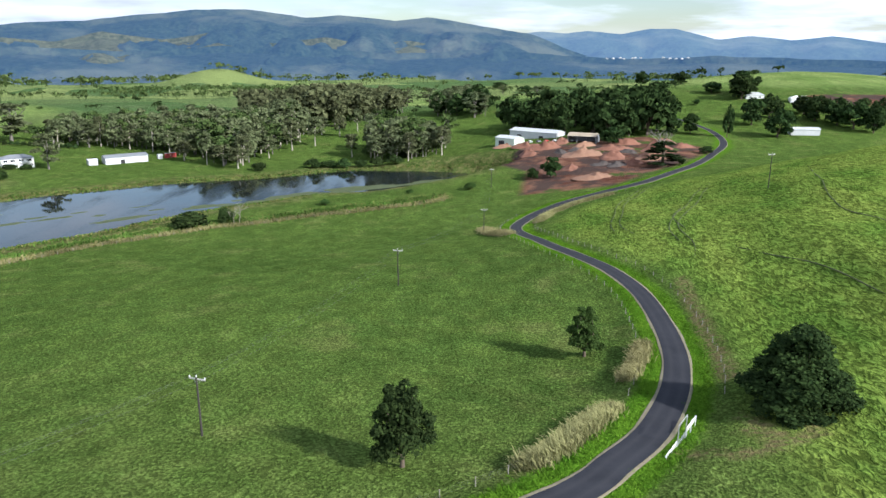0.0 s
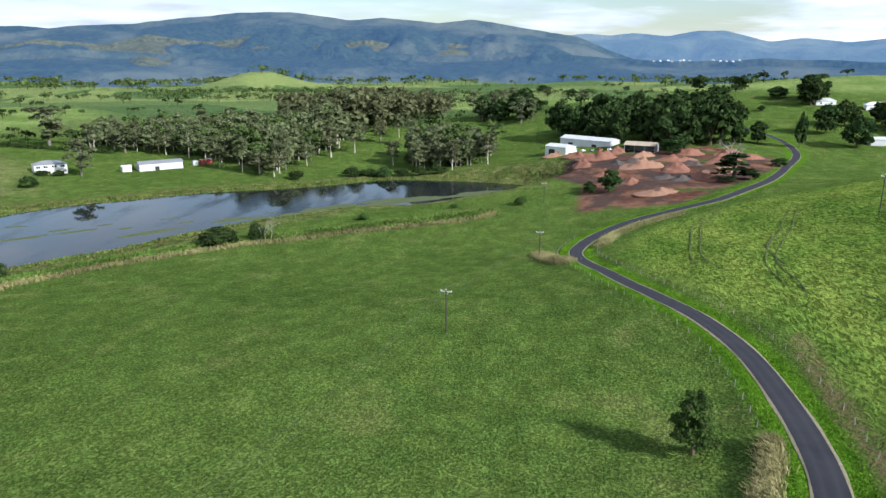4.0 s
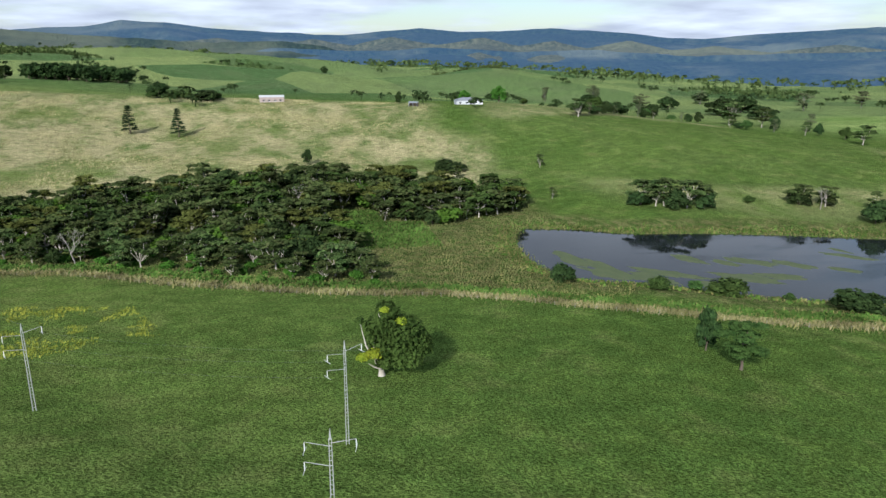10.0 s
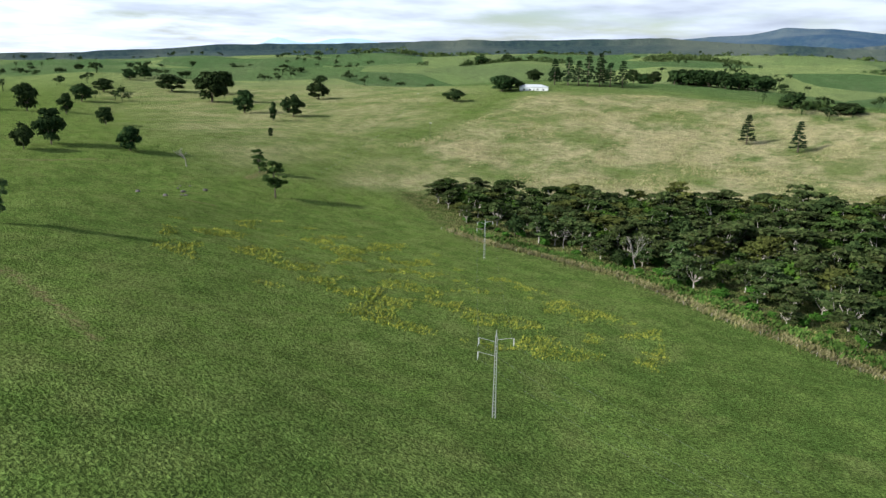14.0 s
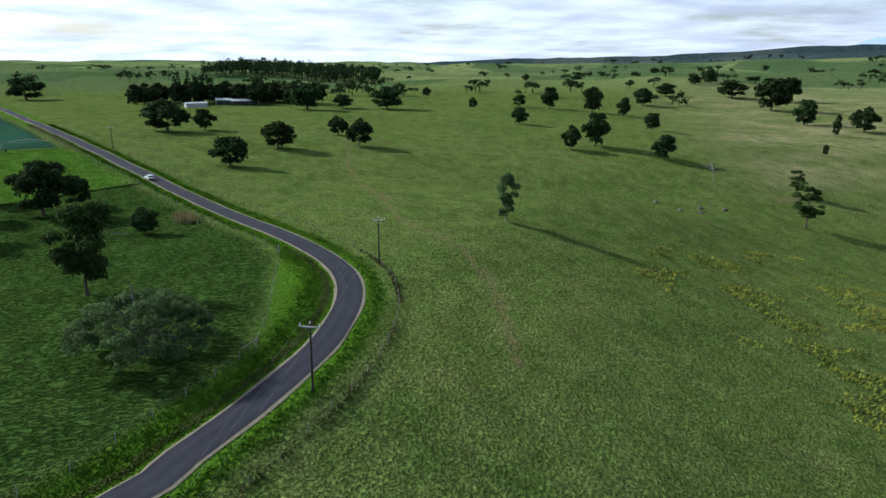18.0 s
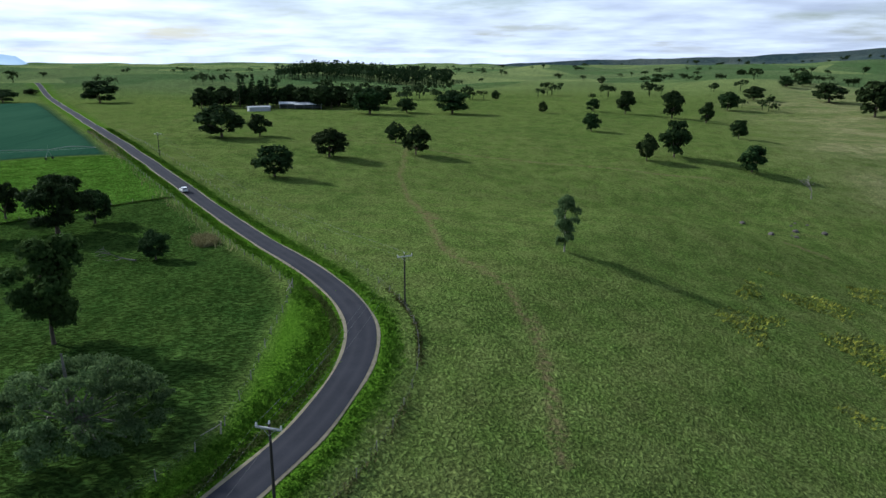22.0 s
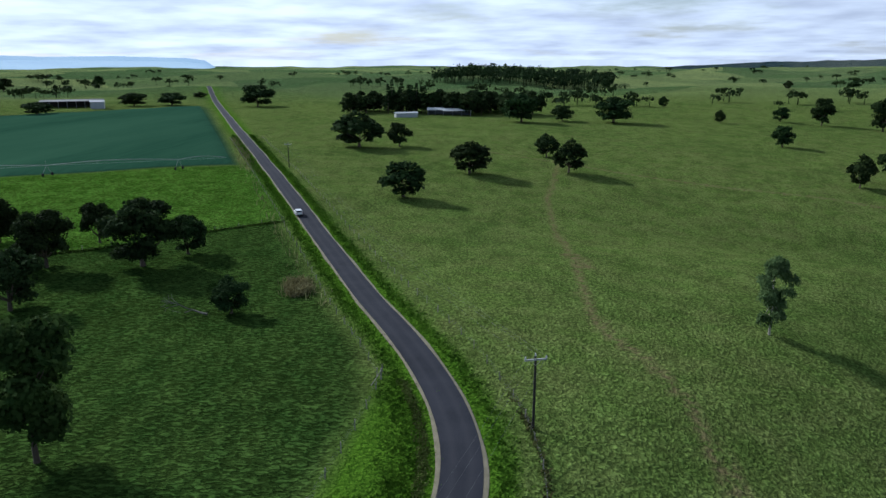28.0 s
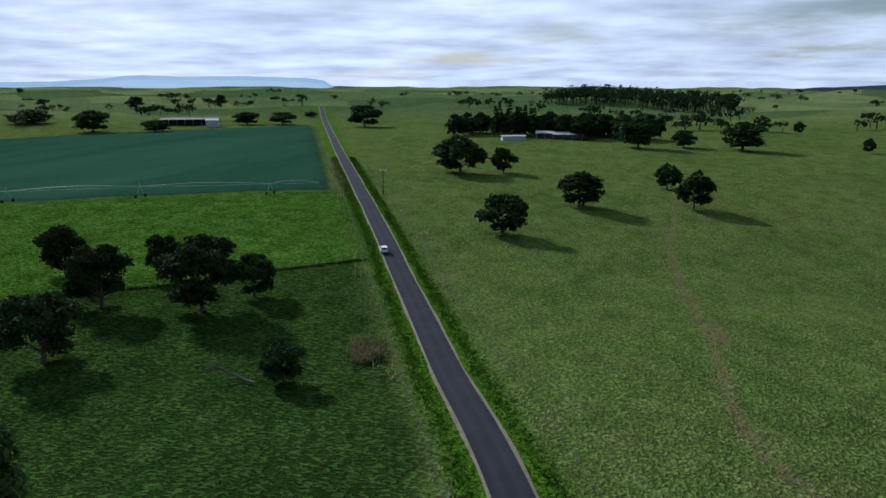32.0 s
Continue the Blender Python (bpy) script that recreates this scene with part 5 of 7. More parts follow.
GUM_WOOD = [(-345, 612), (-237, 588), (-190, 540), (-165, 516), (-140, 530), (-136, 600), (-128, 700), (-200, 720), (-370, 700)]
GUM_CLUMP = [(-62, 540), (-30, 530), (2, 540), (8, 600), (-30, 640), (-60, 600)]
GUM_DEEP = [(-370, 700), (-200, 720), (-128, 700), (-60, 800), (-40, 900), (-120, 1020), (-320, 1040), (-520, 980), (-470, 780)]
gums = np.vstack([fill(GUM_WOOD, 9.2, 6, (), 0.95), fill(GUM_CLUMP, 9.2, 6, (), 0.95)])
deep_gums = fill(GUM_DEEP, 15.5, 9, (), 1.1)
deep_gums = deep_gums[np.degrees(np.arctan2(-deep_gums[:, 0], deep_gums[:, 1])) < 15.5]
FARM_GROVE = [(38, -470), (-16, -478), (-95, -452), (-112, -480), (-60, -530), (40, -520)]
grove = fill(FARM_GROVE, 14, 8)
plant("tree", BROAD, -92, -424, 18, 25, "huge dark fig tree beside the dairy yard")
for x, y in fill([(-772, -14), (-776, 62), (-802, 66), (-800, -12)], 15, 4):
    plant("shrub", BUSH, x, y, 9, 15, "broad leafy scrub on the hill's crest", "crest scrub", category="shrub")
for x, y in ((-72, 508), (-84, 512), (-60, 512), (-48, 514), (-36, 516), (-95, 508), (-130, 495)):
    plant("shrub", BUSH_DARK, x, y, chance.uniform(6, 9), chance.uniform(12, 16), "dense shrub at the water's edge", "waterside shrubs", category="shrub")
plant("shrub", BUSH_DARK, -298, 480, 4.5, 12, "clipped dark shrub in front of the house", category="shrub")
plant("shrub", BUSH_DARK, -289, 484, 4.5, 10, "clipped dark shrub in front of the house", category="shrub")
plant("shrub", BUSH_DARK, -258, 519, 6, 8, "dark shrub at the end of the long shed", category="shrub")
HEDGE = (-425, 598), (-305, 585)
for i in range(22):
    plant("shrub", BUSH_DARK, HEDGE[0][0] + (HEDGE[1][0] - HEDGE[0][0]) * i / 21, HEDGE[0][1] + (HEDGE[1][1] - HEDGE[0][1]) * i / 21, chance.uniform(4.2, 5.6), chance.uniform(5, 6.4), "round clipped shrub in a garden hedge row", "hedge row shrubs", category="shrub")


def thicket(name, points, kinds, height, spread_w, label, base_w=10.0, seed=1, tall=None):
    """Trees too many to tell apart, joined into one object: stems and foliage."""
    rng = np.random.default_rng(seed)
    got = {}
    verts, faces, mats, n, slots = [], [], [], 0, []
    for x, y in points:
        h = rng.uniform(*height) * (tall(x, y) if tall else 1)
        w = h * rng.uniform(*spread_w)
        a = rng.uniform(0, 2 * math.pi)
        z = high(x, y)
        for me in kinds[rng.integers(len(kinds))]:
            if me.name not in got:
                v = np.empty(len(me.vertices) * 3, np.float32)
                me.vertices.foreach_get("co", v)
                f = np.empty(len(me.loops), np.int32)
                me.loops.foreach_get("vertex_index", f)
                if me.materials[0] not in slots:
                    slots.append(me.materials[0])
                got[me.name] = v.reshape(-1, 3), f.reshape(-1, 4), slots.index(me.materials[0])
            v, f, k = got[me.name]
            v = v * (w / base_w, w / base_w, h / 10)
            verts.append(np.column_stack([x + v[:, 0] * math.cos(a) - v[:, 1] * math.sin(a), y + v[:, 0] * math.sin(a) + v[:, 1] * math.cos(a), z + v[:, 2]]))
            faces.append(f + n)
            mats.append(np.full(len(f), k, np.int32))
            n += len(v)
    me = mesh_of(name, np.vstack(verts), np.vstack(faces), slots[0])
    for extra in slots[1:]:
        me.materials.append(extra)
    me.polygons.foreach_set("material_index", np.concatenate(mats))
    tagged(new(name, me), label, "trees", kind="stuff")


def wood_rise(x, y):
    """The woodland stands tallest on its eastern knoll and thins to scrubby growth in the west."""
    turn = math.degrees(math.atan2(-x, y))
    return float(np.interp(turn, [2, 6, 9, 14, 19, 25, 31], [0.9, 1.15, 1.25, 1.08, 0.98, 0.86, 0.7]))



def fig_tree():
    """The leaning paddock tree with a pale bent stem, one bare limb and lime-coloured new growth."""
    rng = np.random.default_rng(77)
    lumps = [(2.6, 0.5, 6.4, 5.2, 5.0), (5.0, 1.5, 6.6, 3.8, 4.2), (0.0, 0, 9.4, 2.8, 2.8), (4.0, -1.5, 3.8, 3.6, 2.8), (1.0, 0.6, 11.8, 2.0, 1.8), (6.8, 0, 5.0, 3.0, 3.2), (-3.9, -0.4, 11.2, 0.9, 0.7), (1.2, 1.6, 12.8, 1.8, 1.0), (2.4, 0.8, 12.2, 1.5, 0.9), (0.2, -1.6, 3.2, 1.6, 1.6)]
    new_growth = [(-1.7, -2.2, 5.4, 1.6, 1.0), (-3.7, -1.6, 4.6, 1.2, 0.8), (3.6, -0.4, 10.4, 1.1, 0.6), (0.6, -0.4, 12.8, 0.8, 0.5)]
    fork = np.array([-0.2, -0.6, 1.8])
    wood = [tube([(0, 0, -0.5), (-0.05, -0.2, 0.7), fork], [0.85, 0.55, 0.42], 9)]
    wood += limb_lines(rng, fork, [(-3.7, -1.6, 4.5), (-1.9, -2.2, 5.2), (-2.8, -1.9, 3.6), (-0.9, -1.6, 4.6), (-3.8, -0.4, 10.8), (-0.6, -0.8, 12.4), (1.5, 0.5, 6), (3, 1.5, 6.6), (-0.5, 0, 9)], 0.28)
    tree = thing("tree", "leaning dark-green fig tree with a pale twisted trunk", "tree")
    tree.matrix_basis = pose(-150, 104.5, high(-150, 104.5), 0, 0, 90) @ Matrix.Scale(1.12, 4)
    part("trunk", mesh_of("trunk", *join(wood), PALE_BARK, True), None, tree, "pale twisted trunk")
    part("crown", mesh_of("crown", *leaf_cards(rng, lumps, 11000, 0.36), LEAF_FIG), None, tree)
    for lump in new_growth:
        part("new_growth", mesh_of("new_growth", *leaf_cards(rng, [lump], 420, 0.3), LEAF_LIME), None, tree, "lime-green new leaves")


def weeping_tree():
    """The half-bare, sprawling tree beside the road: grey limbs and thin hanging foliage."""
    rng = np.random.default_rng(78)
    lumps, tips = [], []
    for i in range(240):
        a, q = rng.uniform(0, 2 * math.pi), math.sqrt(rng.uniform(0.02, 1)) * 9.2
        z = 8.2 * math.sqrt(max(0.03, 1 - (q / 9.9) ** 2)) * rng.uniform(0.35, 1.0) ** 0.6
        lumps.append((math.cos(a) * q, math.sin(a) * q, z, rng.uniform(0.5, 1.2), rng.uniform(0.35, 0.9)))
        tips.append(lumps[-1][:3])
    fork = np.array([0.1, 0, 1.8])
    wood = [tube([(0, 0, -0.4), (0, 0.05, 0.8), fork], [0.5, 0.42, 0.36], 8), tube([fork, (0.3, 0.2, 5), (0.5, 0.1, 9.6)], [0.3, 0.22, 0.1], 7)]
    wood += limb_lines(rng, fork, tips[:46], 0.11, 0.16)
    tree = thing("tree", "sprawling half-bare tree with grey limbs and drooping foliage", "tree")
    tree.matrix_basis = pose(-50.5, -6, high(-50.5, -6))
    part("trunk", mesh_of("trunk", *join(wood), GREY_BARK, True), None, tree, "bare grey limbs")
    part("crown", mesh_of("crown", *leaf_cards(rng, lumps, 26000, 0.17, 0.35, 0.9), LEAF_DULL), None, tree)


fig_tree()
weeping_tree()
thicket("riverside_thicket", back, LAYER_THIN + LAYER_THIN + BROAD_FAR[:1] + BUSH_FERN[:1], (6.0, 13.5), (1.1, 1.6), "dense flat-tiered riverside thicket", seed=21)
front = fill(WOOD_FRONT, 7.5, 15)
thicket("riverside_scrub", front[::2], BUSH_FERN, (2.2, 5.0), (1.1, 1.8), "lush green scrub beneath the riverside trees", seed=27)
thicket("gum_woodland", gums, GUM_MID + GUM_MID + GUM_MID[:1] + BUSH_FAR, (10, 29), (0.6, 1.0), "tall grey-green gum woodland beyond the lagoon", 7.0, 22, wood_rise)
thicket("gum_forest", deep_gums, GUM_FAR, (18, 32), (0.7, 1.0), "deep grey-green gum forest behind the farmhouse", 7.0, 25, wood_rise)
yard = fill([(52, 598), (70, 612), (100, 592), (112, 552), (124, 500), (156, 516), (176, 578), (130, 625), (70, 650)], 15, 28, (), 0.8)
thicket("yard_grove", yard, BROAD_FAR + BROAD[:1], (20, 33), (0.8, 1.05), "tall dark grove behind the workshops", seed=28)
thicket("valley_grove", fill([(-12, 770), (28, 712), (48, 720), (30, 800), (0, 860)], 17, 29, (), 0.8), GUM + BROAD_FAR, (20, 30), (0.7, 1.0), "mixed dark grove on the valley floor", 8.0, 29)
thicket("dairy_grove", grove, BROAD_FAR, (12, 17), (1.0, 1.3), "dark grove behind the dairy sheds", seed=23)
thicket("hilltop_grove", fill([(-905, -145), (-925, -50), (-1000, -55), (-1010, -160)], 15, 9), BROAD_FAR, (15, 20), (1.1, 1.3), "dense dark hilltop grove", seed=24)


def dead_tree(x, y, h, seed, label, turn=0.0, lean=0.0):
    tree = new("dead_tree", mesh_of("dead_tree", *bare_tree(seed, h, 0.55), DEAD_WOOD, True))
    tree.matrix_basis = pose(x, y, high(x, y), lean, 0, turn)
    tagged(tree, label, "dead tree")


dead_tree(-303, 16, 17, 81, "bleached bare tree at the thicket's edge", 20, 14)
dead_tree(122, 393, 26, 82, "tall bare grey tree above the roadside conifer")
dead_tree(-97, 327, 11, 83, "bare grey stems among bank shrubs")
dead_tree(-99, 324, 10, 84, "bare grey stems among bank shrubs", 90)
dead_tree(-306, 362, 13, 85, "bare pale tree above the lagoon's far bank")
dead_tree(-342, 282, 12, 86, "bare pale tree above the lagoon's far bank")
dead_tree(-262, -192, 11, 87, "grey leafless tree on the eroded slope")
for x, y in ((-330, 60), (-350, 20), (-372, 105), (-340, 90), (-365, 150), (-318, -20)):
    dead_tree(x, y, chance.uniform(10, 13), chance.randrange(90, 99), "bare pale tree inside the riverside thicket", chance.uniform(0, 360))
plant("conifer", PINE, 123, 392, 15, 22, "broad dark conifer at the roadside", base_w=4.0)

# the fallen limb under the small tree in the shaded paddock
log = new("fallen_branch", mesh_of("fallen_branch", *bare_tree(99, 9, 0.5, 3), GREY_BARK, True))
log.matrix_basis = pose(-35.5, -79, high(-35.5, -79) + 0.35, 84, 0, 70)
tagged(log, "grey fallen branch lying in pasture", "fallen branch")


# ---- long grass, reeds and far woods ----
def blades(points, rng, height, width, lean, material, name, label, category, per=1):
    """Bent blades of grass standing at the given places, as one object."""
    p = np.repeat(points, per, 0)
    n = len(p)
    p = p + rng.normal(size=(n, 2)) * (0.25 if per > 1 else 0.0)
    z = terrain(p[:, 0], p[:, 1]) - 0.05
    base = np.column_stack([p, z])
    a = rng.uniform(0, 2 * math.pi, n)
    side = np.column_stack([np.cos(a), np.sin(a), 0 * a])
    h = height * rng.uniform(0.55, 1.25, n)[:, None]
    w = width * rng.uniform(0.6, 1.4, n)[:, None]
    tip = rng.normal(size=(n, 3)) * 0.35 + np.array((*lean, 0.0))
    tip[:, 2] = 1.0
    tip /= np.linalg.norm(tip, axis=1)[:, None]
    mid = base + tip * h * 0.6 + np.array([0, 0, 1.0]) * h * 0.08
    top = base + tip * h + np.column_stack([tip[:, :2] * h * 0.35, -0.1 * h])
    v = np.stack([base - side * w * 0.5, base + side * w * 0.5, mid + side * w * 0.55, top, mid - side * w * 0.55], 1).reshape(-1, 3)
    i = np.arange(n) * 5

    me = bpy.data.meshes.new(name)
    quads, tris = np.stack([i, i + 1, i + 2, i + 4], -1), np.stack([i + 4, i + 2, i + 3], -1)
    me.vertices.add(len(v)); me.vertices.foreach_set("co", v.astype(np.float32).ravel())
    loops = np.concatenate([quads.ravel(), tris.ravel()]).astype(np.int32)
    me.loops.add(len(loops)); me.loops.foreach_set("vertex_index", loops)
    me.polygons.add(2 * n)
    me.polygons.foreach_set("loop_start", np.concatenate([np.arange(n) * 4, 4 * n + np.arange(n) * 3]).astype(np.int32))
    me.update(calc_edges=True)
    tagged(new(name, finish(me, material)), label, category, kind="stuff")


def mat(points, rng, spread_r, per, length, width, lean, material, name, label):
    """Matted grass: tufts of a few short blades each, combed one way, as one object."""
    n = len(points) * per
    p = np.repeat(points, per, 0) + rng.normal(size=(n, 2)) * spread_r
    base = np.column_stack([p, terrain(p[:, 0], p[:, 1]) - 0.04])
    size = np.repeat(rng.uniform(0.7, 1.3, len(points)), per)[:, None]
    tip = rng.normal(size=(n, 3)) * 0.4 + np.array((*lean, 0.0))
    tip[:, 2] = np.abs(rng.normal(size=n)) * 0.35 + 0.55
    tip /= np.linalg.norm(tip, axis=1)[:, None]
    side = np.cross(tip, rng.normal(size=(n, 3)) * 0.5 + np.array([0, 0, 1.0]))
    side /= np.linalg.norm(side, axis=1)[:, None]
    w = width * rng.uniform(0.6, 1.4, n)[:, None]
    v = np.stack([base - side * w / 2, base + side * w / 2, base + tip * length * size * rng.uniform(0.6, 1.3, n)[:, None]], 1).reshape(-1, 3)
    tagged(new(name, mesh_of(name, v, np.arange(3 * n).reshape(-1, 3), material)), label, "grass", kind="stuff")


def along(line, width, per_metre, seed, clump=0.0):
    """Random places in a band along a line, thicker and thinner by turns."""
    rng = np.random.default_rng(seed)
    line = np.array(line, float)
    seg = np.linalg.norm(np.diff(line, axis=0), axis=1)
    at = rng.uniform(0, seg.sum(), int(seg.sum() * per_metre))
    if clump:
        at = at[(np.sin(at / 7.0) + np.sin(at / 3.1 + 1) + rng.normal(size=len(at)) * 0.6) > clump - 1.0]
    cum = np.concatenate([[0], np.cumsum(seg)])
    p = np.column_stack([np.interp(at, cum, line[:, 0]), np.interp(at, cum, line[:, 1])])
    return p + rng.normal(size=p.shape) * width / 2


BANK_LINE = [(-305, -70), (-297, -25), (-293, 12), (-277, 40), (-258, 72), (-234, 112), (-225, 138), (-212, 156), (-193, 184), (-180, 214), (-166, 258), (-142, 289), (-103, 320), (-54, 344), (2, 360)]
rng = np.random.default_rng(3)
blades(along(BANK_LINE, 3.4, 22, 1), rng, 1.5, 0.24, (-0.3, 0.2), REED, "reeds", "dry straw-coloured reeds along the bank fence", "reeds")
blades(along(np.array(BANK_LINE) + (-4, 3), 8.0, 44, 6), rng, 1.3, 0.3, (-0.3, 0.2), REED_BROWN, "reeds", "brown reeds and rushes along the bank fence", "reeds")
blades(along(np.array(BANK_LINE) + (-6, 4), 5.0, 22, 2), rng, 1.8, 0.6, (-0.2, 0.2), FERN, "green_weeds", "lush green weeds between reeds and water", "weeds")
edge = LAGOON_EDGE + 5.0 * (LAGOON_EDGE - LAGOON_EDGE.mean(0)) / np.linalg.norm(LAGOON_EDGE - LAGOON_EDGE.mean(0), axis=1)[:, None]
blades(along(edge, 5.0, 7, 4), rng, 0.9, 0.4, (-0.2, 0.1), REED_BROWN, "reeds", "mixed dry reeds round the lagoon's edge", "reeds")
blades(along(edge, 7.0, 5, 14), rng, 1.1, 0.7, (-0.2, 0.1), FERN, "green_weeds", "green sedge round the lagoon's edge", "weeds")
blades(fill(WOOD_FLOOR, 1.4, 12), rng, 1.0, 0.32, (-0.2, 0.1), FERN_DULL, "green_weeds", "green undergrowth on the marshy flat", "weeds")
blades(np.vstack([fill([(cx - r, cy - r), (cx + r, cy - r), (cx + r, cy + r), (cx - r, cy + r)], 0.8, 19) for cx, cy, r in OPENINGS]), rng, 1.2, 0.5, (-0.2, 0.1), FERN, "green_weeds", "bright ferny clearing inside the thicket", "weeds")
blades(fill([(-240, 140), (-205, 190), (-225, 215), (-262, 188), (-330, 205), (-300, 130)], 1.9, 13), rng, 0.8, 0.38, (-0.2, 0.1), REED_BROWN, "reeds", "brown dry reeds on the marsh", "reeds")
for line, width, n in (([(10, 74), (15, 79), (20, 87), (25, 94)], 2.2, 120), ([(31, 108), (35, 116), (38, 124)], 1.8, 90), ([(17, 282), (19, 268), (25, 256)], 3.0, 90),
                       ([(40, 285), (46, 300), (60, 314), (78, 322)], 3.0, 90), ([(-45, -98), (-47, -92)], 2.5, 120), ([(8, -218), (24, -254), (52, -315)], 3.5, 1.6), ([(-54, -85), (-22, -150), (6, -212)], 2.5, 0.5)):
    blades(along(line, width * 0.85, n * 2.6, 5), rng, 1.7, 0.11, (-0.3, 0.15), REED, "long_grass", "pale dry seeding grass on the road verge", "grass")


rng = np.random.default_rng(31)
YELLOW_WEEDS = [(-262, -60), (-235, 45), (-195, 60), (-165, 0), (-150, -60), (-185, -100), (-240, -105)]
weeds = fill(YELLOW_WEEDS, 1.05, 38, (), 0.8)
weeds = weeds[np.array([noise.fractal((x / 16, y / 11, 5.2), 0.9, 2.0, 4) > 0.12 for x, y in weeds])]
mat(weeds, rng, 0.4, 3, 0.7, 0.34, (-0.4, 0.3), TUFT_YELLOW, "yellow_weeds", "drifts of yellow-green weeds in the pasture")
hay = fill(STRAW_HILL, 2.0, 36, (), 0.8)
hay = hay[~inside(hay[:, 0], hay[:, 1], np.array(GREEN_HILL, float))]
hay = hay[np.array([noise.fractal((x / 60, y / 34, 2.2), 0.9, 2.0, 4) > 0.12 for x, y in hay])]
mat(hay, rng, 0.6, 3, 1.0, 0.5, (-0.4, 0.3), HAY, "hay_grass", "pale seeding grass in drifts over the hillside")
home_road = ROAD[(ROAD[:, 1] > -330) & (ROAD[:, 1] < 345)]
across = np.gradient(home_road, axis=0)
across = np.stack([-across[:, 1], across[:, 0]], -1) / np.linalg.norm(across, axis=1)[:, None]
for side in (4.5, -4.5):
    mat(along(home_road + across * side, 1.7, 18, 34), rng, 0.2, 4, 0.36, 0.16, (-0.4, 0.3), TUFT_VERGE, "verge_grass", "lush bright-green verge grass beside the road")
bend = home_road[(home_road[:, 1] > -60) & (home_road[:, 1] < 45)] + across[(home_road[:, 1] > -60) & (home_road[:, 1] < 45)] * 6.6
mat(along(bend, 2.2, 26, 37), rng, 0.2, 4, 0.36, 0.16, (-0.4, 0.3), TUFT_VERGE, "verge_grass", "lush bright-green grass inside the road's bend")
for side in (-8.4,):
    near_bend = (home_road + across * side)[(home_road[:, 1] > -62) & (home_road[:, 1] < 60)]
    blades(along(near_bend, 0.5, 12, 35, 0.7), rng, 0.6, 0.2, (-0.3, 0.2), FERN_DULL, "fence_weeds", "dark rank weeds grown along the fence line", "weeds")


def crowns(points, rng, height, width, material, name, label, cards=36):
    """Far trees as clusters of leaf clumps, joined into one object."""
    out = []
    for x, y in points:
        h, w = height * rng.uniform(0.65, 1.3), width * rng.uniform(0.6, 1.4)
        z = high(x, y)
        lumps = [(x + rng.normal() * w * 0.18, y + rng.normal() * w * 0.18, z + h * rng.uniform(0.45, 0.75), w * 0.36, h * 0.3) for _ in range(3)]
        out.append(leaf_cards(rng, lumps, cards, w * 0.13))
        out.append(tube([(x, y, z - 0.5), (x, y, z + h * 0.5)], [w * 0.03, w * 0.02], 4))
    tagged(new(name, mesh_of(name, *join(out), material)), label, "trees", kind="stuff")


far = []
rng = np.random.default_rng(17)
while len(far) < 1250:
    a, r = rng.uniform(0, 2 * math.pi), 620 + 1700 * rng.uniform() ** 1.2
    x, y = -60 + r * math.sin(a), 60 + r * math.cos(a)
    if y > 300 and abs(x) < 0.9 * y and rng.uniform() < 0.62:
        continue
    if noise.noise((x / 260, y / 260, 0.5)) > rng.uniform(-0.25, 0.5) and not (abs(x - 150) < 200 and -760 < y < -300) and math.hypot(x + 616, y - 1955) > 200:
        far.append((x, y))
        for _ in range(rng.integers(0, 4)):
            far.append((x + rng.normal() * 22, y + rng.normal() * 12))
crowns(far, rng, 11, 13, LEAF_DARK, "far_trees", "scattered dark trees over the distant farmland")
for ring in ([(-1500, -800), (-1350, -700), (-1450, -520), (-1650, -640)], [(-1600, -420), (-1480, -330), (-1650, -180), (-1780, -300)], [(-1750, -50), (-1600, 80), (-1700, 260), (-1880, 120)],
             [(-1700, 500), (-1560, 640), (-1700, 800), (-1850, 640)], [(-1250, 900), (-1050, 980), (-1100, 1100), (-1300, 1020)], [(-700, 1500), (-300, 1650), (-320, 1740), (-760, 1580)]):
    crowns(fill(ring, 17, 20, (), 0.9), rng, 15, 19, LEAF_WOOD, "far_woods", "dark forest patch on the distant hills", 22)
crowns(fill([(-225, -1030), (20, -1030), (45, -1120), (-60, -1180), (-250, -1150)], 10, 18, (), 0.8), rng, 20, 14, LEAF_PINE, "far_plantation", "dark plantation on the distant plain", 26)
crowns(fill([(-900, 1180), (-300, 1350), (200, 1500), (700, 1450), (700, 1540), (100, 1620), (-400, 1500), (-950, 1300)], 42, 19), rng, 14, 18, LEAF_WOOD, "far_woods", "belts of trees across the valley floor", 26)
rim = np.array([(-r * math.sin(radians(a)), r * math.cos(radians(a))) for a in np.arange(-42, 128, 0.55) for r in (1900, 2100, 2250, 2350, 2450)])
crowns((rim + rng.normal(size=rim.shape) * 75)[np.array([noise.noise((p[0] / 330, p[1] / 330, 7.5)) + 0.25 * (math.hypot(*p) - 2200) / 200 > 0.02 for p in rim])], rng, 20, 34, LEAF_WOOD, "far_woods", "forest edge at the foot of the ranges", 18)


# ---- poles and wires ----
def slope_to(a, b):
    return math.degrees(math.atan2(b[1] - a[1], b[0] - a[0]))


def finish_bm(bm, name, material):
    me = bpy.data.meshes.new(name)
    bm.to_mesh(me)
    bm.free()
    return finish(me, material)


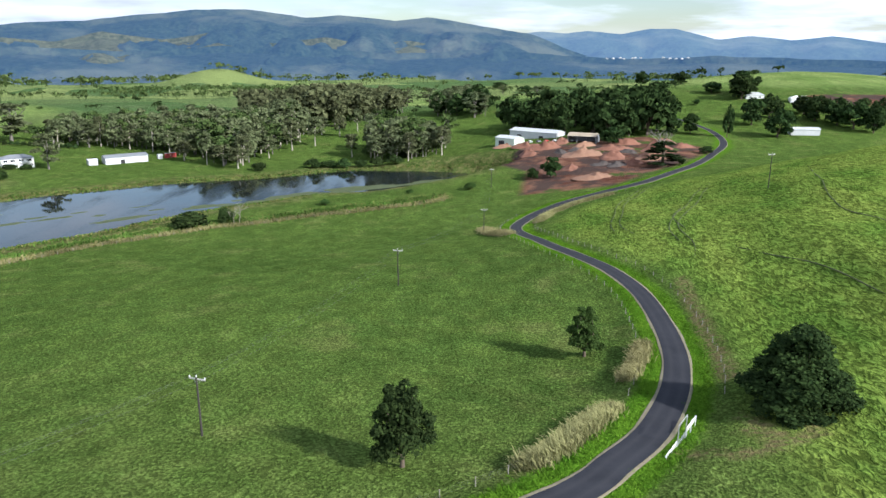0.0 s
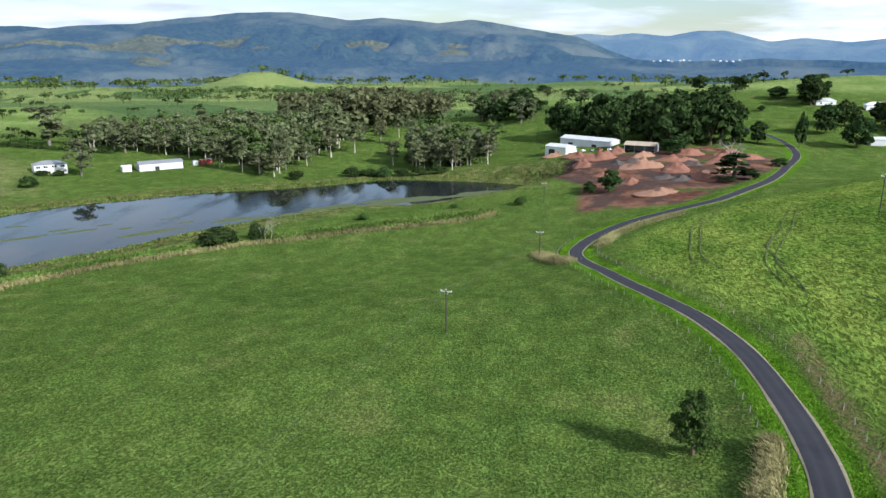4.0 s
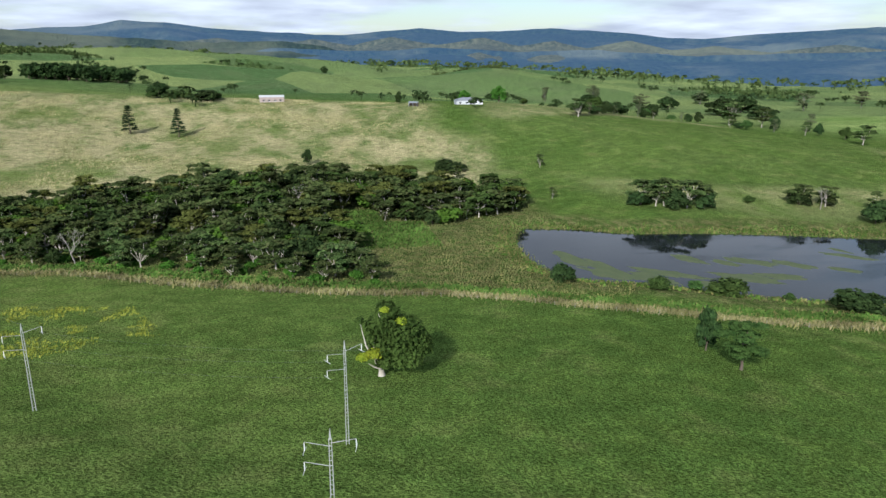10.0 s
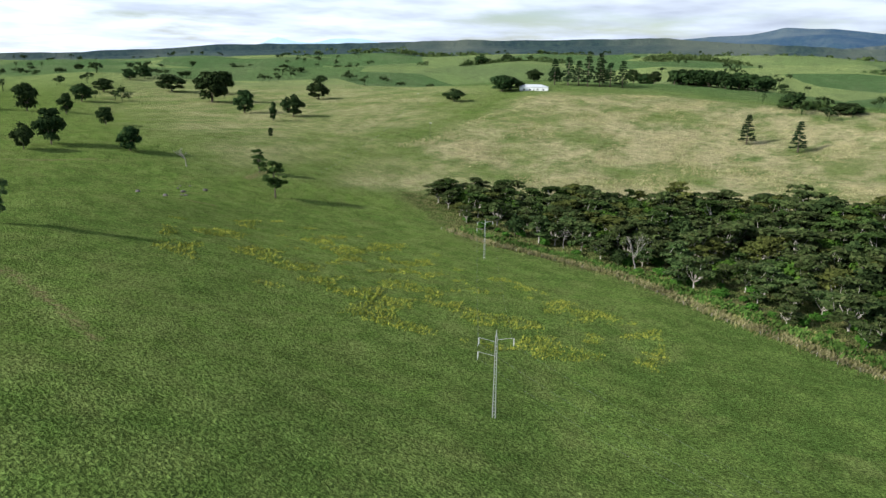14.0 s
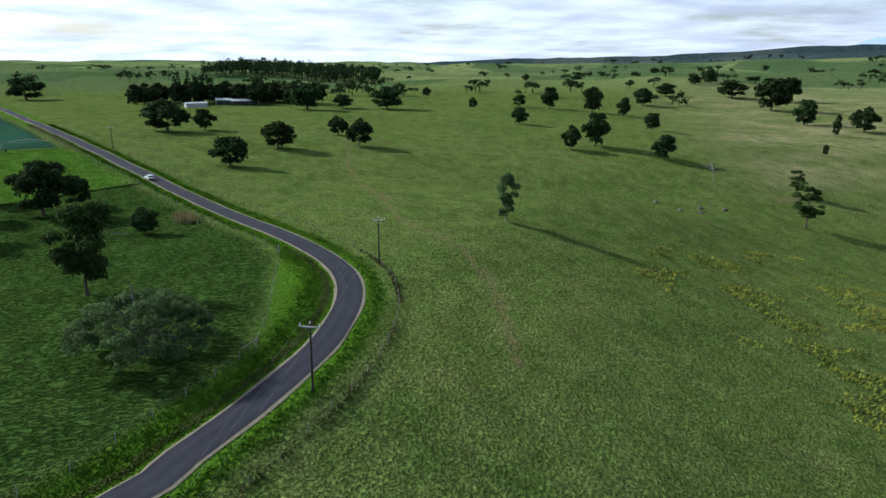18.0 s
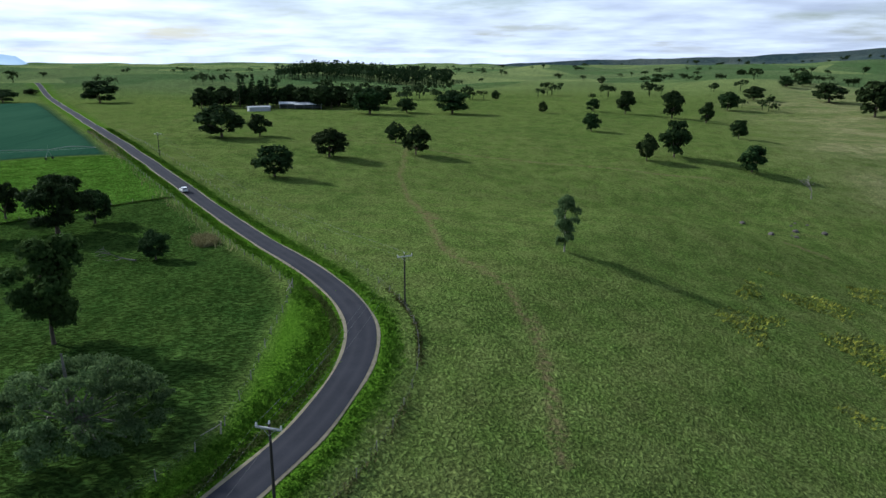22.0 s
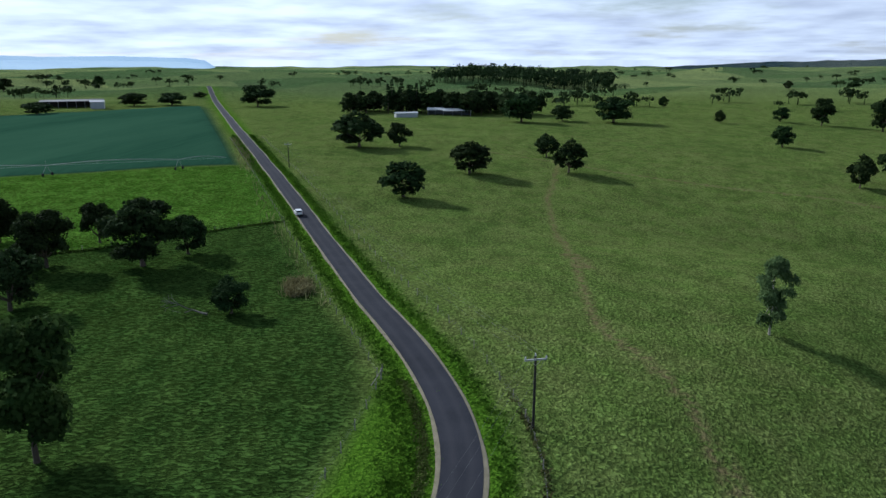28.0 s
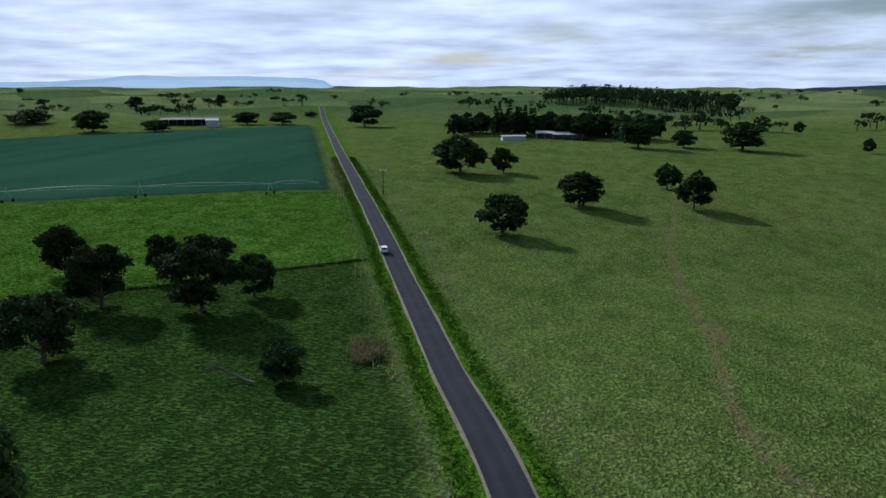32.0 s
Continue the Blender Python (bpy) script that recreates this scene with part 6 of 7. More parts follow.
INSULATOR_ME = finish_bm(rod((0, 0, 0.08), (0, 0, 0.22), 0.13, 0.07, 8, rod((0, 0, 0), (0, 0, 0.08), 0.05, 0.05, 8, rod((0, 0, 0.22), (0, 0, 0.36), 0.10, 0.04, 8))), "insulator", INSULATOR)


PALE_TIMBER = plain("silvered_timber", (0.40, 0.39, 0.37), (0.55, 0.54, 0.52), 0.8, grain=8.0, relief=0.006)


def timber_pole(x, y, h, turn, label, arm=2.6, arms=1):
    pole = thing("power_pole", label, "power pole", "roadside power poles")
    pole.matrix_basis = pose(x, y, high(x, y), 0, 0, turn)
    part("pole", rod((0, 0, -0.6), (0, 0, h), 0.17, 0.12, 10), POLE_WOOD, pole)
    for k in range(arms):
        z = h - 0.35 - 0.9 * k
        beam = part("crossarm", box((arm, 0.14, 0.18), (0, 0.16, z), 0.01), PALE_TIMBER, pole, "pale timber crossarm")
        for s in (-0.94, 0.94) if k else (-0.94, 0.94):
            o = part("insulator", INSULATOR_ME, None, pole)
            o.matrix_basis = pose(s * arm / 2, 0.16, z + 0.07)
        for s in (-1, 1):
            part("brace", rod((s * arm * 0.26, 0.17, z - 0.06), (0, 0.14, z - 0.75), 0.02, 0.02, 6), STEEL, pole)
    o = part("insulator", INSULATOR_ME, None, pole)
    o.matrix_basis = pose(0, 0, h)
    return [pole.matrix_basis @ Vector((s * arm * 0.47, 0.16, h - 0.05)) for s in (-1, 1)] + [pole.matrix_basis @ Vector((0, 0, h + 0.34))]


STRING_ME = finish_bm(rod((0, 0, 0), (0, 0, -1.0), 0.075, 0.065, 8, rod((0, 0, 0.12), (0, 0, 0), 0.03, 0.03, 6)), "insulator_string", INSULATOR)
RUNG_ME = finish_bm(box((0.34, 0.05, 0.05)), "rung", STEEL)


def lattice_pole(x, y, h, turn, label):
    pole = thing("lattice_pole", label, "power pole", "tall steel power poles")
    pole.matrix_basis = pose(x, y, high(x, y), 0, 0, turn)
    for s in (-1, 1):
        part("rail", rod((s * 0.24, 0, -0.5), (s * 0.14, 0, h - 1.2), 0.08, 0.055, 6), PALE_STEEL, pole)
    n = int((h - 2) / 0.62)
    for i in range(n):
        o = part("rung", RUNG_ME, None, pole)
        o.matrix_basis = pose(0, 0, 0.6 + i * 0.62, 0, 28 if i % 2 else -28)
    part("cap", rod((0, 0, h - 1.3), (0, 0, h), 0.16, 0.03, 6), PALE_STEEL, pole)
    ends = []
    for z, s, reach in ((h - 1.7, 1, 2.9), (h - 2.1, -1, 2.9), (h - 4.6, -1, 3.0)):
        part("arm", rod((0, 0, z - 0.1), (s * reach, 0, z + 0.45), 0.05, 0.035, 6), PALE_STEEL, pole)
        o = part("insulator_string", STRING_ME, None, pole)
        o.matrix_basis = pose(s * reach, 0, z + 0.33)
        part("damper", rod((s * reach, -1.0, z - 0.60), (s * reach, 1.0, z - 0.74), 0.035, 0.035, 5), INSULATOR, pole, "pale wire clamp")
        ends.append(pole.matrix_basis @ Vector((s * reach, 0, z - 0.7)))
    return ends


PALE_STEEL = plain("pale_weathered_steel", (0.27, 0.27, 0.26), (0.42, 0.42, 0.40), 0.6, 0.25, grain=3.0, relief=0.004)
WIRE = plain("dull_wire", (0.10, 0.10, 0.10), (0.16, 0.16, 0.16), 0.7, 0.3)


def strung(ends, label, sag=0.02, r=0.010):
    """Wires from pole to pole, each run a sagging line."""
    run = thing("power_line", label, "power line")
    for a_set, b_set in zip(ends, ends[1:]):
        for a, b in zip(a_set, b_set):
            a, b = np.array(a), np.array(b)
            u = np.linspace(0, 1, 13)[:, None]
            line = a + (b - a) * u - np.array([0, 0, 1.0]) * (4 * u * (1 - u)) * sag * np.linalg.norm(b - a)
            part("wire", mesh_of("wire", *tube(line, [r] * 13, 4), WIRE), None, run)


SPOTS = [(26, 374, 10), (16.5, 276, 9.6), (-12, 179, 10), (-33, 86, 8.8), (-72, 7, 9.0), (-88, -47, 8.8), (-3, -229, 9.0)]
ends = []
for i, (x, y, h) in enumerate(SPOTS):
    a, b = SPOTS[max(i - 1, 0)], SPOTS[min(i + 1, len(SPOTS) - 1)]
    ends.append(timber_pole(x, y, h, slope_to(a, b) + 90, "weathered timber power pole with a pale crossarm"))
strung(ends, "thin sagging wires along the road")
ends = [timber_pole(x, y, 12, 20, "tall timber power pole on the grassy hill") for x, y in ((113, 241), (168, 232))]
ends = [timber_pole(x, y, 12, 60, "distant timber pole on the straw slope") for x, y in ((-463, -187), (-569, -272), (-697, -402))]
TALL = [(-90, 87.5, 14.5), (-118, 93, 17.5), (-143, 43, 16.0), (-271, -32, 16)]
tall_ends = []
for i, (x, y, h) in enumerate(TALL):
    turn = (75, 110, 112, 118)[i]
    tall_ends.append(lattice_pole(x, y, h, turn, "tall pale lattice power pole with hanging insulators"))
strung(tall_ends[1:], "thin wires between the tall poles", 0.018)


# ---- fences and gate ----
POST_ME = finish_bm(rod((0, 0, -0.4), (0, 0, 1.25), 0.07, 0.06, 6), "post", POST_WOOD)


def wire_fence(line, gap, label, rails=3):
    line = np.array(line, float)
    seg = np.linalg.norm(np.diff(line, axis=0), axis=1)
    cum = np.concatenate([[0], np.cumsum(seg)])
    at = np.arange(0, cum[-1], gap)
    p = np.column_stack([np.interp(at, cum, line[:, 0]), np.interp(at, cum, line[:, 1])])
    z = terrain(p[:, 0], p[:, 1])
    fence = thing("wire_fence", label, "fence", "paddock fences")
    for (x, y), h in zip(p, z):
        o = part("post", POST_ME, None, fence)
        o.matrix_basis = pose(x, y, h, chance.uniform(-4, 4), chance.uniform(-4, 4))
    for k in range(rails):
        part("wire", mesh_of("wire", *tube(np.column_stack([p, z + 0.45 + 0.35 * k]), [0.006] * len(p), 3), WIRE), None, fence)


def beside(lo, hi, side):
    seg = (home_road[:, 1] > lo) & (home_road[:, 1] < hi)
    return (home_road + across * side)[seg][::3]


wire_fence(beside(-320, -60, 7.0), 5.2, "grey timber posts and wire beside the road")
wire_fence(BEND_FENCE, 5.2, "grey posts and pale wire bowed inside the bend")
wire_fence(beside(24, 60, 7.6), 5.2, "grey timber posts and wire beside the road")
wire_fence(beside(-320, 72, -8.4), 5.2, "grey timber posts and wire beside the road")
wire_fence(beside(94, 340, 7.4), 5.2, "grey timber posts and wire along the hill road")
wire_fence(beside(92, 300, -6.4), 5.2, "grey timber posts and wire along the hill road")
wire_fence(np.array(BANK_LINE) + (2.5, -2), 6.0, "post-and-wire fence buried in bank reeds")
wire_fence([(-330, -168), (-453, -221), (-548, -269)], 8.0, "straight wire fence climbing between two slopes", 2)
wire_fence(CROSS_FENCE, 6.0, "wire fence across the shaded pasture", 2)


def stock_gate():
    """Overhead pipe frame with white rail panels to either side."""
    a, b = np.array([26.5, 75.6]), np.array([36.2, 89.2])
    gate = thing("stock_gate", "white-railed stock gate with an overhead pipe frame", "gate")
    turn = slope_to(a, b)
    o = a + (b - a) * 0.5
    gate.matrix_basis = pose(o[0], o[1], high(*o), 0, 0, turn) @ Matrix.Scale(0.82, 4)
    for x in (-2.1, 2.1):
        part("portal_post", rod((x, 0, -0.5), (x, 0, 3.9), 0.09, 0.09, 8), PALE_STEEL, gate)
    part("portal_beam", rod((-2.2, 0, 3.9), (2.2, 0, 3.9), 0.09, 0.09, 8), PALE_STEEL, gate)
    for s in (-1, 1):
        for x in (2.5, 5.0, 7.6):
            part("panel_post", box((0.14, 0.14, 1.9), (s * x, 0, 0.35), 0.015), WHITE_PAINT, gate)
        for z in (0.45, 0.85, 1.2):
            part("panel_rail", box((5.3, 0.06, 0.16), (s * 5.05, 0.10, z), 0.01), WHITE_PAINT, gate)
    for z in (0.35, 0.6, 0.85, 1.1):
        part("gate_bar", rod((-2.0, -0.05, z), (2.0, -0.05, z), 0.025, 0.025, 6), STEEL, gate)


stock_gate()


def bent_post(x, y, turn):
    brace = thing("fence_strainer", "pale leaning fence strainer with a bent stay", "fence post")
    brace.matrix_basis = pose(x, y, high(x, y), 0, 0, turn)
    part("strainer_post", rod((0, 0, -0.4), (0.15, 0, 1.5), 0.1, 0.08, 8), POST_WOOD, brace)
    part("stay", rod((0.1, 0, 1.2), (-2.3, 0, 0.25), 0.06, 0.05, 6), POST_WOOD, brace)
    part("stay_foot", rod((-2.3, 0, 0.3), (-2.5, 0.05, -0.3), 0.06, 0.05, 6), POST_WOOD, brace)


bent_post(-65.0, -5.8, 200)
bent_post(-68.6, -57, 250)


# ---- buildings ----
SOIL_DARK_ROOF = plain("dark_rusted_roof", (0.10, 0.10, 0.11), (0.17, 0.165, 0.17), 0.7, 0.1, grain=1.0, relief=0.004)
def shed(name, x, y, turn, size, roof_rise, wall, roof, label, category="shed", doors=(), windows=(), open_front=False, hip=False, sink=0.4, ground=None):
    """A gabled or hipped building: four walls with thickness, roof sheets, doors and windows set into the front."""
    L, W, H = size
    b = thing(name, label, category)
    ends = [high(x + dx, y + dy) for dx in (-L / 3, L / 3) for dy in (-L / 3, L / 3)]
    b.matrix_basis = pose(x, y, min(ends + [high(x, y)]) if ground is None else ground, 0, 0, turn)
    t = 0.2
    rise = max(0.0, high(x, y) - min(ends + [high(x, y)]))
    if not open_front:
        part("front_wall", box((L, t, H + sink), (0, -W / 2, (H - sink) / 2)), wall, b)
    part("back_wall", box((L, t, H + sink), (0, W / 2, (H - sink) / 2)), wall, b)
    for s in (-1, 1):
        bm = bmesh.new()
        pts = [(-W / 2 + t / 2, -sink), (W / 2 - t / 2, -sink), (W / 2 - t / 2, H)] + ([] if hip else [(0, H + roof_rise)]) + [(-W / 2 + t / 2, H)]
        face = bm.faces.new([bm.verts.new((s * (L / 2 - t / 2) - t / 2, py, pz)) for py, pz in pts])
        made = bmesh.ops.extrude_face_region(bm, geom=[face])
        bmesh.ops.translate(bm, verts=[v for v in made["geom"] if isinstance(v, bmesh.types.BMVert)], vec=(t, 0, 0))
        bmesh.ops.recalc_face_normals(bm, faces=bm.faces)
        part("end_wall", bm, wall, b)
    over = 0.5
    ridge = L / 2 - W / 2 + 0.3 if hip else L / 2 + over
    for s in (-1, 1):
        bm = bmesh.new()
        e, z0, z1 = W / 2 + over, H - roof_rise * over / (W / 2), H + roof_rise
        q = [(-L / 2 - over, s * e, z0), (L / 2 + over, s * e, z0), (ridge, 0, z1), (-ridge, 0, z1)]
        lower = [bm.verts.new(p) for p in q]
        upper = [bm.verts.new((p[0], p[1], p[2] + 0.12)) for p in q]
        bm.faces.new(lower), bm.faces.new(upper)
        for i in range(4):
            bm.faces.new((lower[i], lower[(i + 1) % 4], upper[(i + 1) % 4], upper[i]))
        bmesh.ops.recalc_face_normals(bm, faces=bm.faces)
        part("roof_sheet", bm, roof, b)
        if hip:
            bm = bmesh.new()
            q = [(s * (L / 2 + over), -e, z0), (s * (L / 2 + over), e, z0), (s * ridge, 0, z1)]
            lower = [bm.verts.new(p) for p in q]
            upper = [bm.verts.new((p[0], p[1], p[2] + 0.12)) for p in q]
            bm.faces.new(lower), bm.faces.new(upper)
            for i in range(3):
                bm.faces.new((lower[i], lower[(i + 1) % 3], upper[(i + 1) % 3], upper[i]))
            bmesh.ops.recalc_face_normals(bm, faces=bm.faces)
            part("roof_end", bm, roof, b)
    if not hip:
        part("ridge_cap", box((L + 1.0, 0.5, 0.08), (0, 0, H + roof_rise + 0.12), 0.02), roof, b)
    for cx, w, h, z in doors:
        # no opening is cut: the doorway's shade is painted on a panel
        d = part("door", box((w, 0.12, h), (cx, -W / 2 - 0.1, z + h / 2), 0.02), INSIDE_SHADE, b, "solid panel painted dark like a doorway's shade")
        part("door_frame", box((w + 0.3, 0.08, 0.15), (cx, -W / 2 - 0.13, z + h + 0.075)), WHITE_PAINT, d)
    for cx, w, h, z in windows:
        win = part("window", box((w, 0.10, h), (cx, -W / 2 - 0.09, z + h / 2), 0.01), WINDOW_DARK, b, "dark glass window")
        part("frame", box((w + 0.2, 0.16, 0.1), (cx, -W / 2 - 0.1, z - 0.05)), WHITE_PAINT, win)
        part("mullion", box((0.08, 0.05, h), (cx, -W / 2 - 0.16, z + h / 2)), WHITE_PAINT, win)
    if open_front:
        n = max(2, int(L / 6))
        for i in range(n + 1):
            part("front_post", box((0.25, 0.25, H + sink), (-L / 2 + 0.2 + i * (L - 0.4) / n, -W / 2, (H - sink) / 2), 0.02), STEEL, b)
    return b


house = shed("house", -301, 494, 40, (20, 12, 6.6), 2.2, WHITE_PAINT, GREY_ROOF, "white two-storey farmhouse with a grey hipped roof", "house",
             doors=((-1, 1.2, 2.1, 0.1),), windows=((-7.5, 2.6, 1.5, 4.4), (-3, 3.0, 1.5, 4.4), (2, 3.0, 1.5, 4.4), (7, 3.0, 1.5, 4.4), (-6.5, 2.4, 1.5, 0.9), (4, 2.6, 1.5, 0.9), (8, 1.8, 1.5, 0.9)), hip=True)
part("balcony", box((19.5, 1.6, 0.2), (0, -6.9, 3.5), 0.02), WHITE_PAINT, house, "white verandah floor")
part("balcony_rail", box((19.5, 0.08, 0.9), (0, -7.65, 4.05), 0.01), WHITE_PAINT, house, "white verandah rail")
for i in range(6):
    part("verandah_post", box((0.18, 0.18, 6.4), (-9.6 + i * 3.84, -7.6, 3.2), 0.02), WHITE_PAINT, house)
shed("long_shed", -239, 527, 38, (30, 11, 5.2), 1.5, WHITE_SHEET, GREY_ROOF, "long white sheet-metal shed with a grey roof", "shed", doors=((-3, 3, 3.2, 0),))
shed("lean_to", -257, 513, 38, (6, 7, 3.6), 0.8, WHITE_SHEET, WHITE_SHEET, "small white outbuilding beside the long shed", "shed")
for i, (dx, dy, m, words) in enumerate(((0, 0, WHITE_SHEET, "white storage box behind the shed"), (4.5, 3.2, RED_PAINT, "faded red storage box behind the shed"), (8.2, 6.4, RED_PAINT, "faded red storage box behind the shed"))):
    crate = thing("storage_container", words, "container", "storage boxes")
    crate.matrix_basis = pose(-220 + dx, 545 + dy, high(-220 + dx, 545 + dy), 0, 0, 40)
    part("body", box((3.6, 3.0, 3.6), (0, 0, 1.75), 0.05), m, crate)
    part("door", box((1.4, 0.06, 2.6), (-0.8, -1.53, 1.5), 0.02), m, crate)
    part("door", box((1.4, 0.06, 2.6), (0.8, -1.53, 1.5), 0.02), m, crate)
    part("roof_edge", box((3.7, 3.1, 0.12), (0, 0, 3.55), 0.02), GREY_ROOF, crate)
shed("open_shed", -200, 590, 20, (20, 7, 3.4), 0.8, GREY_ROOF, WHITE_SHEET, "low open farm shed among gums", "shed", open_front=True)
shed("workshop", 50, 528, -40, (17, 13, 6.5), 1.4, PALE_GREEN, WHITE_SHEET, "pale green workshop at the red earth yard", "workshop", doors=((-3, 5, 4.6, 0),))
shed("long_workshop", 74, 556, -40, (42, 14, 6.8), 1.8, WHITE_SHEET, WHITE_SHEET, "long white workshop behind the earth yard", "workshop", doors=((-12, 4, 4, 0), (8, 4, 4, 0)))
shed("yard_shed", 100, 502, -25, (20, 12, 5.0), 1.8, GREY_ROOF, plain("tan_metal_roof", (0.34, 0.28, 0.2), (0.42, 0.35, 0.27), 0.6, 0.1, grain=1.0), "open dark machinery shed with a tan roof", "shed", open_front=True)
shed("white_shed", 266, 523, -8, (20, 10, 4.6), 1.2, WHITE_SHEET, WHITE_SHEET, "white farm shed below dark trees", "shed")
shed("cottage", 281, 648, -12, (15, 9, 4.0), 1.8, WHITE_PAINT, WHITE_SHEET, "pale cottage on the farmstead rise", "house", windows=((-4, 1.6, 1.3, 1.2), (4, 1.6, 1.3, 1.2)), hip=True)
shed("cottage", 311, 624, -12, (17, 9, 4.6), 2.0, WHITE_PAINT, WHITE_PAINT, "white cottage among farmstead trees", "house", windows=((-5, 1.8, 1.4, 1.2), (0, 1.8, 1.4, 1.2), (5, 1.8, 1.4, 1.2)), hip=True)
shed("stock_shelter", -15, -450, 203, (15, 5, 3.0), 0.6, WHITE_SHEET, WHITE_SHEET, "low white stock shelter facing the paddock", "shed")
shed("dairy_shed", -33, -471, 183, (11, 8, 3.6), 1.2, GREY_ROOF, WHITE_SHEET, "small dairy shed with a white roof", "shed", open_front=True)
shed("dairy_shed", -48, -470, 185, (19, 9, 3.6), 1.3, GREY_ROOF, WHITE_SHEET, "open dairy shed with a long white roof", "shed", open_front=True)
shed("hay_barn", 274, -533, 205, (46, 14, 5.5), 1.2, INSIDE_SHADE, SOIL_DARK_ROOF, "long dark hay barn at the field's far edge", "barn", open_front=True)
shed("white_barn", 246, -522, 205, (10, 8, 5.5), 1.0, WHITE_SHEET, WHITE_SHEET, "small white barn beside the hay barn", "barn")
shed("homestead", -743, -244, 118, (30, 14, 4.6), 2.4, WHITE_PAINT, WHITE_SHEET, "white homestead with verandahs on the crest", "house", windows=((-10, 2, 1.5, 1), (-4, 2, 1.5, 1), (4, 2, 1.5, 1), (10, 2, 1.5, 1)), doors=((0, 1.4, 2.2, 0),), hip=True)
shed("brick_barn", -748, 110, 92, (23, 10, 5.2), 1.4, plain("pale_brick", (0.26, 0.20, 0.18), (0.36, 0.30, 0.27), 0.85, grain=2.0), WHITE_SHEET, "pale brick barn with a white roof on the crest", "barn", windows=((-8, 2, 1.6, 1), (-3, 2, 1.6, 1), (3, 2, 1.6, 1), (8, 2, 1.6, 1)))
shed("farmhouse", -660, 286, 85, (25, 12, 3.8), 2.4, WHITE_SHEET, GREY_ROOF, "low white farmhouse with a grey hipped roof", "house", windows=((-9, 2, 1.5, 1), (-3, 2, 1.5, 1), (5, 2, 1.5, 1)), doors=((1, 1.4, 2.2, 0),), hip=True)
shed("garden_shed", -655, 232, 60, (8, 5, 3.4), 1.0, plain("brown_timber", (0.12, 0.08, 0.05), (0.2, 0.14, 0.09), 0.8, grain=3.0), GREY_ROOF, "small brown shelter beside the garden", "shed", open_front=True)


# ---- vehicles ----
def wheel_mesh():
    return finish_bm(rod((0, -0.11, 0), (0, 0.11, 0), 0.34, 0.34, 14), "tyre", RUBBER), finish_bm(rod((0, -0.12, 0), (0, 0.12, 0), 0.19, 0.19, 10), "rim", STEEL)


TYRE_ME, RIM_ME = wheel_mesh()


def car(x, y, turn, paint, label, z=None):
    """A small wagon: shaped body, glazed cabin, wheels, lamps, bumpers and mirrors."""
    c = thing("car", label, "car")
    c.matrix_basis = pose(x, y, high(x, y) if z is None else z, 0, 0, turn)
    bm = box((4.4, 1.78, 0.72), (0, 0, 0.68), 0.12)
    part("body", bm, paint, c)
    bm = bmesh.new()
    prof = [(-1.95, 1.02), (-1.75, 1.58), (-0.2, 1.66), (0.45, 1.58), (1.15, 1.02)]
    for s in (-1, 1):
        bm.faces.new([bm.verts.new((px, s * (0.84 if pz < 1.2 else 0.70), pz)) for px, pz in prof])
    va, vb = list(bm.faces)[0].verts[:], list(bm.faces)[1].verts[:]
    for i in range(5):
        bm.faces.new((va[i], va[(i + 1) % 5], vb[(i + 1) % 5], vb[i]))
    bmesh.ops.recalc_face_normals(bm, faces=bm.faces)
    part("cabin", bm, paint, c)
    for s in (-1, 1):
        part("side_window", box((2.3, 0.04, 0.34), (-0.5, s * 0.79, 1.34), 0.02), WINDOW_DARK, c, "dark side glass")
        part("mirror", box((0.16, 0.18, 0.13), (0.95, s * 0.96, 1.12), 0.03), paint, c)
        part("headlight", box((0.08, 0.36, 0.16), (2.19, s * 0.62, 0.82), 0.02), INSULATOR, c)
        part("tail_light", box((0.08, 0.16, 0.40), (-2.19, s * 0.74, 0.95), 0.02), RED_PAINT, c)
        for px in (-1.35, 1.4):
            w = part("wheel", TYRE_ME, None, c)
            w.matrix_basis = pose(px, s * 0.80, 0.34)
            part("rim", RIM_ME, None, w)
    part("windscreen", box((0.05, 1.3, 0.56), (0.86, 0, 1.30), 0.01), WINDOW_DARK, c, "dark windscreen").rotation_euler = (0, 0, 0)
    part("rear_window", box((0.05, 1.25, 0.40), (-1.93, 0, 1.32), 0.01), WINDOW_DARK, c, "dark rear glass")
    for s in (-1, 1):
        part("bumper", box((0.16, 1.7, 0.22), (s * 2.2, 0, 0.46), 0.05), RUBBER, c)
    return c


k = int(np.argmin(np.hypot(ROAD[:, 0] + 27, ROAD[:, 1] + 153)))
heading = slope_to(ROAD[k], ROAD[k + 1])
side = np.array([math.cos(radians(heading + 90)), math.sin(radians(heading + 90))])
spot = ROAD[k] + 1.9 * side * np.sign(side[0])
car(spot[0], spot[1], heading, CAR_WHITE, "small white car stopped at the road's edge", float(ROAD_Z[k]) + 0.10)
YARD_PAINT = [CAR_WHITE, WHITE_SHEET, GREY_ROOF, RED_PAINT, CAR_WHITE, STEEL, CAR_WHITE]
for i, m in enumerate(YARD_PAINT):
    car(60 + i * 5.4, 531 - i * 3.8, 50 + chance.uniform(-6, 6), m, "parked vehicle in a row at the earth yard")


# ---- earth yard, irrigation, weed mats ----
SOIL_RED = plain("red_soil", (0.12, 0.050, 0.033), (0.22, 0.105, 0.070), 0.95, grain=0.7, relief=0.25)
SOIL_PALE = plain("pale_orange_soil", (0.165, 0.085, 0.055), (0.26, 0.150, 0.100), 0.95, grain=0.7, relief=0.2)
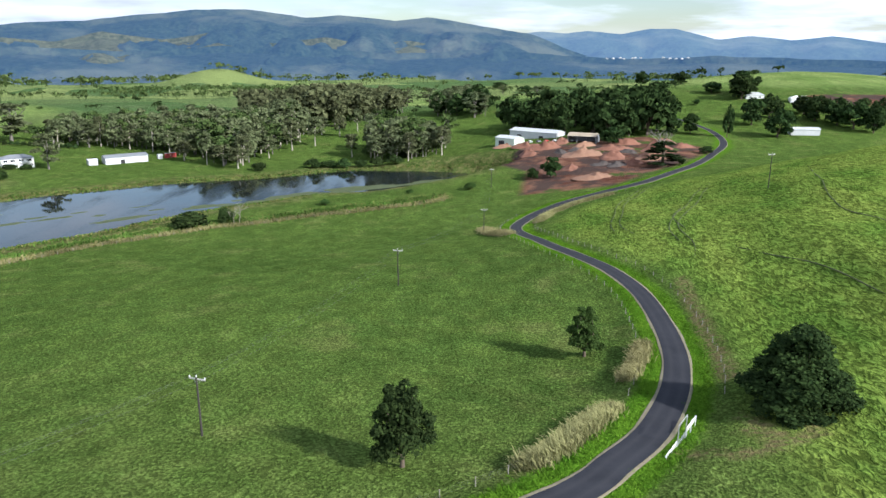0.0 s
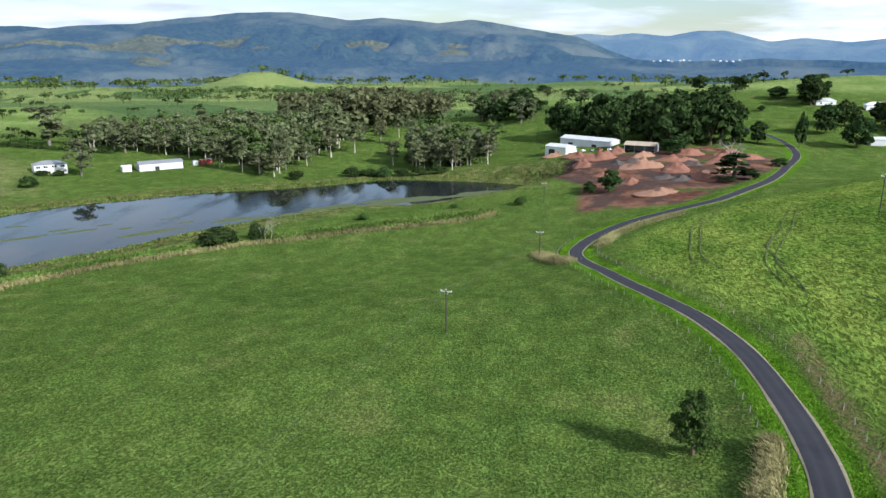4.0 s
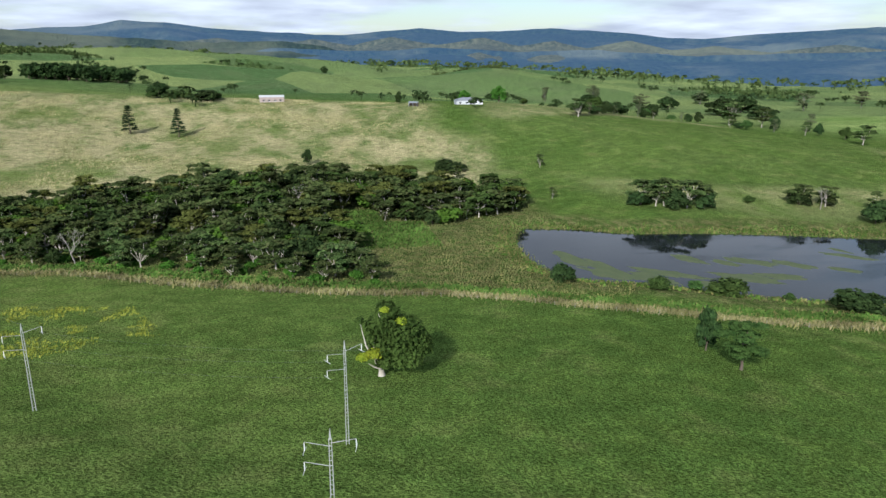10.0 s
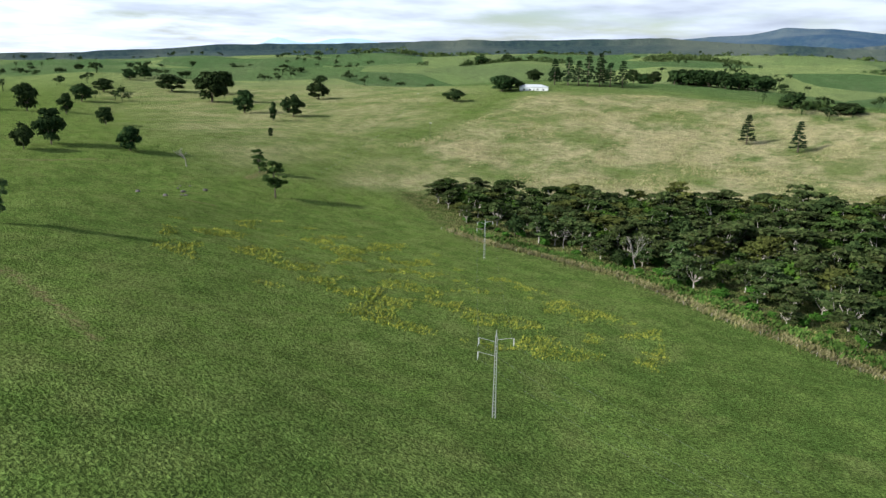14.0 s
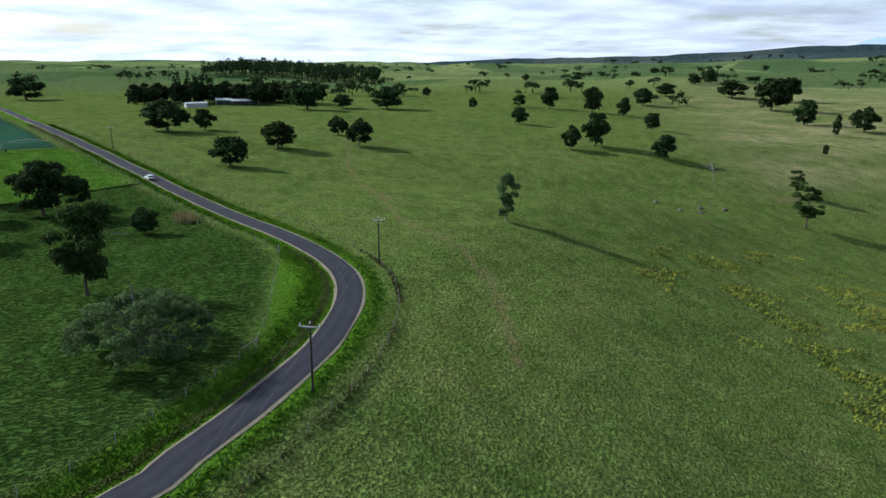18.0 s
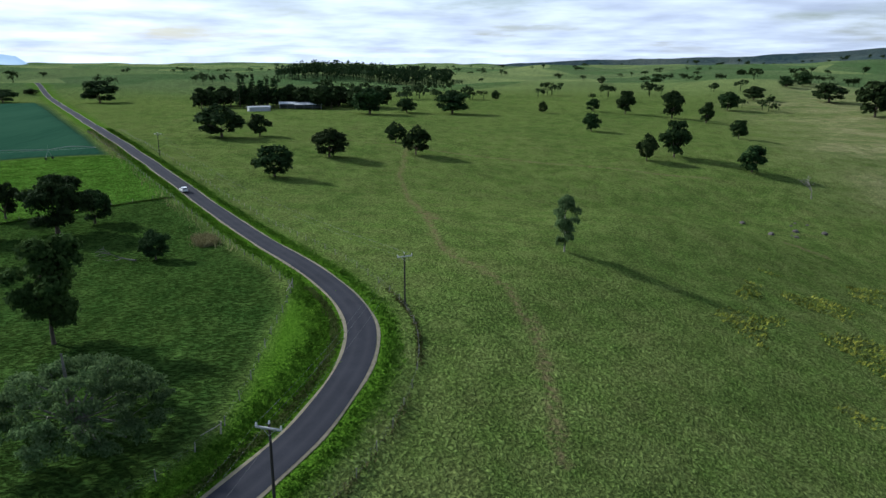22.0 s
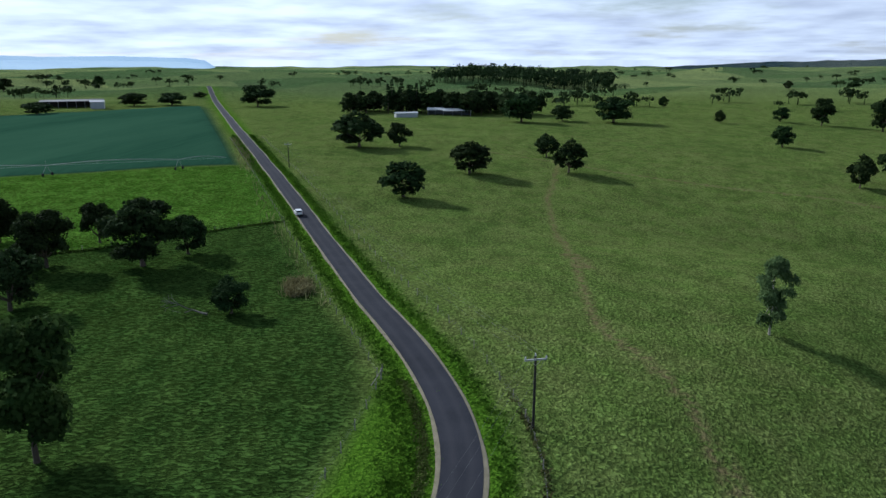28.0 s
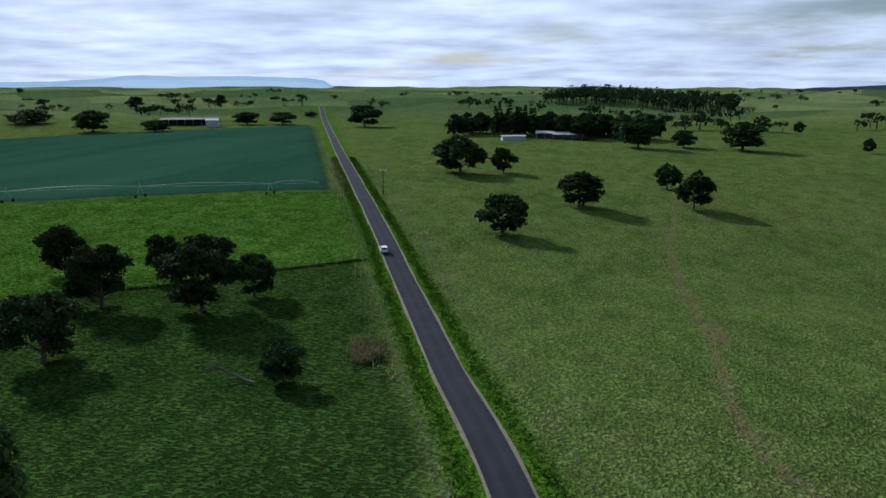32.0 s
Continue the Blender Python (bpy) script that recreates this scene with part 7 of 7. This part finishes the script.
SOIL_DARK = plain("dark_rubble", (0.045, 0.038, 0.036), (0.10, 0.08, 0.07), 0.95, grain=0.9, relief=0.3)


def heap(x, y, rx, ry, h, turn, material, label, seed):
    """A dumped heap: a lumpy mound that runs out to the ground."""
    n, m = 30, 11
    v = []
    for j in range(m):
        q = j / (m - 1)
        for i in range(n):
            a = 2 * math.pi * i / n
            k = 1 + 0.22 * noise.noise((math.cos(a) * 1.4 + seed, math.sin(a) * 1.4, q))
            px, py = rx * q * k * math.cos(a), ry * q * k * math.sin(a)
            top = h * (1 - q**1.3) * (1 + 0.95 * noise.noise((px * 0.22, py * 0.22, seed * 1.7))) + 1.1 * noise.noise((px * 0.55, py * 0.55, seed)) * (1 - q * q)
            v.append((px, py, top - 0.5 * q))
    f = [(j * n + i, j * n + (i + 1) % n, (j + 1) * n + (i + 1) % n, (j + 1) * n + i) for j in range(m - 1) for i in range(n)]
    o = new("earth_heap", mesh_of("earth_heap", v, f, material, True))
    o.matrix_basis = pose(x, y, high(x, y), 0, 0, turn)
    tagged(o, label, "earth heap", "earth heaps")


HEAPS = [(70, 478, 16, 7, 4.5, 10), (88, 440, 18, 9, 4.5, 30), (104, 428, 14, 8, 4.0, 60), (60, 500, 13, 8, 3.8, 0), (124, 420, 11, 8, 4.2, 20),
         (140, 462, 20, 8, 3.6, 50), (112, 462, 16, 7, 3.2, 10), (82, 372, 16, 7, 2.2, 20), (152, 490, 16, 8, 3.6, 40), (56, 456, 12, 7, 3.2, 80), (46, 520, 12, 6, 3.0, 30),
         (64, 420, 9, 5, 2.4, 15), (74, 402, 10, 5, 2.0, 70), (96, 476, 11, 5, 3.4, 35), (126, 486, 12, 6, 3.2, 5), (110, 402, 9, 5, 2.8, 45), (134, 440, 10, 6, 3.0, 80), (162, 476, 12, 5, 2.6, 25), (84, 500, 12, 6, 3.6, 60)]
for i, (x, y, rx, ry, h, turn) in enumerate(HEAPS):
    pale = i % 3 == 1
    heap(x, y, rx, ry, h, turn, SOIL_PALE if pale else SOIL_RED, "heap of pale orange earth in the yard" if pale else "heap of dug red earth in the yard", i + 1)
for i, (x, y) in enumerate(((92, 404), (100, 398), (86, 458), (76, 452), (118, 446))):
    heap(x, y, 8, 5, 2.2, i * 33, SOIL_DARK, "low heap of dark broken rubble", i + 40)


def irrigator():
    """A pivot irrigator: a pipe on wheeled towers with a truss beneath, across the crop's edge."""
    line = np.array([(160, -164), (112, -184.5), (73, -200), (34, -217), (20, -226)])
    arm = thing("pivot_irrigator", "long pale pivot irrigator on wheeled towers", "irrigator")
    z = terrain(line[:, 0], line[:, 1])
    for (a, za), (b, zb) in zip(zip(line, z), zip(line[1:], z[1:])):
        u = np.linspace(0, 1, 9)[:, None]
        top = np.column_stack([a + (b - a) * u, za + (zb - za) * u[:, 0] + 3.6 + 0.9 * np.sin(np.pi * u[:, 0])])
        low = top - np.column_stack([0 * u, 0 * u, 1.0 * np.sin(np.pi * u)])
        part("pipe", mesh_of("pipe", *tube(top, [0.11] * 9, 6), PALE_STEEL), None, arm)
        part("truss_rod", mesh_of("truss_rod", *tube(low, [0.04] * 9, 4), PALE_STEEL), None, arm)
        for p, q in zip(top[1:-1], low[1:-1]):
            part("strut", rod(p, q, 0.03, 0.03, 4), PALE_STEEL, arm)
    for (x, y), h in zip(line[:-1], z[:-1]):
        for s in (-1.6, 1.6):
            part("tower_leg", rod((x + s * 0.4, y + s, h + 0.5), (x, y, h + 3.6), 0.06, 0.06, 6), PALE_STEEL, arm)
            part("tower_wheel", rod((x + s * 0.4 - 0.15, y + s, h + 0.55), (x + s * 0.4 + 0.15, y + s, h + 0.55), 0.55, 0.55, 12), RUBBER, arm)
        part("mast", rod((x, y, h + 3.5), (x, y, h + 5.2), 0.03, 0.03, 5), PALE_STEEL, arm)


irrigator()


blades(along(CROSS_FENCE, 0.5, 26, 41), rng, 0.6, 0.2, (-0.3, 0.2), FERN, "fence_weeds", "dark rank weeds grown along the cross fence", "weeds")


def crop():
    """The crop stands as one even layer with crisp sides."""
    n = 70
    u, v = np.meshgrid(np.linspace(0, 1, n), np.linspace(0, 1, n))
    a, b, c, d = [np.array(p, float) for p in ((20, -233), (176, -158), (328, -342), (178, -562))]
    p = (a + (b - a) * u[..., None]) * (1 - v[..., None]) + (d + (c - d) * u[..., None]) * v[..., None]
    x, y = p[..., 0].ravel(), p[..., 1].ravel()
    rim = ((u == 0) | (u == 1) | (v == 0) | (v == 1)).ravel()
    z = terrain(x, y) + np.where(rim, -0.1, 0.75)
    i = np.arange(n * n).reshape(n, n)
    f = np.stack([i[:-1, :-1].ravel(), i[:-1, 1:].ravel(), i[1:, 1:].ravel(), i[1:, :-1].ravel()], -1)
    m = Nodes("crop_leaves", 0.95, 0.0, 0.0)
    rows = m.noise(0.5, 4, 0.6, (1, 0.06, 1, 0.43))
    col = m.mix(m.span(m.noise(0.03, 4, 0.6, (1, 0.15, 1, 0.43)), 0.35, 0.65), (0.022, 0.062, 0.036), (0.034, 0.084, 0.048))
    m.colour(m.mix(m.times(m.span(rows, 0.4, 0.65), 0.35), col, (0.040, 0.095, 0.052)))
    m.bump(m.noise(1.2, 4, 0.65), 0.2, 0.6)
    tagged(new("crop", mesh_of("crop", np.column_stack([x, y, z]), f[:, ::-1], m.mat, True)), "even dark teal-green crop in a flat field", "crop", kind="stuff")


crop()
WEED_MAT = plain("floating_weed", (0.042, 0.062, 0.024), (0.085, 0.098, 0.042), 0.9, grain=0.9, relief=0.08)


def weed_mat(x, y, rx, ry, turn, seed):
    n = 40
    v = [(0, 0, 0.07)] + [(r * rx * math.cos(a) * k, r * ry * math.sin(a) * k, 0.06 if r < 1 else -0.02) for r in (0.6, 1.0) for a in np.linspace(0, 2 * math.pi, n, endpoint=False)
                          for k in [1 + 0.5 * noise.noise((math.cos(a) * 1.6 + seed, math.sin(a) * 1.6, 0.3)) + 0.25 * noise.noise((math.cos(a) * 5 + seed, math.sin(a) * 5, 1.3))]]
    bm = bmesh.new()
    bv = [bm.verts.new(p) for p in v]
    for i in range(n):
        j = (i + 1) % n
        bm.faces.new((bv[0], bv[1 + i], bv[1 + j]))
        bm.faces.new((bv[1 + i], bv[1 + n + i], bv[1 + n + j], bv[1 + j]))
    o = new("weed_mat", finish_bm(bm, "weed_mat", WEED_MAT))
    o.matrix_basis = pose(x, y, 0.0, 0, 0, turn)
    tagged(o, "green mat of floating water weed", "water weed", "floating weed")


MATS = [(-244, 273, 12, 4, 40), (-240, 231, 14, 4, 45), (-228, 255, 12, 5, 50), (-246, 208, 11, 4, 25), (-226, 269, 10, 4, 55), (-242, 316, 11, 3, 40), (-270, 204, 9, 4, 5),
        (-96, 388, 26, 9, 28), (-66, 405, 30, 10, 12), (-34, 412, 26, 9, 15), (-128, 375, 16, 4, 35), (-160, 345, 20, 3.5, 45), (-88, 402, 26, 9, 42), (-48, 432, 34, 9, 25), (-5, 455, 24, 8, 30), (-236, 222, 12, 5, 30), (-222, 240, 10, 4, 40), (-250, 212, 16, 4, 10), (-268, 205, 14, 5, 10),
        (-255, 250, 9, 4, 20), (-246, 262, 7, 3, 30), (-238, 285, 11, 4, 35), (-226, 300, 7, 2.6, 40), (-250, 320, 6, 2, 20), (-214, 330, 12, 2.6, 40), (-196, 345, 10, 2.4, 40), (-232, 352, 6, 2, 30)]
for i, (x, y, rx, ry, turn) in enumerate(MATS):
    weed_mat(x, y, rx, ry, turn, i * 3.7)
for i in range(7):
    weed_mat(-205 + i * 14 + chance.uniform(-4, 4), 338 + i * 9 + chance.uniform(-12, 12), chance.uniform(3, 8), chance.uniform(1.2, 2.5), 40, 60 + i)


def worn_line(name, line, width, material, label, category):
    """A narrow worn line over the grass, draped on the ground."""
    p = smooth_line(np.array(line, float), 1.2)
    n = np.gradient(p, axis=0)
    n = np.stack([-n[:, 1], n[:, 0]], -1) / np.linalg.norm(n, axis=1)[:, None]
    w = width * (0.7 + 0.5 * np.abs(np.sin(np.arange(len(p)) * 0.37)))[:, None] * np.minimum(1, np.sin(np.linspace(0.02, math.pi - 0.02, len(p))) * 2.5)[:, None]
    p = p + 0.25 * np.sin(np.arange(len(p)) * 0.23)[:, None] * n
    rows = [np.column_stack([q, terrain(q[:, 0], q[:, 1]) + lift]) for q, lift in ((p - n * w, 0.0), (p - n * w * 0.6, 0.16), (p + n * w * 0.6, 0.16), (p + n * w, 0.0))]
    v = np.stack(rows, 1).reshape(-1, 3)
    i = np.arange(len(v)).reshape(-1, 4)
    f = np.stack([i[:-1, :-1].ravel(), i[:-1, 1:].ravel(), i[1:, 1:].ravel(), i[1:, :-1].ravel()], -1)
    tagged(new(name, mesh_of(name, v, f[:, ::-1], material, True)), label, category, kind="structure")


RUT = plain("dark_rut", (0.046, 0.070, 0.020), (0.090, 0.096, 0.036), 0.95, grain=1.2, relief=0.05)
for line in ([(112, 292), (105.7, 278), (87.3, 241), (74.3, 216), (70, 190), (66, 176)], [(108, 290), (102, 277), (84, 241.5), (71.5, 216), (67.5, 192)], [(98, 327), (84, 300), (77, 289), (61.3, 236), (60.3, 210)],
             [(95, 328), (80, 299), (73.5, 288), (58.2, 236), (57, 212)], [(140, 268), (133.6, 251), (113, 198), (111, 172), (106, 150)], [(77, 179), (80, 165), (84, 150), (84, 126)], [(85.4, 247), (76, 226), (73, 205)]):
    worn_line("wheel_rut", line, 0.15, RUT, "dark wheel rut winding through hillside grass", "wheel rut")
bend = (home_road + across * 4.1)[(home_road[:, 1] > -60) & (home_road[:, 1] < 40)]
blades(along(bend, 0.7, 60, 43), rng, 0.45, 0.14, (-0.3, 0.2), LEAF_OLIVE, "ditch_weeds", "dark olive weeds in the roadside ditch", "weeds")


# small rocks on the eroded slope
def boulder(x, y, r, seed):
    bm = bmesh.new()
    bmesh.ops.create_icosphere(bm, subdivisions=2, radius=r)
    for v in bm.verts:
        v.co *= 1 + 0.35 * noise.noise(v.co * 1.3 / r + Vector((seed, 0, 0)))
        v.co.z *= 0.7
    o = new("boulder", finish_bm(bm, "boulder", ROCK))
    o.matrix_basis = pose(x, y, high(x, y) + r * 0.2)
    tagged(o, "dull grey boulder half sunk in grass", "boulder", "boulders")


for i in range(9):
    boulder(-232 + chance.uniform(-14, 14), -158 + chance.uniform(-10, 10), chance.uniform(0.5, 1.1), i)


# small pale houses of the far village on the foot of the ranges
for i in range(12):
    a, r = radians(-12.8 - 0.42 * i - (1.2 if i > 6 else 0) + chance.uniform(-0.12, 0.12)), 2880 + chance.uniform(-30, 12)
    shed("village_house", -r * math.sin(a), r * math.cos(a), chance.uniform(-30, 30), (9, 6, 3.2), 1.8, WHITE_SHEET, WHITE_SHEET if i % 3 else GREY_ROOF, "small pale house in the far village", "house",
         windows=((-2.4, 1.4, 1.2, 1.0), (2.4, 1.4, 1.2, 1.0)), hip=True, ground=79 + math.tan(radians(-0.12)) * r - chance.uniform(0, 5))
